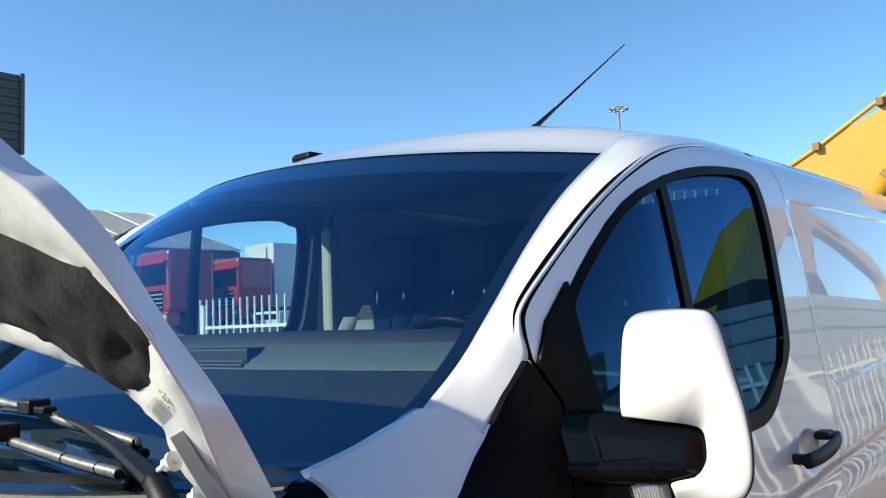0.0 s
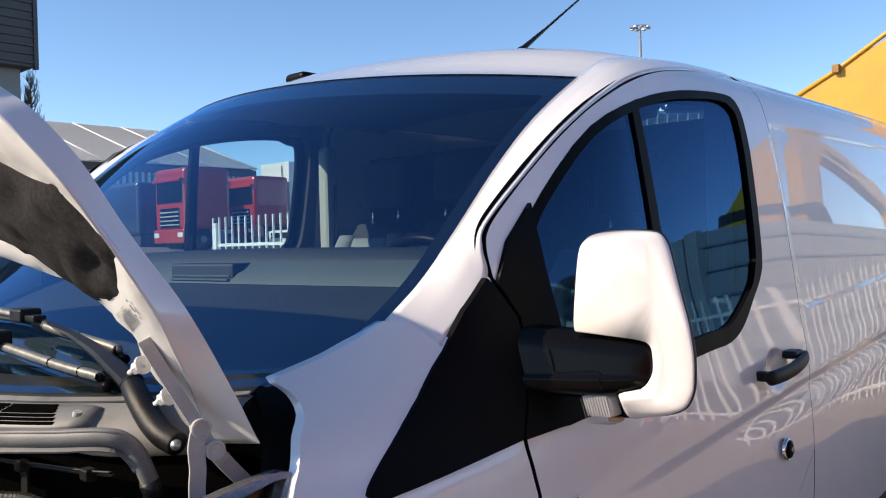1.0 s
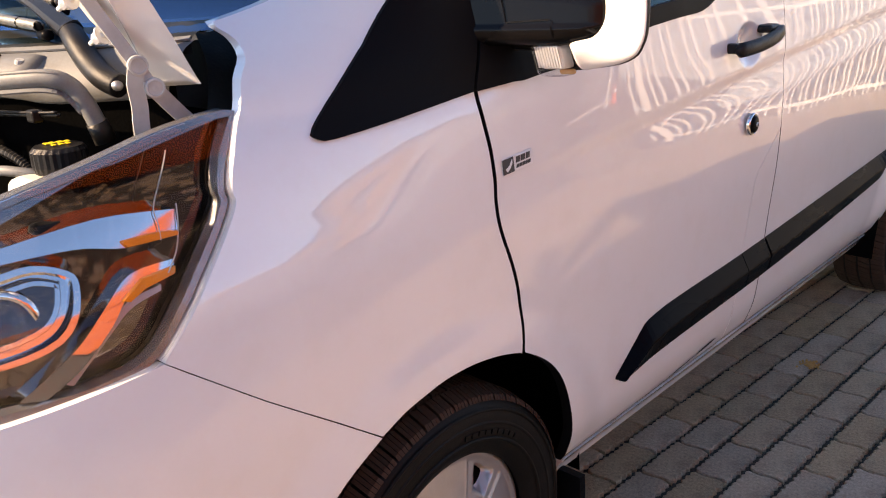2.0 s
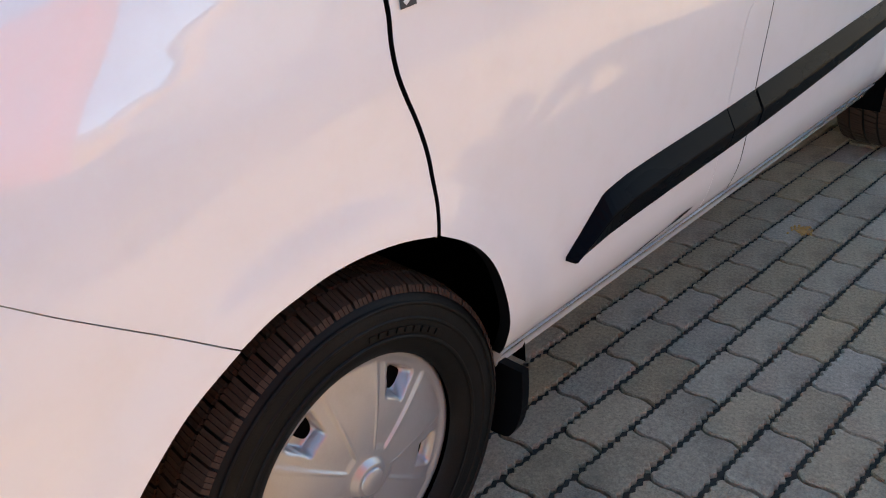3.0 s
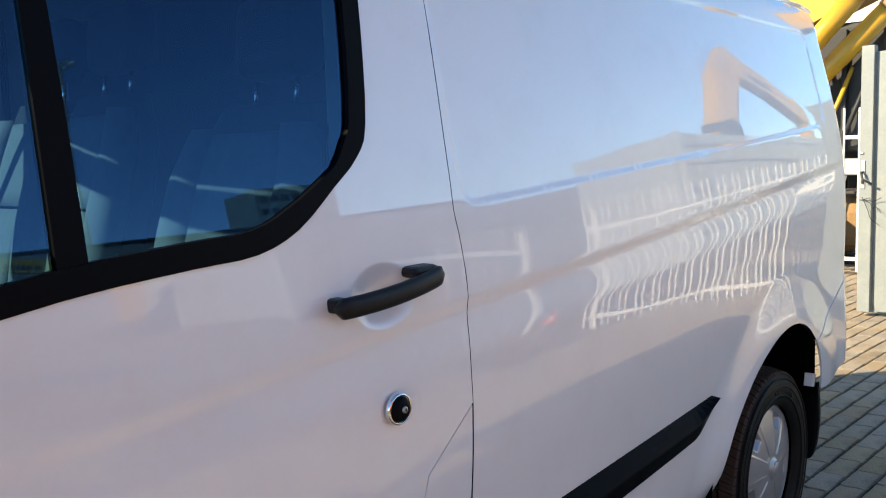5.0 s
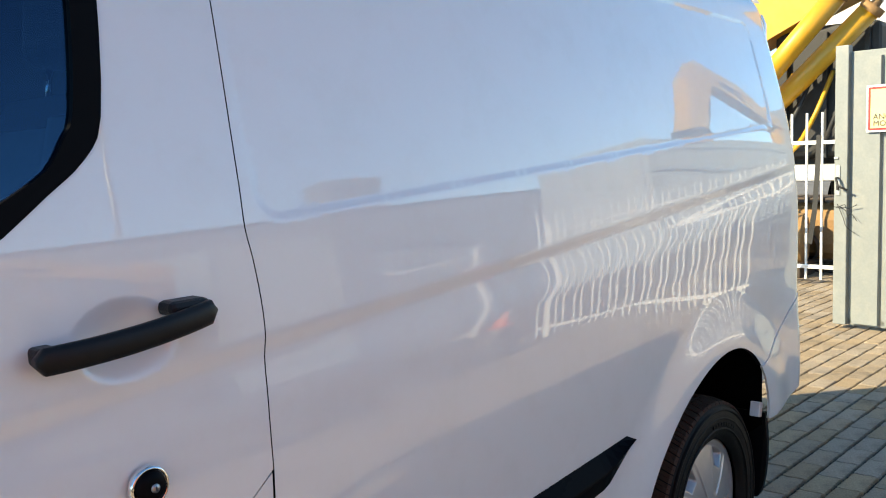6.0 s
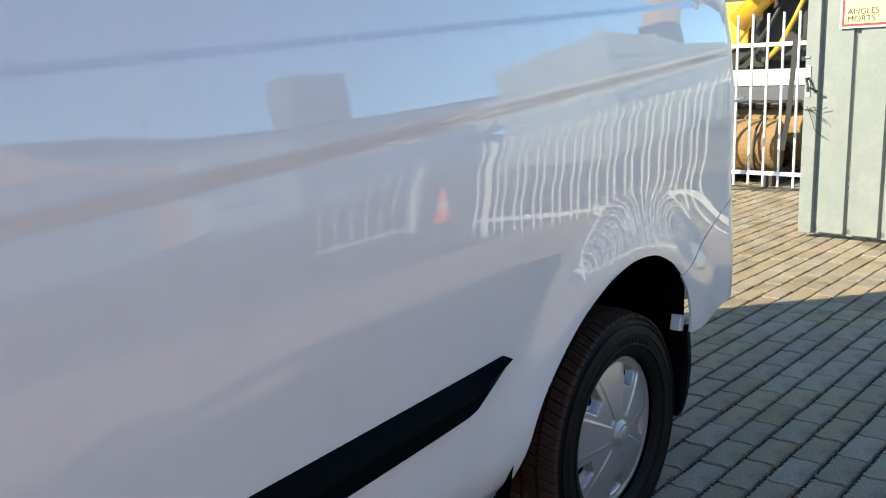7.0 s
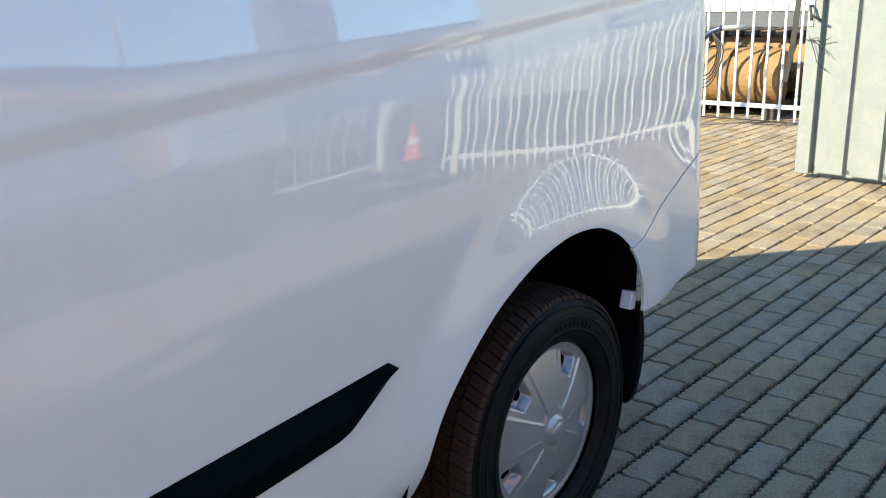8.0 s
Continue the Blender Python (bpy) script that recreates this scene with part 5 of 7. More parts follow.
# cowl: grey tray before the screen with louvred grille
def foot(y, dx=0.0, dz=0.0):
    """A point before the windscreen's foot at y."""
    p = screen_point((y - SCREEN_EDGE[0][1]) / (2 * YC - 2 * SCREEN_EDGE[0][1]), 0.0)
    return (p[0] + dx, y, p[2] + dz)


bm = bmesh.new()
rows = []
for y in np.linspace(0.225, 1.73, 60):
    side = float(1 - sstep(0.38, 0.46, y))
    rows.append([foot(y, -0.012, -0.012), foot(y, -0.022 - 0.004 * side, -0.016 - 0.004 * side), foot(y, -0.046, -0.030 - 0.012 * side), foot(y, -0.058, -0.046 - 0.014 * side), foot(y, -0.062, -0.070 - 0.012 * side), foot(y, -0.052, -0.074 - 0.012 * side)])
loft(bm, rows)
bmesh.ops.recalc_face_normals(bm, faces=bm.faces)
cowl = part("cowl_tray", bm, BAY_GREY, bay, "dusty grey plastic cowl", smooth=True)
# sheet below the cowl, coloured near-black for the bay's deep shade
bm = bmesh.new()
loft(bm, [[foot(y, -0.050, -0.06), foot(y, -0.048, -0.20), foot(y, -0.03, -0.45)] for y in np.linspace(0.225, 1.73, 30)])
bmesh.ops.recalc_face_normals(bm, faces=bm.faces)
part("cowl_shade_sheet", bm, WELL_AND_SHADE, cowl, "near-black sheet under the cowl, coloured as deep shade", smooth=True)
strap("cowl_lip", [foot(y, -0.010, -0.008) for y in np.linspace(0.23, 1.72, 50)], 0.012, (-0.5, 0, 0.85), 0.0016, BAY_GREY, cowl)


def ledge(y, t, off=0.0):
    """The sloping louvred ledge of the cowl: y across, t from its front edge to its rear edge."""
    return foot(y, -0.068 + 0.050 * t - 0.4 * off, -0.046 + 0.028 * t + 0.006 + off)


bm = bmesh.new()
rows = []
for y in np.linspace(0.41, 1.2, 40):
    end = 1 - float(sstep(0.40, 0.445, y))
    rows.append([ledge(y, t * (1 - 0.35 * end) + 0.15 * end, o) for t, o in ((0, -0.03), (0, -0.003), (0.04, 0.0), (0.5, 0.003), (0.96, 0), (1, -0.004), (1, -0.02))])
vs = loft(bm, rows)
bm.faces.new(vs[0])
bmesh.ops.recalc_face_normals(bm, faces=bm.faces)
grille = part("cowl_grille", bm, BAY_GREY, bay, "grey louvred air intake", smooth=True)
# slots are near-black slabs on the ledge, the openings' shade as colour
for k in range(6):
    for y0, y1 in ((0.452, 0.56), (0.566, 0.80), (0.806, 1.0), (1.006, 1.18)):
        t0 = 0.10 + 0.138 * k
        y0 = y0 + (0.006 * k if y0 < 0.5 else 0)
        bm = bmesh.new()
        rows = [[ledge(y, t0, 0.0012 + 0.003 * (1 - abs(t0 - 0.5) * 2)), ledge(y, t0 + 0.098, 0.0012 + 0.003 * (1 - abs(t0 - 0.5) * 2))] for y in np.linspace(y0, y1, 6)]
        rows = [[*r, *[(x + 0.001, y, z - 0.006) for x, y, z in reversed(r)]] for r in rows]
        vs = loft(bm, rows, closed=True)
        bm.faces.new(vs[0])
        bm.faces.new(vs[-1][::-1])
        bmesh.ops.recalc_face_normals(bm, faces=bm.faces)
        part("louvre_slot_shade", bm, WELL_AND_SHADE, grille)
bm = bmesh.new()
lathe(bm, [(0.0005, -0.003), (0.006, -0.003), (0.007, 0.0), (0.007, 0.004)], 16)
bmesh.ops.transform(bm, verts=bm.verts, matrix=Matrix.Translation(ledge(0.432, 0.5, 0.003)) @ pose(0, 0, 0, -70, 0, 0))
part("screw_head", bm, HINGE, grille)
PIPE = [tuple(p) for p in curve([(-0.62, 0.95, 1.235), (-0.60, 0.697, 1.259), (-0.575, 0.467, 1.287), (-0.535, 0.37, 1.293), (-0.497, 0.305, 1.296), (-0.475, 0.290, 1.283), (-0.462, 0.281, 1.257), (-0.450, 0.277, 1.220)], 5)]
bm = bmesh.new()
tube(bm, PIPE, 0.0125, 14)
bmesh.ops.recalc_face_normals(bm, faces=bm.faces)
pipe = part("charge_pipe", bm, BAY_GREY, bay, "grey plastic air pipe with a moulded flange", smooth=True)
tubed("pipe_rib", [(x - 0.006, y - 0.004, z + 0.0095) for x, y, z in PIPE[6:34]], 0.0032, BAY_GREY, pipe, 6)
strap("pipe_flange", [(x - 0.007, y - 0.003, z - 0.0145) for x, y, z in PIPE[:30]], 0.010, (-0.6, 0, 0.8), 0.0015, BAY_GREY, pipe)
bm = bmesh.new()
tube(bm, [PIPE[-3], PIPE[-1], (-0.446, 0.276, 1.205)], [0.0150, 0.0155, 0.0155], 14)
bmesh.ops.recalc_face_normals(bm, faces=bm.faces)
part("pipe_clamp", bm, BAY_BLACK, pipe, "black rubber sleeve", smooth=True)
# fluid tank with black cap
tank = thing("fluid_tank", "milky plastic fluid tank with a black ribbed cap", "tank")
TC = np.array([-0.503, 0.300, 1.121])
bm = bmesh.new()
box(bm, TC + [-0.06, -0.055, -0.2], TC + [0.07, 0.06, 0.045], 0.018, seg=3)
part("tank_body", bm, TANK, tank)
bm = bmesh.new()
prof = [(0.034, 0.0), (0.036, 0.01), (0.036, 0.03), (0.032, 0.036), (0.001, 0.038)]
rows = []
for r, a in prof:
    rows.append([(TC[0] + (r + (0.0012 if k % 2 and 0.005 < a < 0.033 else 0)) * math.cos(k * math.tau / 48), TC[1] + (r + (0.0012 if k % 2 and 0.005 < a < 0.033 else 0)) * math.sin(k * math.tau / 48), TC[2] + 0.05 + a) for k in range(48)])
loft(bm, rows, closed=True)
bmesh.ops.recalc_face_normals(bm, faces=bm.faces)
cap = part("cap", bm, PLASTIC, tank, "black ribbed screw cap with yellow marks")
for dx, dy, w, h in ((-0.012, 0.008, 0.006, 0.012), (-0.004, 0.008, 0.005, 0.012), (0.006, 0.006, 0.007, 0.012), (0.015, 0.004, 0.005, 0.01), (-0.01, -0.01, 0.005, 0.008), (0.0, -0.011, 0.006, 0.008), (0.009, -0.012, 0.005, 0.008)):
    boxed("cap_mark", (TC[0] + dx - w / 2, TC[1] + dy - h / 2, TC[2] + 0.0885), (TC[0] + dx + w / 2, TC[1] + dy + h / 2, TC[2] + 0.0895), YELLOW_INK, cap)
hose = tubed("return_hose", [(-0.515, 0.325, 1.164), (-0.545, 0.39, 1.167), (-0.56, 0.42, 1.166)], 0.0075, BAY_GREY, bay, 10)
tubed("hose_clip", [(-0.556, 0.412, 1.166), (-0.567, 0.436, 1.166)], 0.0095, BAY_BLACK, hose, 10)
bm = bmesh.new()
tube(bm, [tuple(p) for p in curve([(-0.58, 0.75, 1.160), (-0.55, 0.543, 1.186), (-0.537, 0.455, 1.194), (-0.525, 0.39, 1.180), (-0.518, 0.36, 1.160)], 16)], [0.0068 + 0.0016 * (k % 2) for k in range(65)], 8)
bmesh.ops.recalc_face_normals(bm, faces=bm.faces)
part("corrugated_conduit", bm, BAY_BLACK, bay, "black corrugated cable conduit")
random.seed(7)
for k in range(9):
    x, y, z = random.uniform(-0.85, -0.5), random.uniform(0.42, 1.5), random.uniform(0.92, 1.03)
    bm = bmesh.new()
    box(bm, (x - random.uniform(0.04, 0.08), y - random.uniform(0.05, 0.12), 0.85), (x + random.uniform(0.04, 0.08), y + random.uniform(0.05, 0.12), z), 0.018, seg=3)
    part("engine_cover", bm, BAY_BLACK, bay)
RAIL = [tuple(p) for p in curve([(-0.56, 0.80, 1.225), (-0.545, 0.553, 1.237), (-0.53, 0.448, 1.241), (-0.51, 0.331, 1.246), (-0.50, 0.285, 1.249)], 5)]
rail = tubed("wire_rail", RAIL, 0.0032, BAY_BLACK, bay)
tubed("rail_cable", [(x - 0.004, y, z + 0.004) for x, y, z in RAIL], 0.0022, PLASTIC, rail)
for k in (8, 15):
    x, y, z = RAIL[k]
    boxed("cable_clip", (x - 0.012, y - 0.011, z - 0.009), (x + 0.004, y + 0.011, z + 0.008), BAY_BLACK, rail, 0.003)
boxed("rail_post", (-0.538, 0.474, 1.12), (-0.534, 0.496, 1.238), BAY_BLACK, rail, 0.001)
boxed("seal_strip", (-0.46, 0.19, 1.15), (-0.33, 0.26, 1.20), BAY_BLACK, bay, 0.02)
sheet("wing_gutter", [(-0.36, 1.18), (-0.29, 1.30), (-0.27, 1.345), (-0.20, 1.35), (-0.20, 1.15)], lambda u, v: (u, float(S(u, v)) + 0.10 + 0.25 * (v - 1.2), v), BAY_BLACK, bay, step=0.04)

bm = bmesh.new()
rows = []
for y in np.linspace(0.228, 1.72, 50):
    p = screen_point((y - SCREEN_EDGE[0][1]) / (2 * YC - 2 * SCREEN_EDGE[0][1]), 0.075)
    rows.append([(p[0] - 0.002, y, p[2] + 0.001), foot(y, 0.004, 0.001), foot(y, -0.006, -0.004), foot(y, -0.014, -0.012), foot(y, -0.012, -0.03)])
loft(bm, rows)
bmesh.ops.recalc_face_normals(bm, faces=bm.faces)
part("scuttle_panel", bm, SCUTTLE, bay, "dusty black panel along the foot of the windscreen", smooth=True)

# wipers lying low on the screen
blades = ([(-0.440, 0.445, 1.356), (-0.439, 0.458, 1.358), (-0.451, 0.554, 1.367), (-0.462, 0.745, 1.386), (-0.478, 1.0, 1.41)],
          [(-0.383, 0.505, 1.386), (-0.381, 0.523, 1.391), (-0.400, 0.709, 1.415), (-0.399, 0.763, 1.424), (-0.42, 1.05, 1.45)])
for k, pts in enumerate(blades):
    w = thing("wiper", "black windscreen wiper with worn grey metal blade", "wiper", "windscreen wipers")
    blade = [np.array(p) for p in curve(pts, 6)]
    tubed("blade", blade[2:], 0.0082, BLADE, w, 8, "weathered grey metal blade")
    tubed("rubber_lip", [p + np.array([0.006, 0, -0.009]) for p in blade], 0.004, SEAL_AND_GAP, w, 5)
    for i in (9, 13, 18):
        tubed("blade_joint", [blade[i], blade[i] + (blade[i + 1] - blade[i]) * 0.10], 0.0090, SEAL_AND_GAP, w, 8)
    tubed("end_cap", [blade[3], blade[0], blade[0] * 1.9 - blade[3] * 0.9], [0.0088, 0.0088, 0.006], SEAL_AND_GAP, w, 8)
    tubed("cap_lug", [blade[0] + np.array([0.004, 0.004, -0.012]), blade[0] + np.array([0.004, -0.024, -0.012])], 0.0075, SEAL_AND_GAP, w, 8)
    if k == 1:
        arm = curve([(-0.419, 0.884, 1.429), (-0.402, 0.732, 1.421), (-0.396, 0.640, 1.408), (-0.397, 0.60, 1.400), (-0.402, 0.525, 1.385), (-0.412, 0.45, 1.367), (-0.419, 0.388, 1.351)], 5)
        rows = []
        for i, p in enumerate(arm):
            d = arm[min(i + 1, len(arm) - 1)] - arm[max(i - 1, 0)]
            d = d / np.linalg.norm(d)
            a = np.cross(d, np.array([-0.4, 0, 0.9]))
            n = np.cross(a, d)
            h, t = 0.0055 + 0.0115 * (i / (len(arm) - 1)) ** 1.4, 0.004 + 0.007 * (i / (len(arm) - 1)) ** 1.5
            rows.append([tuple(p + a * h * u + n * t * v) for u, v in ((-1, -0.6), (-1, 0.3), (-0.6, 1), (0.6, 1), (1, 0.3), (1, -0.6))])
        bm = bmesh.new()
        vs = loft(bm, rows, closed=True)
        bm.faces.new(vs[0])
        bm.faces.new(vs[-1][::-1])
        bmesh.ops.recalc_face_normals(bm, faces=bm.faces)
        part("arm", bm, PLASTIC, w, "black wiper arm widening to its root")
        root = [tuple(p) for p in curve([(-0.420, 0.386, 1.350), (-0.428, 0.350, 1.331), (-0.430, 0.316, 1.307), (-0.432, 0.280, 1.291), (-0.426, 0.250, 1.280)], 5)]
        tubed("arm_root", root, [0.0165 + 0.002 * math.sin(k / 20 * math.pi) for k in range(21)], PLASTIC, w, 16)
        tubed("arm_collar", [(-0.4212, 0.389, 1.355), (-0.4182, 0.383, 1.346)], 0.0180, SEAL_AND_GAP, w, 16)
        tubed("pivot_stud", [(-0.428, 0.252, 1.281), (-0.440, 0.232, 1.284)], 0.007, STEEL, w, 10)
        boxed("pivot_block", (-0.425, 0.775, 1.421), (-0.385, 0.825, 1.447), PLASTIC, w, 0.005)
        boxed("block_clip", (-0.418, 0.735, 1.424), (-0.394, 0.775, 1.436), PLASTIC, w, 0.003)
    else:
        tubed("arm", [tuple(p) for p in curve([(-0.468, 0.78, 1.402), (-0.480, 0.95, 1.412), (-0.49, 1.2, 1.40), (-0.48, 1.4, 1.37)], 5)], 0.011, PLASTIC, w, 8)
        boxed("pivot_block", (-0.486, 0.745, 1.386), (-0.448, 0.80, 1.414), PLASTIC, w, 0.005)

# ---- headlamp ----
lamp = thing("headlamp", "clear headlamp with chrome strips and projector lens", "headlamp")
LAMP = xz(curve([(-0.342, 1.247), (-0.431, 1.238), (-0.522, 1.216), (-0.651, 1.182), (-0.76, 1.14), (-0.83, 1.08), (-0.86, 1.0), (-0.83, 0.945), (-0.721, 0.949), (-0.61, 0.960), (-0.545, 0.978),
                 (-0.497, 1.023), (-0.458, 1.063), (-0.421, 1.103), (-0.396, 1.138), (-0.395, 1.155), (-0.380, 1.19)], 4, True))
panel("lens", LAMP, LENS, lamp, off=0.002, lip=0.004, step=0.03, level=0.75, label="clear outer lens").visible_shadow = False
panel("housing", shrunk(LAMP, 0.004), SMOKED, lamp, off=0.045, lip=0, step=0.04, level=0.9, label="smoked chrome housing")
panel("edge_reflector", LAMP, RIBBED, lamp, holes=[shrunk(LAMP, 0.009)], off=0.012, lip=0.02, step=0.05)
def lamp_strip(name, pts, material, off):
    return panel(name, pts, material, lamp, off=off, lip=0.03, step=0.02)


lamp_strip("chrome_strip", xz(curve([(-0.72, 1.118), (-0.674, 1.130), (-0.559, 1.149), (-0.463, 1.143)], 4)) + xz(curve([(-0.468, 1.114), (-0.535, 1.111), (-0.591, 1.120), (-0.677, 1.114), (-0.72, 1.10)], 4)), CHROME, 0.018)
lamp_strip("chrome_strip", xz(curve([(-0.484, 1.086), (-0.54, 1.081), (-0.58, 1.050), (-0.624, 1.011), (-0.69, 0.966)], 4)) + xz(curve([(-0.665, 0.962), (-0.623, 0.988), (-0.577, 1.030), (-0.546, 1.060), (-0.488, 1.070)], 4)), CHROME, 0.02)
lamp_strip("amber_strip", xz(curve([(-0.470, 1.119), (-0.50, 1.122), (-0.54, 1.120)], 3)) + [(-0.535, 1.113), (-0.472, 1.114)], AMBER, 0.012)
lamp_strip("amber_strip", [(-0.487, 1.079), (-0.53, 1.074), (-0.56, 1.055), (-0.553, 1.052), (-0.53, 1.063), (-0.49, 1.071)], AMBER, 0.014)
lamp_strip("inner_reflector", xz(curve([(-0.75, 1.09), (-0.681, 1.103), (-0.637, 1.110), (-0.603, 1.098), (-0.597, 1.080), (-0.613, 1.041), (-0.648, 1.016), (-0.72, 1.005), (-0.78, 1.03)], 3, True)), CHROME, 0.035)
BOWL = xz(curve([(-0.75, 1.09), (-0.681, 1.103), (-0.637, 1.110), (-0.603, 1.098), (-0.597, 1.080), (-0.613, 1.041), (-0.648, 1.016), (-0.72, 1.005), (-0.78, 1.03)], 3, True))
panel("bowl_rim", BOWL, CHROME, lamp, holes=[shrunk(BOWL, 0.007)], off=0.020, lip=0.02, step=0.02, label="chrome bowl rim")
panel("bowl_shade", shrunk(BOWL, 0.016), SMOKED, lamp, off=0.030, lip=0.008, step=0.02)
panel("bowl_rim", shrunk(BOWL, 0.018), CHROME, lamp, holes=[shrunk(BOWL, 0.023)], off=0.026, lip=0.006, step=0.02)
# slim lower strip, moulding joints and the clear band along the top
lamp_strip("chrome_strip", xz(curve([(-0.505, 1.058), (-0.546, 1.050), (-0.575, 1.032), (-0.605, 1.006), (-0.640, 0.972)], 4)) + xz(curve([(-0.631, 0.968), (-0.602, 0.996), (-0.572, 1.023), (-0.546, 1.041), (-0.507, 1.051)], 4)), SILVER, 0.03)
def joint(pts):
    line = xz(curve(pts, 4))
    panel("moulding_joint", line + [(x + 0.0008, z) for x, z in line[::-1]], SILVER, lamp, off=0.012, lip=0.002, step=0.02)


joint([(-0.449, 1.212), (-0.474, 1.177), (-0.491, 1.150), (-0.492, 1.131), (-0.495, 1.112)])
joint([(-0.462, 1.150), (-0.468, 1.126), (-0.480, 1.097), (-0.499, 1.074)])
panel("top_band", xz(curve([(-0.372, 1.238), (-0.431, 1.2335), (-0.522, 1.2145), (-0.651, 1.1805), (-0.75, 1.142)], 4)) + xz(curve([(-0.735, 1.124), (-0.655, 1.157), (-0.558, 1.196), (-0.502, 1.208), (-0.432, 1.224)], 4)), RIBBED, lamp, off=0.014, lip=0.02, step=0.03, label="pale grey ribbed top band")
bm = bmesh.new()
lathe(bm, [(0.001, -0.034), (0.016, -0.030), (0.028, -0.018), (0.033, 0.0)], 36)
bmesh.ops.recalc_face_normals(bm, faces=bm.faces)
bmesh.ops.transform(bm, verts=bm.verts, matrix=pose(-0.675, 0.125, 1.045, 0, 0, -35))
part("projector_lens", bm, LENS, lamp, "domed projector lens", smooth=True)
bm = bmesh.new()
lathe(bm, [(0.033, -0.003), (0.037, -0.006), (0.043, -0.002), (0.044, 0.02)], 36)
bmesh.ops.recalc_face_normals(bm, faces=bm.faces)
bmesh.ops.transform(bm, verts=bm.verts, matrix=pose(-0.675, 0.125, 1.045, 0, 0, -35))
part("projector_ring", bm, CHROME, lamp, smooth=True)
bm = bmesh.new()
lathe(bm, [(0.001, 0.012), (0.033, 0.01), (0.034, 0.03)], 24)
bmesh.ops.recalc_face_normals(bm, faces=bm.faces)
bmesh.ops.transform(bm, verts=bm.verts, matrix=pose(-0.675, 0.125, 1.045, 0, 0, -35))
part("projector_bowl", bm, SILVER, lamp, smooth=True)
# grille and nose between the lamps
bm = bmesh.new()
rows = []
for z, dx in ((0.28, -0.96), (0.6, -1.0), (0.9, -0.98), (1.1, -0.93), (1.13, -0.88)):
    rows.append([(dx - 0.05 * (1 - ((y - YC) / YC) ** 2) + 0.14 * abs((y - YC) / 0.8) ** 3, y, z) for y in np.linspace(0.2, 1.76, 24)])
loft(bm, rows)
part("nose", bm, PLASTIC, van, "black front grille panel", smooth=True)

# ---- cabin ----
cab = thing("dashboard", "dark dashboard with pale grey trim band and air vents", "dashboard")
bm = bmesh.new()
rows = []
for y in np.linspace(0.17, 1.79, 44):
    c = 1 - ((y - YC) / 0.81) ** 2
    rows.append([(-0.18 - 0.26 * c, y, 1.345 - 0.06 * c), (-0.08 - 0.12 * c, y, 1.41 - 0.02 * c), (0.02 - 0.04 * c, y, 1.448), (0.065 - 0.03 * c, y, 1.466)])
loft(bm, rows)
bmesh.ops.recalc_face_normals(bm, faces=bm.faces)
part("dash_top", bm, DASH, cab, smooth=True)
bm = bmesh.new()
rows = []
for y in np.linspace(0.20, 1.76, 44):
    c = 1 - ((y - YC) / 0.81) ** 2
    rows.append([(0.066 - 0.03 * c, y, 1.467), (0.085 - 0.03 * c, y, 1.490), (0.13 - 0.03 * c, y, 1.514)])
loft(bm, rows)
bmesh.ops.recalc_face_normals(bm, faces=bm.faces)
part("trim_band", bm, DASH_GREY, cab, "pale grey trim band", smooth=True)
bm = bmesh.new()
rows = []
for y in np.linspace(0.18, 1.78, 44):
    c = 1 - ((y - YC) / 0.81) ** 2
    rows.append([(0.131 - 0.03 * c, y, 1.513), (0.15 - 0.03 * c, y, 1.528 + 0.012 * c), (0.22 - 0.03 * c, y, 1.532 + 0.012 * c), (0.27, y, 1.515), (0.29, y, 1.42), (0.25, y, 1.1), (0.15, y, 0.8)])
loft(bm, rows)
bmesh.ops.recalc_face_normals(bm, faces=bm.faces)
part("dash_hood", bm, DASH, cab, smooth=True)
for y in (0.945, 1.50):
    vent = part("air_vent", (lambda b: (box(b, (0.045, y - 0.13, 1.470), (0.115, y + 0.13, 1.512), 0.006), b)[1])(bmesh.new()), DASH, cab)
    for k in range(5):
        boxed("vent_slat", (0.036 + 0.006 * k, y - 0.12, 1.474 + 0.008 * k), (0.046 + 0.006 * k, y + 0.12, 1.478 + 0.008 * k), DASH_GREY, vent)
wheel = thing("steering_wheel", "black and grey steering wheel", "steering wheel")
bm = bmesh.new()
tube(bm, [(0, 0.185 * math.cos(a), 0.185 * math.sin(a)) for a in np.linspace(0, math.tau, 49)], 0.014, 10, cap=False)
part("rim", bm, PLASTIC_SATIN, wheel, smooth=True)
bm = bmesh.new()
box(bm, (-0.02, -0.06, -0.06), (0.03, 0.06, 0.05), 0.02, seg=3)
part("hub", bm, PLASTIC, wheel)
for a in (0, 180, 270):
    boxed("spoke", (-0.01, 0.05, -0.015), (0.012, 0.175, 0.015), PLASTIC, wheel, 0.005, m=pose(0, 0, 0, a, 0, 0))
wheel.matrix_basis = pose(0.36, 0.46, 1.392, 0, -28, 0)


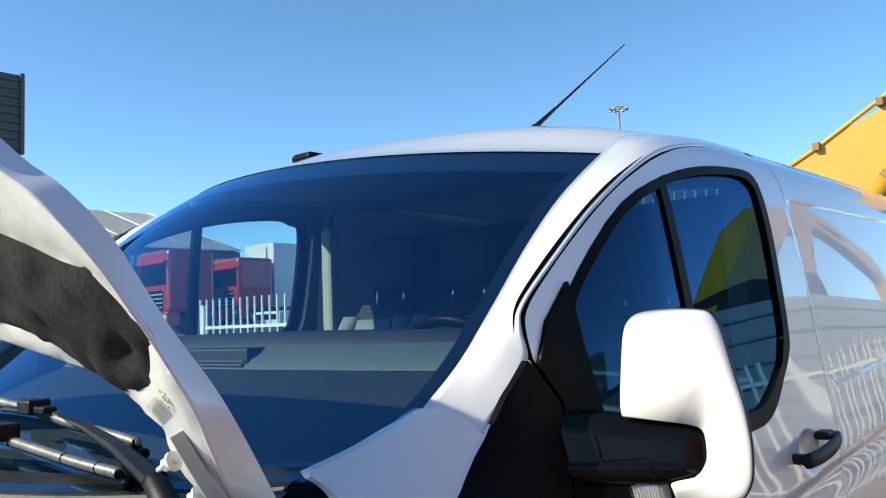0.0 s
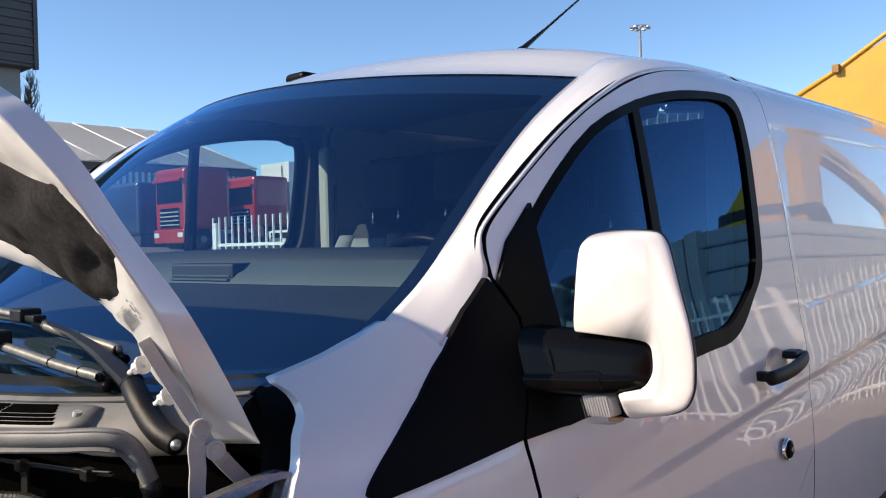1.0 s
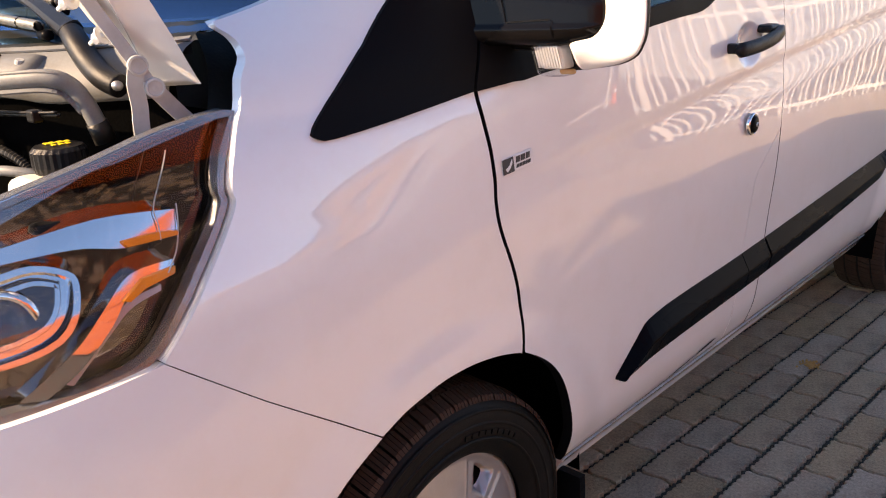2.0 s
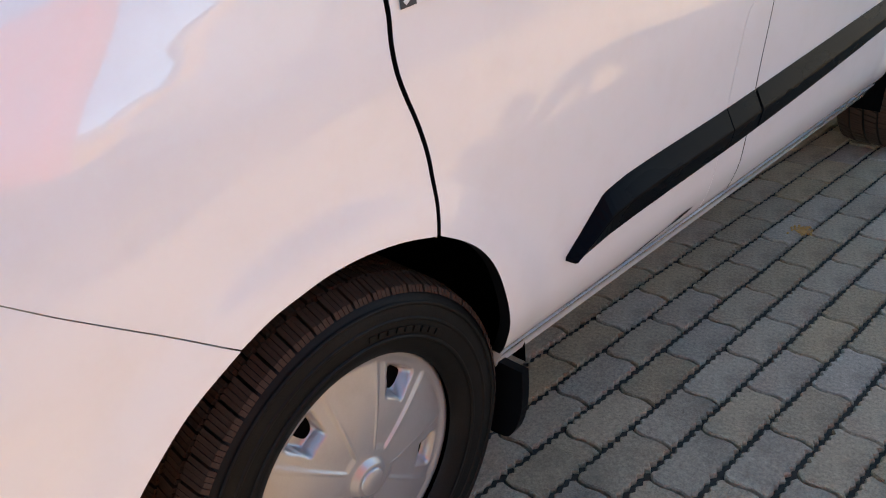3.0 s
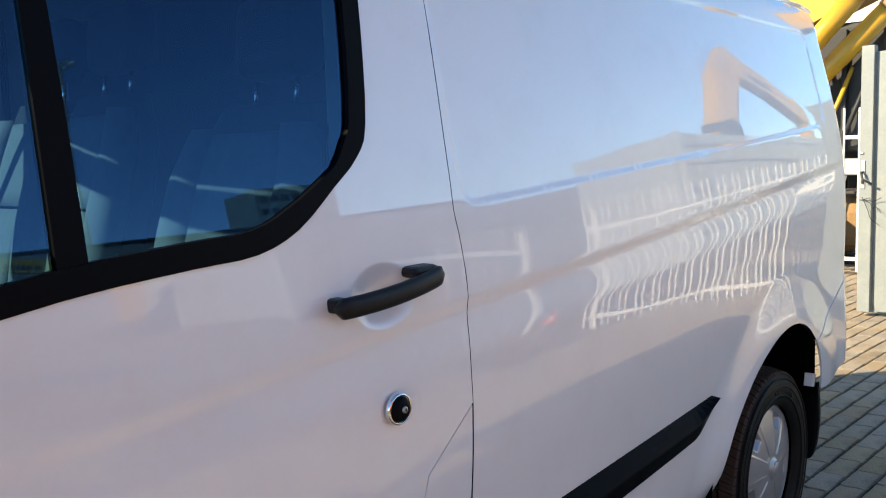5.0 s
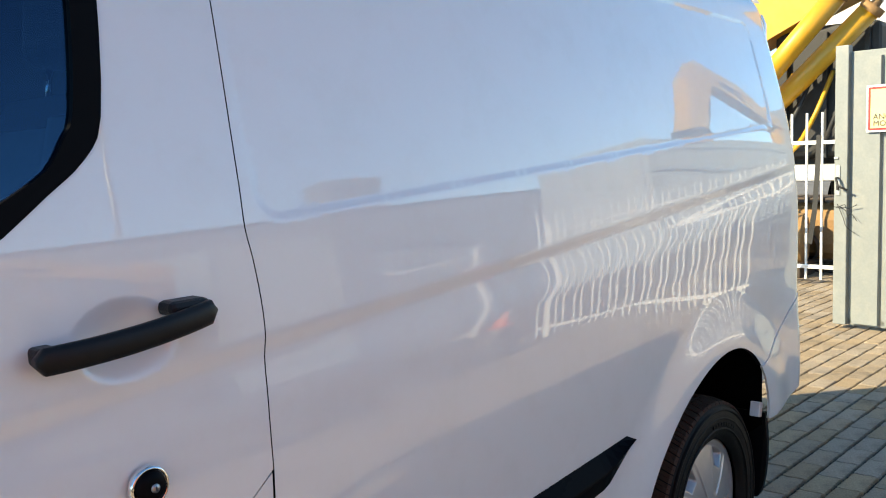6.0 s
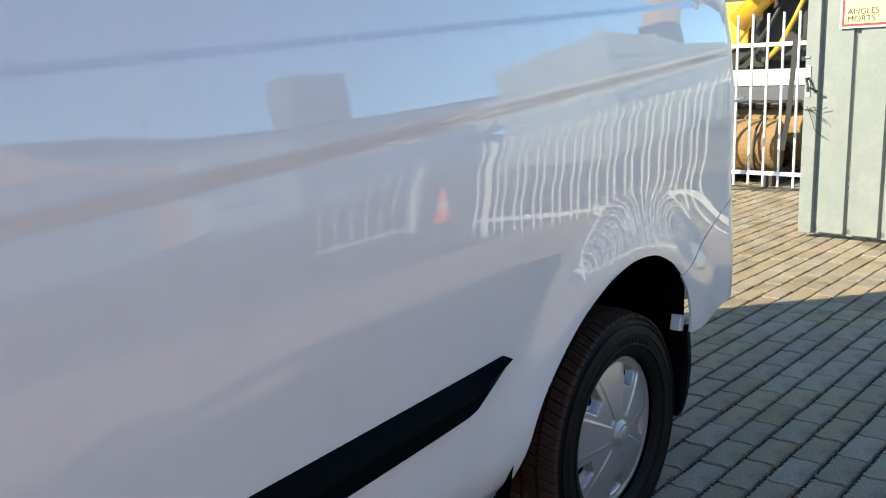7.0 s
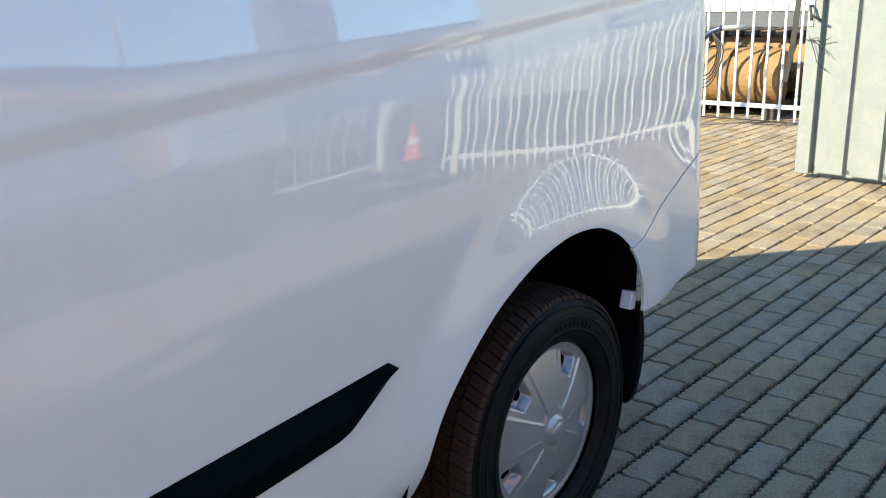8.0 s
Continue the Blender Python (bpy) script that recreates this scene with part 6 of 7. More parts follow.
def seat(y, w, up=0.07, name="front_seat", label="dark cloth front seat with pale grey bolsters and headrest"):
    s = thing(name, label, "seat", "van seats")
    bm = bmesh.new()
    rows = []
    for t in np.linspace(0, 1, 14):
        z = 0.98 + 0.575 * t
        x = 1.06 + 0.16 * t
        ww = w * (0.92 + 0.12 * math.sin(math.pi * min(1, t * 1.1))) * (1 - 0.35 * max(0, t - 0.8) / 0.2)
        ring = rounded_rect(0, 0, 0.13 - 0.03 * t, ww, 0.05)
        rows.append([(x + a - 0.02 * math.cos(math.pi * b / ww), y + b, z) for a, b in ring])
    vs = loft(bm, rows, closed=True)
    bm.faces.new(vs[0])
    bm.faces.new(vs[-1][::-1])
    bmesh.ops.recalc_face_normals(bm, faces=bm.faces)
    part("backrest", bm, CLOTH, s, smooth=True)
    for sgn in (-1, 1):
        bm = bmesh.new()
        rows = []
        for t in np.linspace(0.05, 0.93, 10):
            z = 0.98 + 0.575 * t
            x = 1.06 + 0.16 * t - 0.055
            yy = y + sgn * w * 0.40 * (1 - 0.25 * max(0, t - 0.75) / 0.25)
            rr = 0.028 + 0.02 * math.sin(math.pi * t)
            rows.append([(x + rr * math.cos(a), yy + rr * 1.3 * math.sin(a), z) for a in [k * math.tau / 10 for k in range(10)]])
        vs = loft(bm, rows, closed=True)
        bm.faces.new(vs[0])
        bm.faces.new(vs[-1][::-1])
        bmesh.ops.recalc_face_normals(bm, faces=bm.faces)
        part("bolster", bm, CLOTH_GREY_LIT, s, "pale grey side bolster", smooth=True)
    # paler centre sheets: sunlight on the backrest front, put in as colour
    for z0, z1 in ((0.0, 0.48), (0.495, 0.90)):
        bm = bmesh.new()
        rows = []
        for t in np.linspace(z0, z1, 6):
            half = w * 0.30 * (1 - 0.2 * max(0, t - 0.7) / 0.3)
            rows.append([(1.06 + 0.16 * t - 0.078 + 0.03 * t - 0.006 * math.cos(math.pi * d), y + half * d * 2, 0.98 + 0.575 * t) for d in np.linspace(-0.5, 0.5, 7)])
        loft(bm, rows)
        bmesh.ops.recalc_face_normals(bm, faces=bm.faces)
        bmesh.ops.solidify(bm, geom=list(bm.faces), thickness=0.012)
        part("sunlit_centre", bm, CLOTH_GREY_LIT, s, "seat centre coloured paler for the sun on its front", smooth=True)
    bm = bmesh.new()
    box(bm, (0.58, y - w / 2, 0.86), (1.14, y + w / 2, 1.03), 0.05, seg=3)
    part("cushion", bm, CLOTH, s)
    bm = bmesh.new()
    box(bm, (-0.045, -0.125, 0.0), (0.045, 0.125, 0.185), 0.04, pose(1.235, y, 1.615, 0, 6, 0), 4)
    part("headrest", bm, CLOTH, s, smooth=True)
    for d in (-0.07, 0.07):
        tubed("headrest_rod", [(1.222, y + d, 1.54), (1.232, y + d, 1.63)], 0.006, CHROME, s, 8)
    bm = bmesh.new()
    box(bm, (0.62, y - w / 2 + 0.04, 0.52), (1.1, y + w / 2 - 0.04, 0.87), 0.02)
    part("seat_base", bm, CABIN_DARK, s)
    s.matrix_basis = pose(0, 0, up)
    return s


seat(0.495, 0.48, 0.0)
seat(1.17, 0.44)
seat(1.55, 0.40)
for y in (0.17, 1.79):
    belt = thing("seat_belt", "grey seat belt hanging at the pillar", "seat belt", "seat belts")
    strap("webbing", [(1.16, y + (0.03 if y < 1 else -0.03), 1.78), (1.12, y + (0.05 if y < 1 else -0.05), 1.4), (1.06, y + (0.06 if y < 1 else -0.06), 1.05)], 0.046, (-0.6, 0.8, 0), 0.001, CABIN_DARK, belt)
boxed("cab_bulkhead", (1.40, 0.15, 0.5), (1.42, 1.82, 1.90), CABIN_DARK, van)
boxed("cab_floor", (0.46, 0.15, 0.55), (1.4, 1.81, 0.6), CABIN_DARK, van)
for far in (False, True):
    y0, y1 = (1.75, 1.83) if far else (0.13, 0.21)
    bm = bmesh.new()
    box(bm, (1.11, y0 + (0.0 if far else 0.02), 1.1), (1.165, y1 - (0.02 if far else 0), 1.93), 0.015)
    part("b_pillar_trim", bm, PILLAR, van, "" if not far else "pale grey pillar trim")
    inner2 = lambda x, z: S(x, z) + 0.055
    hole = shrunk(WINDOW, -0.012)
    panel("door_inner_frame", [(0.09, 1.20), (1.14, 1.27), (1.14, 1.93), (0.62, 1.91), (0.3, 1.78), (0.12, 1.62), (0.07, 1.45)] if far else [(0.11, 1.22), (1.10, 1.30), (1.10, 1.90), (0.62, 1.855), (0.34, 1.735), (0.19, 1.60), (0.12, 1.45)], CABIN_DARK, door_far if far else door_near, holes=[shifted(WINDOW, 0.035) if far else WINDOW], fn=inner2, lip=-0.04, far=far, step=0.05)
bm = bmesh.new()
rows = [[(float(x), 2 * YC * u * 0.76 + 0.235, 1.915 + FAR_RISE * u + 0.06 * 4 * u * (1 - u) - 0.05 * float(1 - sstep(0.3, 0.8, x))) for u in np.linspace(0, 1, 20)] for x in np.linspace(0.58, 1.39, 12)]
loft(bm, rows)
part("headliner", bm, HEADLINER, van, smooth=True)


# ---- the yard ----
def rise(x, y):
    """The yard is level round the van and climbs gently beyond its far side."""
    return 0.057 * min(max(0.0, y - 4.5), 55.0) - 0.014


xs = [-500, -200, -80, -30, -12, -6, -3, 0, 3, 6, 9, 12, 18, 30, 60, 120, 250, 500]
ys = [-500, -200, -80, -30, -12, -6, -3, 0, 2, 4.5, 7, 10, 16, 24, 34, 46, 59.5, 80, 150, 300, 600]
bm = bmesh.new()
loft(bm, [[(x, y, rise(x, y)) for x in xs] for y in ys])
bmesh.ops.recalc_face_normals(bm, faces=bm.faces)
if sum(f.normal.z for f in bm.faces) < 0:
    bmesh.ops.reverse_faces(bm, faces=bm.faces)
for f in bm.faces:
    c = f.calc_center_median()
    f.material_index = 1 if -12 < c.x < 18 and -6 < c.y < 7 else 0
ground = tagged(part("ground", bm, [YARD, SAND]), "block-paved yard with sandy joints", "ground", kind="structure")

# ---- fences and gate ----
def palisade(name, x0, y0, x1, y1, z0, height, gap, label, rails=(0.16, 0.83), post_every=14, wide=0.022, overhang=0.06, twin=0.0):
    """White bar fence: square uprights through two rails, singly or in twins, and thicker posts."""
    f = thing(name, label, "fence", kind="")
    a, b = Vector((x0, y0, 0)), Vector((x1, y1, 0))
    d = (b - a).normalized()
    side = Vector((-d.y, d.x, 0))
    n = int((b - a).length / gap)
    rot = Matrix((d, side, Vector((0, 0, 1)))).transposed().to_4x4()
    for r in rails:
        boxed("rail", (0, -0.012, height * r - 0.02), ((b - a).length, 0.012, height * r + 0.02), FENCE_WHITE, f, 0.003, m=Matrix.Translation((x0, y0, z0)) @ rot)
    bm = bmesh.new()
    box(bm, (-wide / 2, -wide / 2, overhang), (wide / 2, wide / 2, height), 0.003, seg=1)
    bar = part("upright", bm, FENCE_WHITE, f)
    me = bar.data
    bar.matrix_basis = Matrix.Translation((x0, y0, z0)) @ rot
    for k in range(1, n + 1):
        o = new("upright", me)
        o.parent = f
        o.matrix_basis = Matrix.Translation(a + d * gap * k + Vector((0, 0, z0))) @ rot
    for k in range(n + 1) if twin else ():
        o = new("upright", me)
        o.parent = f
        o.matrix_basis = Matrix.Translation(a + d * (gap * k + twin) + Vector((0, 0, z0))) @ rot
    for k in range(0, n + 1, post_every):
        boxed("post", (-0.03, -0.03, 0), (0.03, 0.03, height * 0.96), FENCE_WHITE, f, 0.004, m=Matrix.Translation(a + d * gap * (k + 0.5) + Vector((0, 0, z0))) @ rot)
    return f


palisade("bar_fence", 9.72, 1.2, 9.87, 6.0, -0.01, 1.80, 0.155, "white steel bar fence behind the gate", rails=(0.11, 0.83))
palisade("bar_fence", 6.42, -3.30, 9.05, -1.12, -0.01, 1.68, 0.195, "white steel bar gate leaf standing open in the yard", rails=(0.075, 0.88), overhang=0.02, post_every=99, twin=0.075)
palisade("bar_fence", 6.75, -4.35, 5.35, -4.35, -0.01, 1.65, 0.195, "white steel bar fence across the yard", rails=(0.075, 0.88), overhang=0.02, post_every=11, wide=0.011)
palisade("bar_fence", 5.2, 8.95, 5.2, 6.55, rise(0, 7.5), 1.80, 0.145, "white steel bar fence on the far side of the van", rails=(0.11, 0.80))

gate = thing("sheet_gate", "white profiled sheet-metal gate leaf standing open", "gate")
GM = Matrix.Translation((7.588, 1.054, 0)) @ Matrix.Rotation(radians(-90 - 5), 4, "Z") @ Matrix.Diagonal((1, -1, 1, 1))
for k in range(8):
    u0 = 0.10 + k * 0.24
    bm = bmesh.new()
    prof = [(u0, 0.0), (u0 + 0.032, 0.0), (u0 + 0.040, 0.032), (u0 + 0.228, 0.032), (u0 + 0.238, 0.0)]
    loft(bm, [[GM @ Vector((u, v, z)) for u, v in prof] for z in (0.05, 2.1)])
    loft(bm, [[GM @ Vector((u, v - 0.004, z)) for u, v in prof] for z in (0.05, 2.1)])
    bmesh.ops.recalc_face_normals(bm, faces=bm.faces)
    part("sheet", bm, GATE_WHITE_DIMMED, gate)
bm = bmesh.new()
box(bm, (0, -0.03, 0.035), (0.10, 0.045, 2.2), 0.006, GM)
part("frame_post", bm, GATE_WHITE_DIMMED, gate)
for z in (0.06, 2.12):
    boxed("frame_rail", (0.10, -0.028, z - 0.03), (2.05, 0.0, z + 0.03), GATE_WHITE_DIMMED, gate, 0.005, m=GM)
boxed("lock_plate", (0.012, 0.045, 1.055), (0.048, 0.052, 1.285), GALV, gate, 0.003, m=GM)
tubed("lever", [GM @ Vector(p) for p in ((0.032, 0.05, 1.19), (0.032, 0.09, 1.19), (0.05, 0.10, 1.13), (0.12, 0.10, 1.095))], 0.009, MACHINE_DARK, gate)
boxed("cylinder", (0.022, 0.05, 1.095), (0.040, 0.062, 1.135), MACHINE_DARK, gate, 0.003, m=GM)
boxed("latch_bolt", (0.0, 0.045, 1.335), (0.035, 0.055, 1.35), GALV, gate, 0.004, m=GM)
random.seed(4)
for k in range(3):
    p = [GM @ Vector((0.02 + 0.03 * i + random.uniform(-0.02, 0.02), 0.055 + random.uniform(0, 0.03), 0.97 - 0.02 * i * (k % 3) + random.uniform(-0.025, 0.025))) for i in range(6)]
    tubed("binding_wire", [tuple(q) for q in curve([tuple(v) for v in p], 4)], 0.0026, MACHINE_DARK, gate, 5)
warning = thing("warning_sign", "square blind-spot warning sign with a red border, fixed to the gate", "sign")
boxed("plate", (0.235, 0.05, 1.53), (0.575, 0.054, 1.88), STICKER, warning, 0.002, m=GM)
boxed("field", (0.26, 0.054, 1.555), (0.55, 0.0555, 1.855), SIGN_CREAM, warning, m=GM)
for lo, hi in (((0.25, 0.054, 1.545), (0.56, 0.0575, 1.560)), ((0.25, 0.054, 1.85), (0.56, 0.0575, 1.865)), ((0.25, 0.054, 1.56), (0.265, 0.0575, 1.85)), ((0.545, 0.054, 1.56), (0.56, 0.0575, 1.85))):
    boxed("border", lo, hi, SIGN_RED, warning, m=GM)
for word, z in (("ANGLES", 1.625), ("MORTS", 1.575)):
    cu = bpy.data.curves.new("word", "FONT")
    cu.body, cu.size, cu.extrude, cu.align_x = word, 0.058, 0.0008, "LEFT"
    cu.materials.append(INK)
    w = new("lettering", cu)
    w.parent = warning
    w.matrix_basis = GM @ Matrix.Diagonal((1, -1, 1, 1)) @ pose(0.285, -0.0575, z, 90, 0, 0)

# ---- striped container, machines and trucks round the yard ----
def container(x0, x1, y0, y1, z1, material, label, ridge=0.26, name="storage_container", z0=0.1):
    c = thing(name, label, "container")
    boxed("body", (x0, y0, z0), (x1, y1, z1), material, c, 0.02)
    z = z0 + 0.12
    while z < z1 - 0.1:
        for side in (y1, y0):
            boxed("rib", (x0 + 0.05, side - 0.025, z), (x1 - 0.05, side + 0.025, z + 0.05), GALV if material is CONTAINER else material, c, 0.008)
        z += ridge
    for xx in (x0, x1):
        for yy in (y0, y1):
            boxed("corner_post", (xx - 0.08, yy - 0.08, z0 - 0.1), (xx + 0.08, yy + 0.08, z1 + 0.03), material, c, 0.01)
    return c


container(12.8, 32.0, -7.6, -5.2, 3.05, CONTAINER, "long pale grey horizontally ribbed container", 0.42)


# ---- excavator behind the fence: boom, cylinders, cab, tracks ----
digger = thing("excavator", "yellow excavator with raised boom behind the fence", "excavator")


def slab_boom(pts, half, width, material, name, parent):
    """A box-section arm through points in a plane x = const, tapering by half heights."""
    bm = bmesh.new()
    rows = []
    p = [Vector(q) for q in pts]
    for i, q in enumerate(p):
        d = (p[min(i + 1, len(p) - 1)] - p[max(i - 1, 0)]).normalized()
        n = d.cross(Vector((1, 0, 0))).normalized()
        h = half[i]
        rows.append([q + n * h + Vector((width / 2, 0, 0)), q + n * h - Vector((width / 2, 0, 0)), q - n * h - Vector((width / 2, 0, 0)), q - n * h + Vector((width / 2, 0, 0))])
    vs = loft(bm, rows, closed=True)
    bm.faces.new(vs[0])
    bm.faces.new(vs[-1][::-1])
    bmesh.ops.recalc_face_normals(bm, faces=bm.faces)
    return part(name, bm, material, parent)


slab_boom([(12.3, 5.4, 2.2), (12.3, 4.2, 2.9), (12.3, 3.0, 3.52), (12.3, 1.6, 4.1), (12.3, 0.2, 4.4), (12.3, -1.6, 4.2)], [0.35, 0.45, 0.5, 0.52, 0.42, 0.3], 0.6, YELLOW, "boom", digger)
tubed("boom_pipe", [(12.0, 4.2, 3.42), (12.0, 3.24, 3.92), (12.0, 2.17, 4.58), (12.0, 0.6, 5.0)], 0.035, YELLOW, digger)
tubed("boom_pipe", [(12.12, 4.2, 3.45), (12.12, 3.24, 3.97), (12.12, 2.17, 4.63), (12.12, 0.6, 5.05)], 0.03, RUST, digger)
for k in range(4):
    boxed("pipe_clamp", (11.9, 3.2 - 0.9 * k, 3.86 + 0.5 * k), (12.2, 3.3 - 0.9 * k, 3.98 + 0.5 * k), RUST, digger, 0.01)
tubed("lift_cylinder", [(11.6, 3.2, 2.2), (11.6, 2.80, 2.65), (11.6, 2.195, 3.307)], 0.13, YELLOW, digger, 16)
tubed("cylinder_rod", [(11.6, 2.195, 3.307), (11.6, 1.5, 4.1)], 0.06, CHROME, digger, 12)
tubed("lift_cylinder", [(11.9, 3.3, 1.8), (11.9, 2.74, 2.313), (11.9, 1.90, 3.109)], 0.13, YELLOW, digger, 16)
tubed("cylinder_rod", [(11.9, 1.9, 3.109), (11.9, 1.3, 3.9)], 0.06, CHROME, digger, 12)
for y, z, x in ((2.195, 3.307, 11.6), (1.9, 3.109, 11.9)):
    tubed("gland_nut", [(x, y + 0.05, z - 0.055), (x, y - 0.01, z + 0.012)], 0.15, RUST, digger, 12)
boxed("cab", (12.2, 1.9, 1.3), (13.6, 3.2, 3.0), MACHINE_DARK, digger, 0.08)
for k in range(3):
    boxed("cab_post", (12.12, 2.0 + 0.5 * k, 1.3), (12.2, 2.06 + 0.5 * k, 2.9), MACHINE_DARK, digger, 0.01)
boxed("upper_body", (12.4, 2.6, 1.0), (15.5, 5.5, 2.2), MACHINE_DARK, digger, 0.1)
boxed("side_cover", (12.3, 3.3, 1.5), (12.42, 4.6, 2.1), YELLOW, digger, 0.03)
for k in range(4):
    tubed("hose", [tuple(p) for p in curve([(12.2, 2.2 + 0.25 * k, 2.4), (11.9, 2.3 + 0.25 * k, 1.9), (12.0, 2.5 + 0.3 * k, 1.5), (12.3, 2.8 + 0.3 * k, 1.3)], 5)], 0.03, YELLOW if k % 2 else MACHINE_DARK, digger, 8)
for x0 in (10.75,):
    tk = part("track_frame", (lambda b: (box(b, (x0, 1.0, 0.12), (x0 + 0.6, 5.2, 0.8), 0.2, seg=3), b)[1])(bmesh.new()), RUST, digger)
    for k in range(24):
        y = 1.1 + 0.17 * k
        boxed("track_shoe", (x0 - 0.05, y, 0.80), (x0 + 0.65, y + 0.13, 0.86), TRACK_STEEL, tk, 0.01)
        boxed("track_shoe", (x0 - 0.05, y, 0.0), (x0 + 0.65, y + 0.13, 0.07), TRACK_STEEL, tk, 0.01)
    for k in range(5):
        bm = bmesh.new()
        lathe(bm, [(0.001, -0.1), (0.16, -0.1), (0.17, 0.0), (0.16, 0.1)], 20)
        bmesh.ops.transform(bm, verts=bm.verts, matrix=pose(x0 - 0.02, 1.5 + 0.8 * k, 0.28, 0, 0, 90))
        part("track_roller", bm, TRACK_STEEL, tk)
drum = thing("steel_drum_roller", "rusty ochre steel roller drum lying by the fence", "roller drum")
bm = bmesh.new()
lathe(bm, [(0.001, -0.48), (0.26, -0.48), (0.30, -0.45), (0.30, 0.45), (0.26, 0.48), (0.001, 0.48)], 32)
bmesh.ops.recalc_face_normals(bm, faces=bm.faces)
bmesh.ops.transform(bm, verts=bm.verts, matrix=pose(10.35, 2.66, 0.40, 0, 0, 10))
part("drum", bm, RUST, drum)
for y in (2.35, 2.66, 2.95):
    tubed("band", [(10.35 + 0.31 * math.cos(a), y, 0.40 + 0.31 * math.sin(a)) for a in np.linspace(0, math.tau, 25)], 0.014, TRACK_STEEL, drum, 6)
for y in (2.2, 3.1):
    boxed("cradle", (10.1, y - 0.05, -0.01), (10.6, y + 0.05, 0.16), TRACK_STEEL, drum, 0.01)
hauler = thing("white_lorry", "white lorry parked behind the excavator", "lorry")
boxed("lorry_cab", (14.2, 1.2, 1.3), (15.8, 3.2, 3.6), TRUCK_WHITE, hauler, 0.12)
boxed("lorry_window", (14.17, 1.4, 2.3), (14.22, 3.0, 3.0), GLOSS_BLACK, hauler, 0.02)
boxed("lorry_bumper", (13.9, 1.2, 1.0), (14.25, 3.2, 1.32), TRUCK_WHITE, hauler, 0.05)
boxed("lorry_bonnet", (11.4, 2.1, 1.02), (12.15, 3.6, 1.22), TRUCK_WHITE, hauler, 0.04)
for y in (1.35, 3.05):
    bm = bmesh.new()
    lathe(bm, [(0.2, -0.15), (0.5, -0.15), (0.52, 0), (0.5, 0.15)], 28)
    bmesh.ops.transform(bm, verts=bm.verts, matrix=pose(15.0, y, 0.5, 0, 0, 0))
    part("lorry_wheel", bm, RUBBER, hauler)
boxed("chassis", (14.0, 1.5, 0.5), (15.9, 3.0, 1.1), MACHINE_DARK, hauler, 0.03)
# strap hanging on the fence
strap_ob = thing("hanging_strap", "dark webbing strap hung over the fence rail", "strap")
strap("webbing", [(9.57, 1.80, 1.56), (9.56, 1.81, 1.2), (9.55, 1.83, 0.8), (9.56, 1.88, 0.45)], 0.05, (1, 0, 0), 0.003, MACHINE_DARK, strap_ob)
# scooter handle with cables beside the fence
scooter = thing("handlebar", "dark blue handlebar with grey grip and loose cables", "handlebar")
BLUE = mat("dark_blue_paint", (0.02, 0.03, 0.10), 0.35, coat=0.4)
tubed("stem", [tuple(p) for p in curve([(9.25, 2.9, 0.0), (9.2, 2.75, 0.45), (9.2, 2.65, 0.70), (9.2, 2.5, 0.90), (9.2, 2.36, 0.96)], 4)], 0.028, BLUE, scooter, 10)
tubed("grip", [(9.2, 2.38, 0.955), (9.2, 2.13, 0.97)], 0.024, GALV, scooter, 10)
for k in range(4):
    tubed("cable", [tuple(p) for p in curve([(9.18, 2.45, 0.92), (9.15, 2.38 - 0.02 * k, 0.75), (9.16, 2.45, 0.55 - 0.04 * k), (9.2, 2.7, 0.45)], 5)], 0.007, MACHINE_DARK, scooter, 5)


# ---- far side: trucks, tent hall, dark building, mast, trees ----
def truck(x, y, label, cab_mat, trailer=8.0, group="parked trucks"):
    g = rise(x, y)
    t = thing("truck", label, "truck", group)
    bm = bmesh.new()
    box(bm, (x, y, g + 0.9), (x + 2.2, y + 2.5, g + 3.55), 0.18, seg=3)
    c = part("cab", bm, cab_mat, t)
    boxed("windscreen", (x - 0.02, y + 0.2, g + 2.05), (x + 0.1, y + 2.3, g + 2.95), GLOSS_BLACK, c, 0.03)
    boxed("sun_visor", (x - 0.2, y + 0.15, g + 2.95), (x + 0.1, y + 2.35, g + 3.1), cab_mat, c, 0.03)
    boxed("grille", (x - 0.03, y + 0.45, g + 1.0), (x + 0.1, y + 2.05, g + 1.85), GLOSS_BLACK, c, 0.03)
    for k in range(4):
        boxed("grille_bar", (x - 0.06, y + 0.5, g + 1.1 + 0.18 * k), (x, y + 2.0, g + 1.16 + 0.18 * k), GALV, c, 0.01)
    boxed("bumper", (x - 0.1, y + 0.02, g + 0.35), (x + 0.5, y + 2.48, g + 0.95), cab_mat, t, 0.06)
    for s in (0.1, 2.0):
        boxed("lamp", (x - 0.12, y + s, g + 0.6), (x, y + s + 0.4, g + 0.8), STICKER, t, 0.02)
    if trailer:
        boxed("trailer", (x + 2.6, y, g + 1.0), (x + 2.6 + trailer, y + 2.5, g + 3.5), cab_mat, t, 0.05)
    for xx in (x + 0.9, x + 4.2, x + 6.5)[:3 if trailer > 6 else 2 if trailer else 1]:
        for yy in (y + 0.25, y + 2.25):
            bm = bmesh.new()
            lathe(bm, [(0.15, -0.15), (0.48, -0.15), (0.5, 0), (0.48, 0.15)], 20)
            bmesh.ops.transform(bm, verts=bm.verts, matrix=pose(xx, yy, g + 0.5))
            part("wheel", bm, RUBBER, t)
    return t


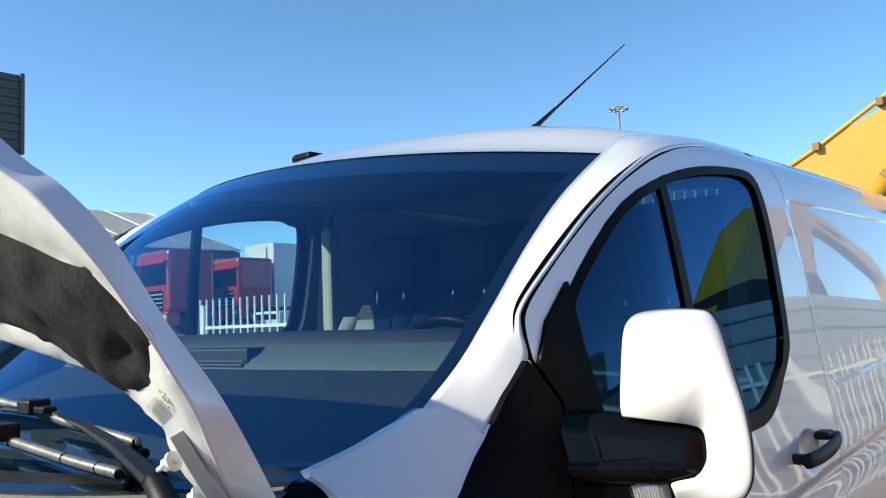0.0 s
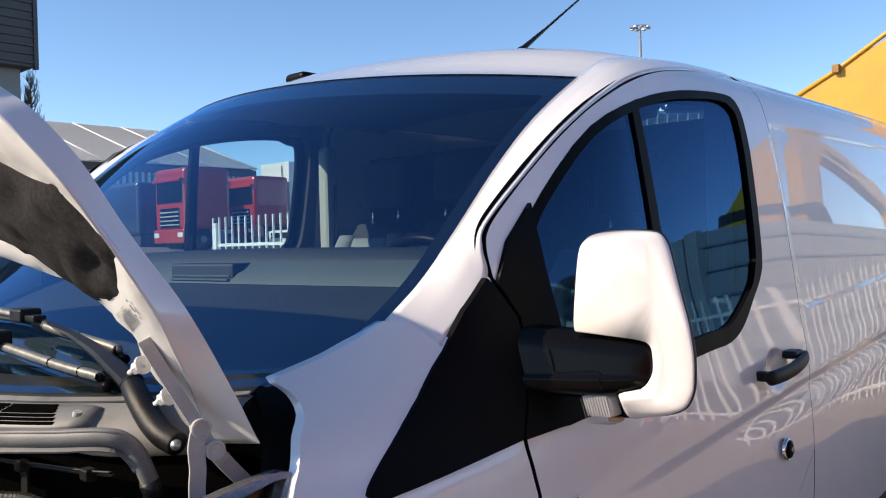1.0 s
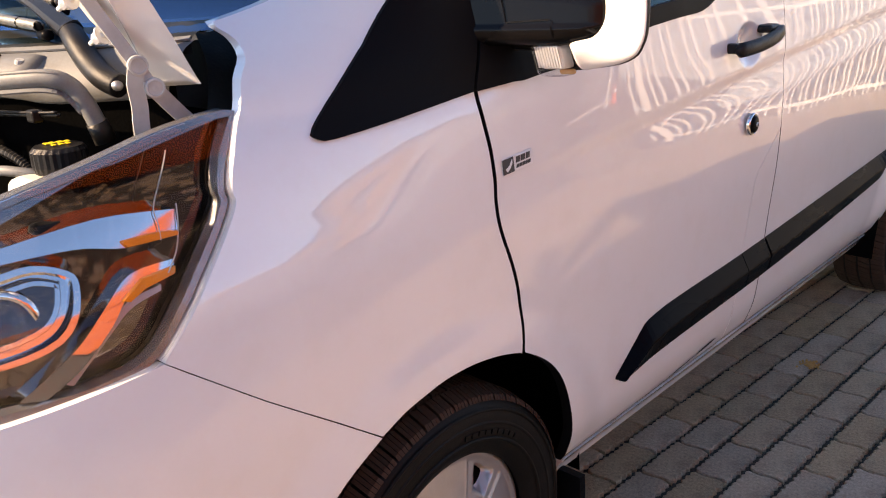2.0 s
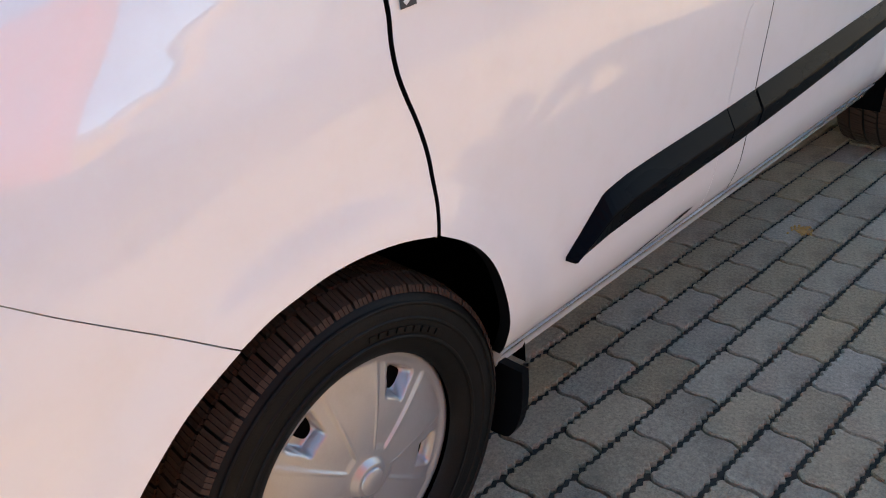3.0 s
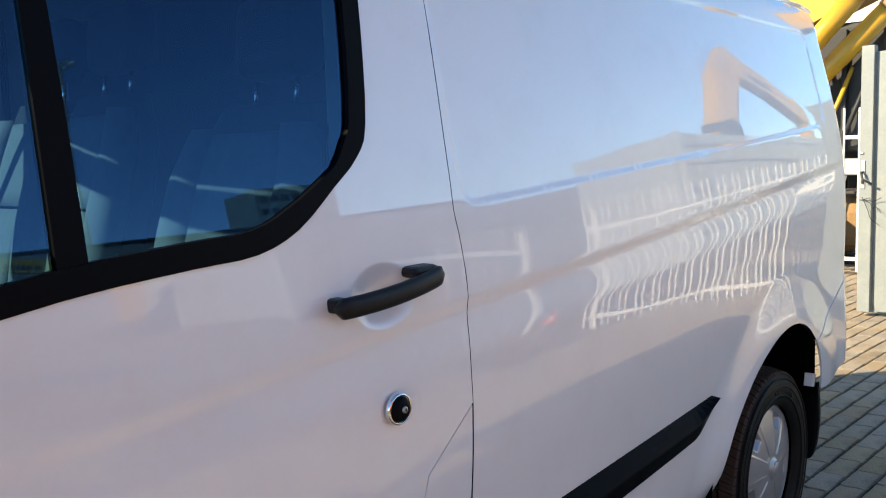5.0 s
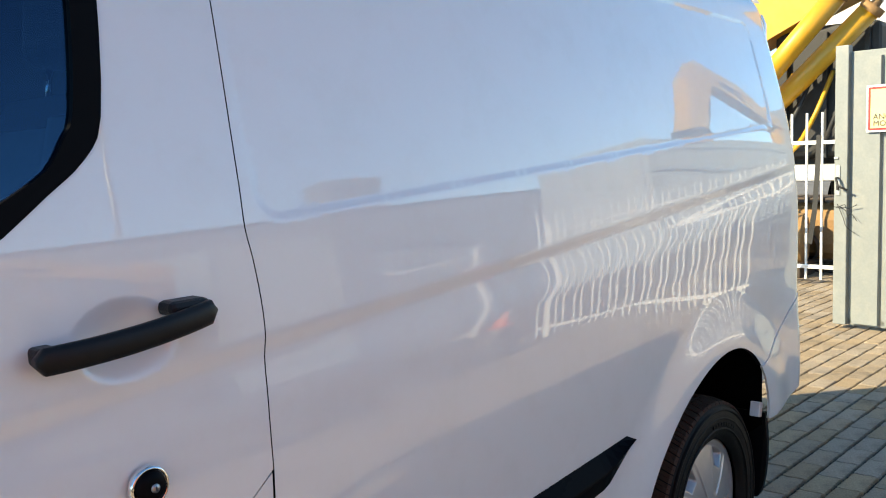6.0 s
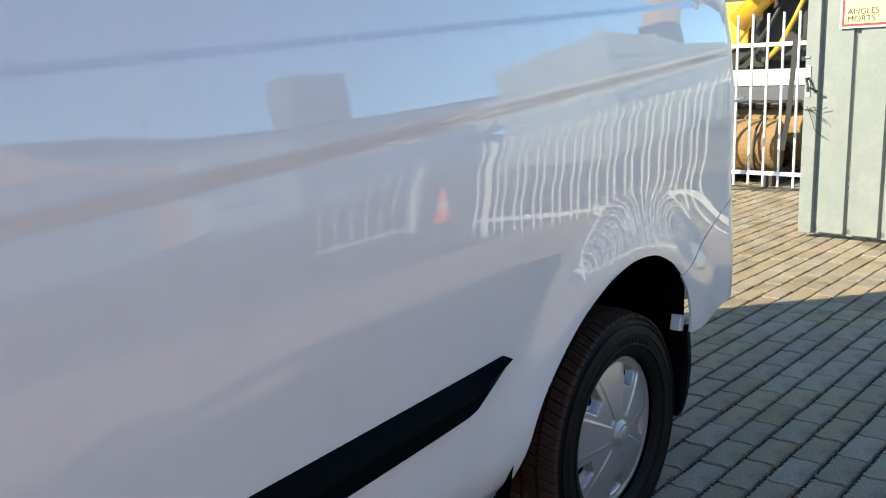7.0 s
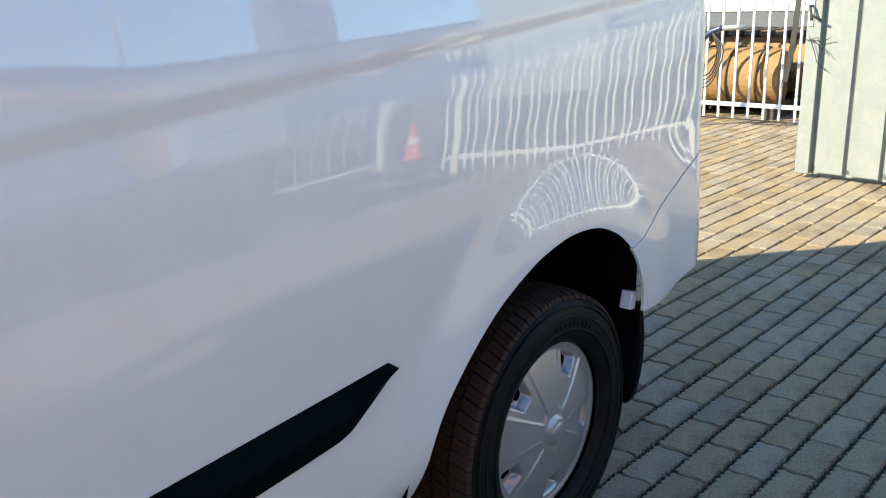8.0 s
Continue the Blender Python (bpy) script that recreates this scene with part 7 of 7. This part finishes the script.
truck(18.0, 31.0, "red truck cab with grille facing the yard", RED, 0)
truck(25.0, 36.0, "red truck parked beside another", RED, 0)
box_t = thing("white_box_body", "white lorry box body beside the red trucks", "lorry body")
boxed("box_body", (27.4, 36.2, rise(0, 37) + 0.9), (31.4, 38.8, 6.2), TRUCK_WHITE, box_t, 0.04)
boxed("box_frame", (27.7, 36.5, rise(0, 37)), (31.1, 38.5, rise(0, 37) + 0.9), MACHINE_DARK, box_t, 0.04)
tubed("ladder_rail", [(27.35, 36.8, 2.9), (27.35, 36.8, 6.0)], 0.03, GALV, box_t)
cabinet = thing("yellow_cabinet", "yellow metal cabinet beside the lorry", "cabinet")
boxed("cabinet_body", (26.0, 31.85, rise(0, 32)), (27.0, 32.8, 4.4), YELLOW, cabinet, 0.05)
small = thing("white_car", "small white vehicle behind the far fence", "vehicle")
boxed("vehicle_body", (24.0, 31.45, rise(0, 31) + 0.2), (25.8, 33.6, 2.4), TRUCK_WHITE, small, 0.15)
boxed("vehicle_window", (23.96, 31.7, 2.0), (24.1, 33.3, 2.28), GLOSS_BLACK, small, 0.03)
bluet = thing("truck", "dark blue truck tractor among the red ones", "truck", "parked trucks")
boxed("cab", (18.0, 35.0, rise(0, 36) + 0.5), (20.4, 39.5, rise(0, 36) + 2.9), mat("dark_blue_cab", (0.015, 0.03, 0.07), 0.4, coat=0.4), bluet, 0.15)
boxed("chassis", (18.2, 35.2, rise(0, 36)), (20.2, 39.3, rise(0, 36) + 0.5), MACHINE_DARK, bluet, 0.05)

# tent hall: long front under a roof of tarpaulin bays
hall = thing("tent_hall", "white tarpaulin tent hall with sloping roof panels", "hall")
HALL_END, HALL_RIDGE, BAY = 58.4, 17.5, 6.2
for k in range(12):
    x1 = HALL_END - BAY * k
    bm = bmesh.new()
    loft(bm, [[(x, 82.4, 10.75), (x, 83.0, 10.9), (x, 103.0, HALL_RIDGE), (x, 123.0, 10.9)] for x in (x1 - BAY + 0.12, x1 - 0.12)])
    bmesh.ops.solidify(bm, geom=bm.faces[:], thickness=0.25)
    part("roof_panel", bm, TENT, hall)
    tubed("roof_rib", [(x1, 82.6, 10.85), (x1, 103.0, HALL_RIDGE + 0.03)], 0.10, TRUCK_WHITE, hall, 6)
boxed("eaves_beam", (HALL_END - 12 * BAY, 82.8, 9.9), (HALL_END, 83.1, 10.7), GREY_CLAD, hall)
boxed("front_wall", (HALL_END - 12 * BAY, 83.1, 2.8), (HALL_END, 83.4, 10.4), GREY_WALL, hall)
for k in range(105):
    boxed("wall_slat", (HALL_END - 0.35 - 0.7 * k, 82.95, 2.8), (HALL_END - 0.05 - 0.7 * k, 83.12, 9.95), TENT, hall)
bm = bmesh.new()
bm.faces.new([bm.verts.new(p) for p in ((HALL_END, 83.2, 2.8), (HALL_END, 122.8, 2.8), (HALL_END, 122.8, 10.7), (HALL_END, 103, HALL_RIDGE - 0.1), (HALL_END, 83.2, 10.7))])
bmesh.ops.solidify(bm, geom=bm.faces[:], thickness=0.3)
part("gable", bm, GREY_WALL, hall)

block = thing("clad_building", "dark grey ribbed cladding block over a paler grey wall", "building")
boxed("upper_block", (2.0, 49.1, 12.2), (19.45, 70, 16.75), GREY_CLAD, block, 0.05)
for k in range(9):
    boxed("cladding_rib", (2.0, 49.0, 12.4 + 0.49 * k), (19.4, 49.12, 12.56 + 0.49 * k), GREY_CLAD, block, 0.03)
boxed("corner_trim", (19.4, 48.95, 12.1), (19.65, 49.3, 16.85), GREY_CLAD, block, 0.03)
boxed("lower_wall", (2.0, 50.0, 1.0), (19.0, 69, 12.2), GREY_WALL, block)
boxed("wall_joint", (2.0, 49.98, 9.0), (19.01, 50.01, 9.06), GREY_CLAD, block)


def mast(x, y, z0, top, label):
    m = thing("light_mast", label, "light mast", "light masts")
    tubed("pole", [(x, y, z0), (x, y, top)], [0.22, 0.10], GALV, m, 10)
    bm = bmesh.new()
    lathe(bm, [(0.55, -0.04), (0.62, 0), (0.55, 0.04)], 20)
    bmesh.ops.transform(bm, verts=bm.verts, matrix=pose(x, y, top, 90, 0, 0))
    part("head_ring", bm, GALV, m)
    for k in range(8):
        a = k * math.tau / 8
        boxed("floodlight", (-0.16, -0.13, -0.14), (0.16, 0.13, 0.0), GALV, m, 0.03, m=Matrix.Translation((x + 0.68 * math.cos(a), y + 0.68 * math.sin(a), top - 0.05)) @ Matrix.Rotation(a, 4, "Z"))
    return m


mast(60.0, 33.0, 1.5, 18.4, "tall steel floodlight mast beyond the yard")
mast(28.0, -50.0, 0, 23.0, "tall steel floodlight mast across the yard")


def bare_tree(x, y, z0, h, seed, label):
    rng = random.Random(seed)
    t = thing("bare_tree", label, "tree", "bare trees")
    tubed("trunk", [(x, y, z0), (x + 0.1, y, z0 + h * 0.5), (x, y + 0.1, z0 + h)], [0.22, 0.13, 0.03], BARK, t, 8)
    bm = bmesh.new()
    for k in range(70):
        z = z0 + h * rng.uniform(0.25, 0.97)
        a = rng.uniform(0, math.tau)
        r = 0.10 * (z0 + h * 1.05 - z) * rng.uniform(0.5, 1.0) + 0.25
        p = Vector((x, y, z))
        q = p + Vector((r * math.cos(a), r * math.sin(a), r * rng.uniform(0.9, 1.8)))
        tube(bm, [p, (p + q) / 2 + Vector((0, 0, -0.1)), q], [0.05, 0.03, 0.012], 5)
        for _ in range(5):
            s = p.lerp(q, rng.uniform(0.4, 1))
            tube(bm, [s, s + Vector((rng.uniform(-0.3, 0.3), rng.uniform(-0.3, 0.3), rng.uniform(0.3, 0.9)))], [0.02, 0.008], 4)
    part("twig_crown", bm, BARK, t)
    return t


bare_tree(22.0, 56.0, 2.8, 10.2, 1, "bare leafless tree beside the dark building")
bare_tree(21.3, 56.8, 2.8, 9.4, 2, "bare leafless tree beside the dark building")

# ---- across the yard, seen as reflections: machines, office block, cone; added: grey skyline block, orange truck and box ----
for x0, yb, big, lab in ((22.0, -9.2, 1.5, "large yellow excavator parked across the yard"), (5.6, -24.0, 0.88, "yellow excavator with folded arm across the yard")):
    ex = thing("excavator", lab, "excavator", "excavators across the yard")

    def plate(name, pts, w, material=YELLOW):
        bm = bmesh.new()
        flat_prism(bm, [(u * big, v * big) for u, v in pts], w, lambda u, v, d: (x0 + u, yb + d, v - 0.1))
        return part(name, bm, material, ex)
    plate("boom", [(0, 2.0), (2.5, 4.8), (4.2, 5.7), (7.0, 5.2), (10.2, 3.9), (10.3, 3.4), (7.0, 4.3), (4.4, 4.8), (2.9, 3.9), (1.0, 1.8)], 0.7)
    plate("stick", [(9.6, 4.6), (10.6, 4.2), (10.2, 1.2), (9.6, 1.0)], 0.6)
    plate("house", [(-1.2, 1.1), (1.4, 1.1), (1.4, 2.2), (-0.4, 2.3), (-1.2, 2.2)], 2.6)
    plate("cab", [(0.7, 2.2), (1.3, 2.2), (1.3, 3.0), (0.8, 3.1)], 1.3, MACHINE_DARK)
    plate("track", [(-2.6, 0.1), (2.6, 0.1), (2.9, 0.5), (2.6, 0.95), (-2.6, 0.95), (-2.9, 0.5)], 0.6, TRACK_STEEL)
    plate("bucket", [(9.3, 1.3), (10.4, 1.2), (10.8, 0.4), (9.8, 0.1), (9.2, 0.6)], 1.0, TRACK_STEEL)
    tubed("cylinder", [(x0 + 1.2 * big, yb + 0.4, 2.0 * big), (x0 + 4.2 * big, yb + 0.4, 4.6 * big)], 0.14, GALV, ex)
    for k in range(6):
        boxed("text_bar", (x0 + (5.2 + 0.3 * k) * big, yb + 0.70, (4.82 - 0.06 * k) * big - 0.1), (x0 + (5.42 + 0.3 * k) * big, yb + 0.715, (5.12 - 0.06 * k) * big - 0.1), INK, ex)

hoarding = thing("yard_wall", "long plain grey wall closing the yard", "wall", kind="structure")
boxed("wall_slab", (-80, -45.0, -0.1), (420, -44.7, 5.0), GREY_WALL, hoarding)
boxed("wall_coping", (-80, -45.1, 5.0), (420, -44.6, 5.15), GREY_WALL, hoarding, 0.02)
# made-up building, high enough to block bright sky from the side's reflection
skyline = thing("warehouse", "long pale grey block added out of view to hide reflected sky", "building")
boxed("skyline_wall", (16, -62, 0), (150, -48, 8.6), GREY_WALL, skyline, 0.1)
boxed("roof_edge", (15.8, -62.2, 8.6), (150.2, -47.8, 8.9), GREY_CLAD, skyline, 0.05)
for k in range(12):
    boxed("roller_door", (20 + 9 * k, -48.05, 0), (24.5 + 9 * k, -47.95, 4.6), TENT, skyline, 0.02)

office = thing("office_block", "distant dark office block with rows of windows", "building")
boxed("body", (152, -202, 0), (176, -190, 44), GREY_WALL, office)
for r in range(9):
    for c in range(7):
        boxed("window", (153.2 + 3.2 * c, -190.05, 6 + 4.2 * r), (155.4 + 3.2 * c, -189.9, 8.0 + 4.2 * r), GREY_CLAD, office)

# orange truck and box are made up, only to reflect orange in the paint
truck(-9.0, -14.5, "unseen orange truck added to tint reflections in wing and headlamp", ORANGE, 9.0, "trucks across the yard")
flatbed = container(-4.2, 0.8, -7.1, -4.6, 3.4, ORANGE, "unseen orange ribbed box on a dark frame, added to tint reflections", 0.5, "trailer_container", 1.0)
boxed("trailer_frame", (-4.4, -6.9, 0.5), (0.9, -4.75, 0.98), MACHINE_DARK, flatbed, 0.04)
for xx in (-2.4, -1.3, -0.2):
    bm = bmesh.new()
    lathe(bm, [(0.001, -0.14), (0.44, -0.14), (0.48, 0), (0.44, 0.14)], 24)
    bmesh.ops.transform(bm, verts=bm.verts, matrix=pose(xx, -4.95, 0.47))
    part("trailer_wheel", bm, RUBBER, flatbed)
container(16.5, 20.5, -27.0, -24.5, 4.2, CONTAINER, "pale grey stacked site cabin across the yard", 0.9, "site_cabin")
cone = thing("traffic_cone", "orange traffic cone with a white band in the yard", "traffic cone")
bm = bmesh.new()
rows = [[(r * math.cos(k * math.tau / 20), r * math.sin(k * math.tau / 20), z) for k in range(20)] for r, z in ((0.14, 0.03), (0.035, 0.62), (0.03, 0.63))]
loft(bm, rows, closed=True)
part("cone_body", bm, CONE, cone, smooth=True)
bm = bmesh.new()
loft(bm, [[(r * math.cos(k * math.tau / 20), r * math.sin(k * math.tau / 20), z) for k in range(20)] for r, z in ((0.099, 0.26), (0.078, 0.38))], closed=True)
part("white_band", bm, STICKER, cone)
boxed("foot", (-0.19, -0.19, 0), (0.19, 0.19, 0.03), CONE, cone, 0.01)
cone.matrix_basis = pose(7.3, -4.5, -0.01) @ Matrix.Scale(0.8, 4)

# dry leaves and crumbs lying on the blocks
random.seed(21)
bm = bmesh.new()
for k in range(60):
    x, y = 1.927 + random.gauss(0, 0.018), 0.061 + random.gauss(0, 0.015)
    box(bm, (x - 0.004, y - 0.003, 0.0), (x + 0.004, y + 0.003, random.uniform(0.002, 0.006)), 0, None)
tagged(part("crumbs", bm, LEAF), "little heap of orange-brown crumbs on the paving", "litter", kind="stuff")

# ---- block paving, last: shaped blocks in running bond ----
PX, PY, LAY = 0.2152, 0.1145, radians(-2.6)


def paver_shape(seed):
    """Toothed long edges, waved short ones; neighbours interlock."""
    rng = random.Random(seed)
    hx, hy = PX / 2 - 0.0045, PY / 2 - 0.0080
    jit = lambda a: rng.uniform(-a, a)
    long = [(-hx + 2 * hx * k / 16, (0.0042 if k % 2 else -0.0042) * rng.uniform(0.45, 1.35)) for k in range(17)]
    short = [(0.0055 * math.sin(k / 6 * math.tau), -hy + 2 * hy * k / 6) for k in range(1, 6)]
    out = [(x + jit(0.002), -hy + z + jit(0.0016)) for x, z in long]
    out += [(hx + x + jit(0.001), z) for x, z in short]
    out += [(x + jit(0.002), hy + z + jit(0.0016)) for x, z in reversed(long)]
    out += [(-hx + x + jit(0.001), z) for x, z in reversed(short)]
    return out


def paver_mesh(seed):
    o = np.array(paver_shape(seed))
    n = len(o)
    v = [(x * 0.97, y * 0.945, 0.0) for x, y in o] + [(x, y, -0.005) for x, y in o] + [(x, y, -0.03) for x, y in o]
    f = [tuple(range(n))]
    for a in (0, n):
        f += [(a + n + i, a + n + (i + 1) % n, a + (i + 1) % n, a + i) for i in range(n)]
    return v, f


shapes = [paver_mesh(s) for s in range(9)]
meshes = []
for v, f in shapes:
    me = bpy.data.meshes.new("paver")
    me.from_pydata(v, [], f)
    me.materials.append(PAVER)
    meshes.append(me)
rng = random.Random(11)
V, F, base = [], [], 0
cl, sl = math.cos(LAY), math.sin(LAY)
for j in range(-24, 40):
    for i in range(-32, 40):
        u, w = (i + 0.5 + 0.5 * (j % 2)) * PX - 0.027, (j - 0.5) * PY
        x, y = 3.45 + u * cl - w * sl, -0.027 + u * sl + w * cl
        dz, rz, tx, ty = rng.uniform(-0.0025, 0.0015), LAY + rng.uniform(-0.008, 0.008), rng.uniform(-0.012, 0.012), rng.uniform(-0.012, 0.012)
        s = rng.randrange(9)
        if 0.9 < x < 5.4 and -0.62 < y < 0.76:
            ob = new("paver", meshes[s])
            ob.parent = ground
            ob.matrix_basis = pose(x, y, dz, math.degrees(tx), math.degrees(ty), math.degrees(rz))
        else:
            v, f = shapes[s]
            q = np.array(v)
            c, sn = math.cos(rz), math.sin(rz)
            V.append(np.stack([x + c * q[:, 0] - sn * q[:, 1], y + sn * q[:, 0] + c * q[:, 1], q[:, 2] + dz + q[:, 1] * tx - q[:, 0] * ty], 1))
            F += [tuple(base + k for k in face) for face in f]
            base += len(v)
me = bpy.data.meshes.new("paving")
me.from_pydata(np.concatenate(V).tolist(), [], F)
me.materials.append(PAVER)
paving = new("paving", me)
paving.parent = ground
tagged(paving, "worn grey-brown interlocking concrete blocks", kind="stuff")
# plainer blocks of the same bond farther out
V, F = [], []
hx, hy = PX / 2 - 0.0045, PY / 2 - 0.0075
top = [(-hx, -hy), (hx, -hy), (hx, hy), (-hx, hy)]
for j in range(-52, 61):
    for i in range(-60, 67):
        if -24 <= j < 40 and -32 <= i < 40:
            continue
        u, w = (i + 0.5 + 0.5 * (j % 2)) * PX - 0.027, (j - 0.5) * PY
        x, y = 3.45 + u * cl - w * sl, -0.027 + u * sl + w * cl
        z = rise(x, y) + rng.uniform(-0.0025, 0.0015)
        k = len(V)
        V += [(x + (a * cl - b * sl) * 0.97, y + (a * sl + b * cl) * 0.95, z) for a, b in top]
        V += [(x + a * cl - b * sl, y + a * sl + b * cl, z - 0.012) for a, b in top]
        F += [(k, k + 1, k + 2, k + 3)] + [(k + 4 + q, k + 4 + (q + 1) % 4, k + (q + 1) % 4, k + q) for q in range(4)]
me = bpy.data.meshes.new("paving")
me.from_pydata(V, [], F)
me.materials.append(PAVER)
outer = new("paving", me)
outer.parent = ground
tagged(outer, "worn grey-brown concrete blocks out in the yard", kind="stuff")
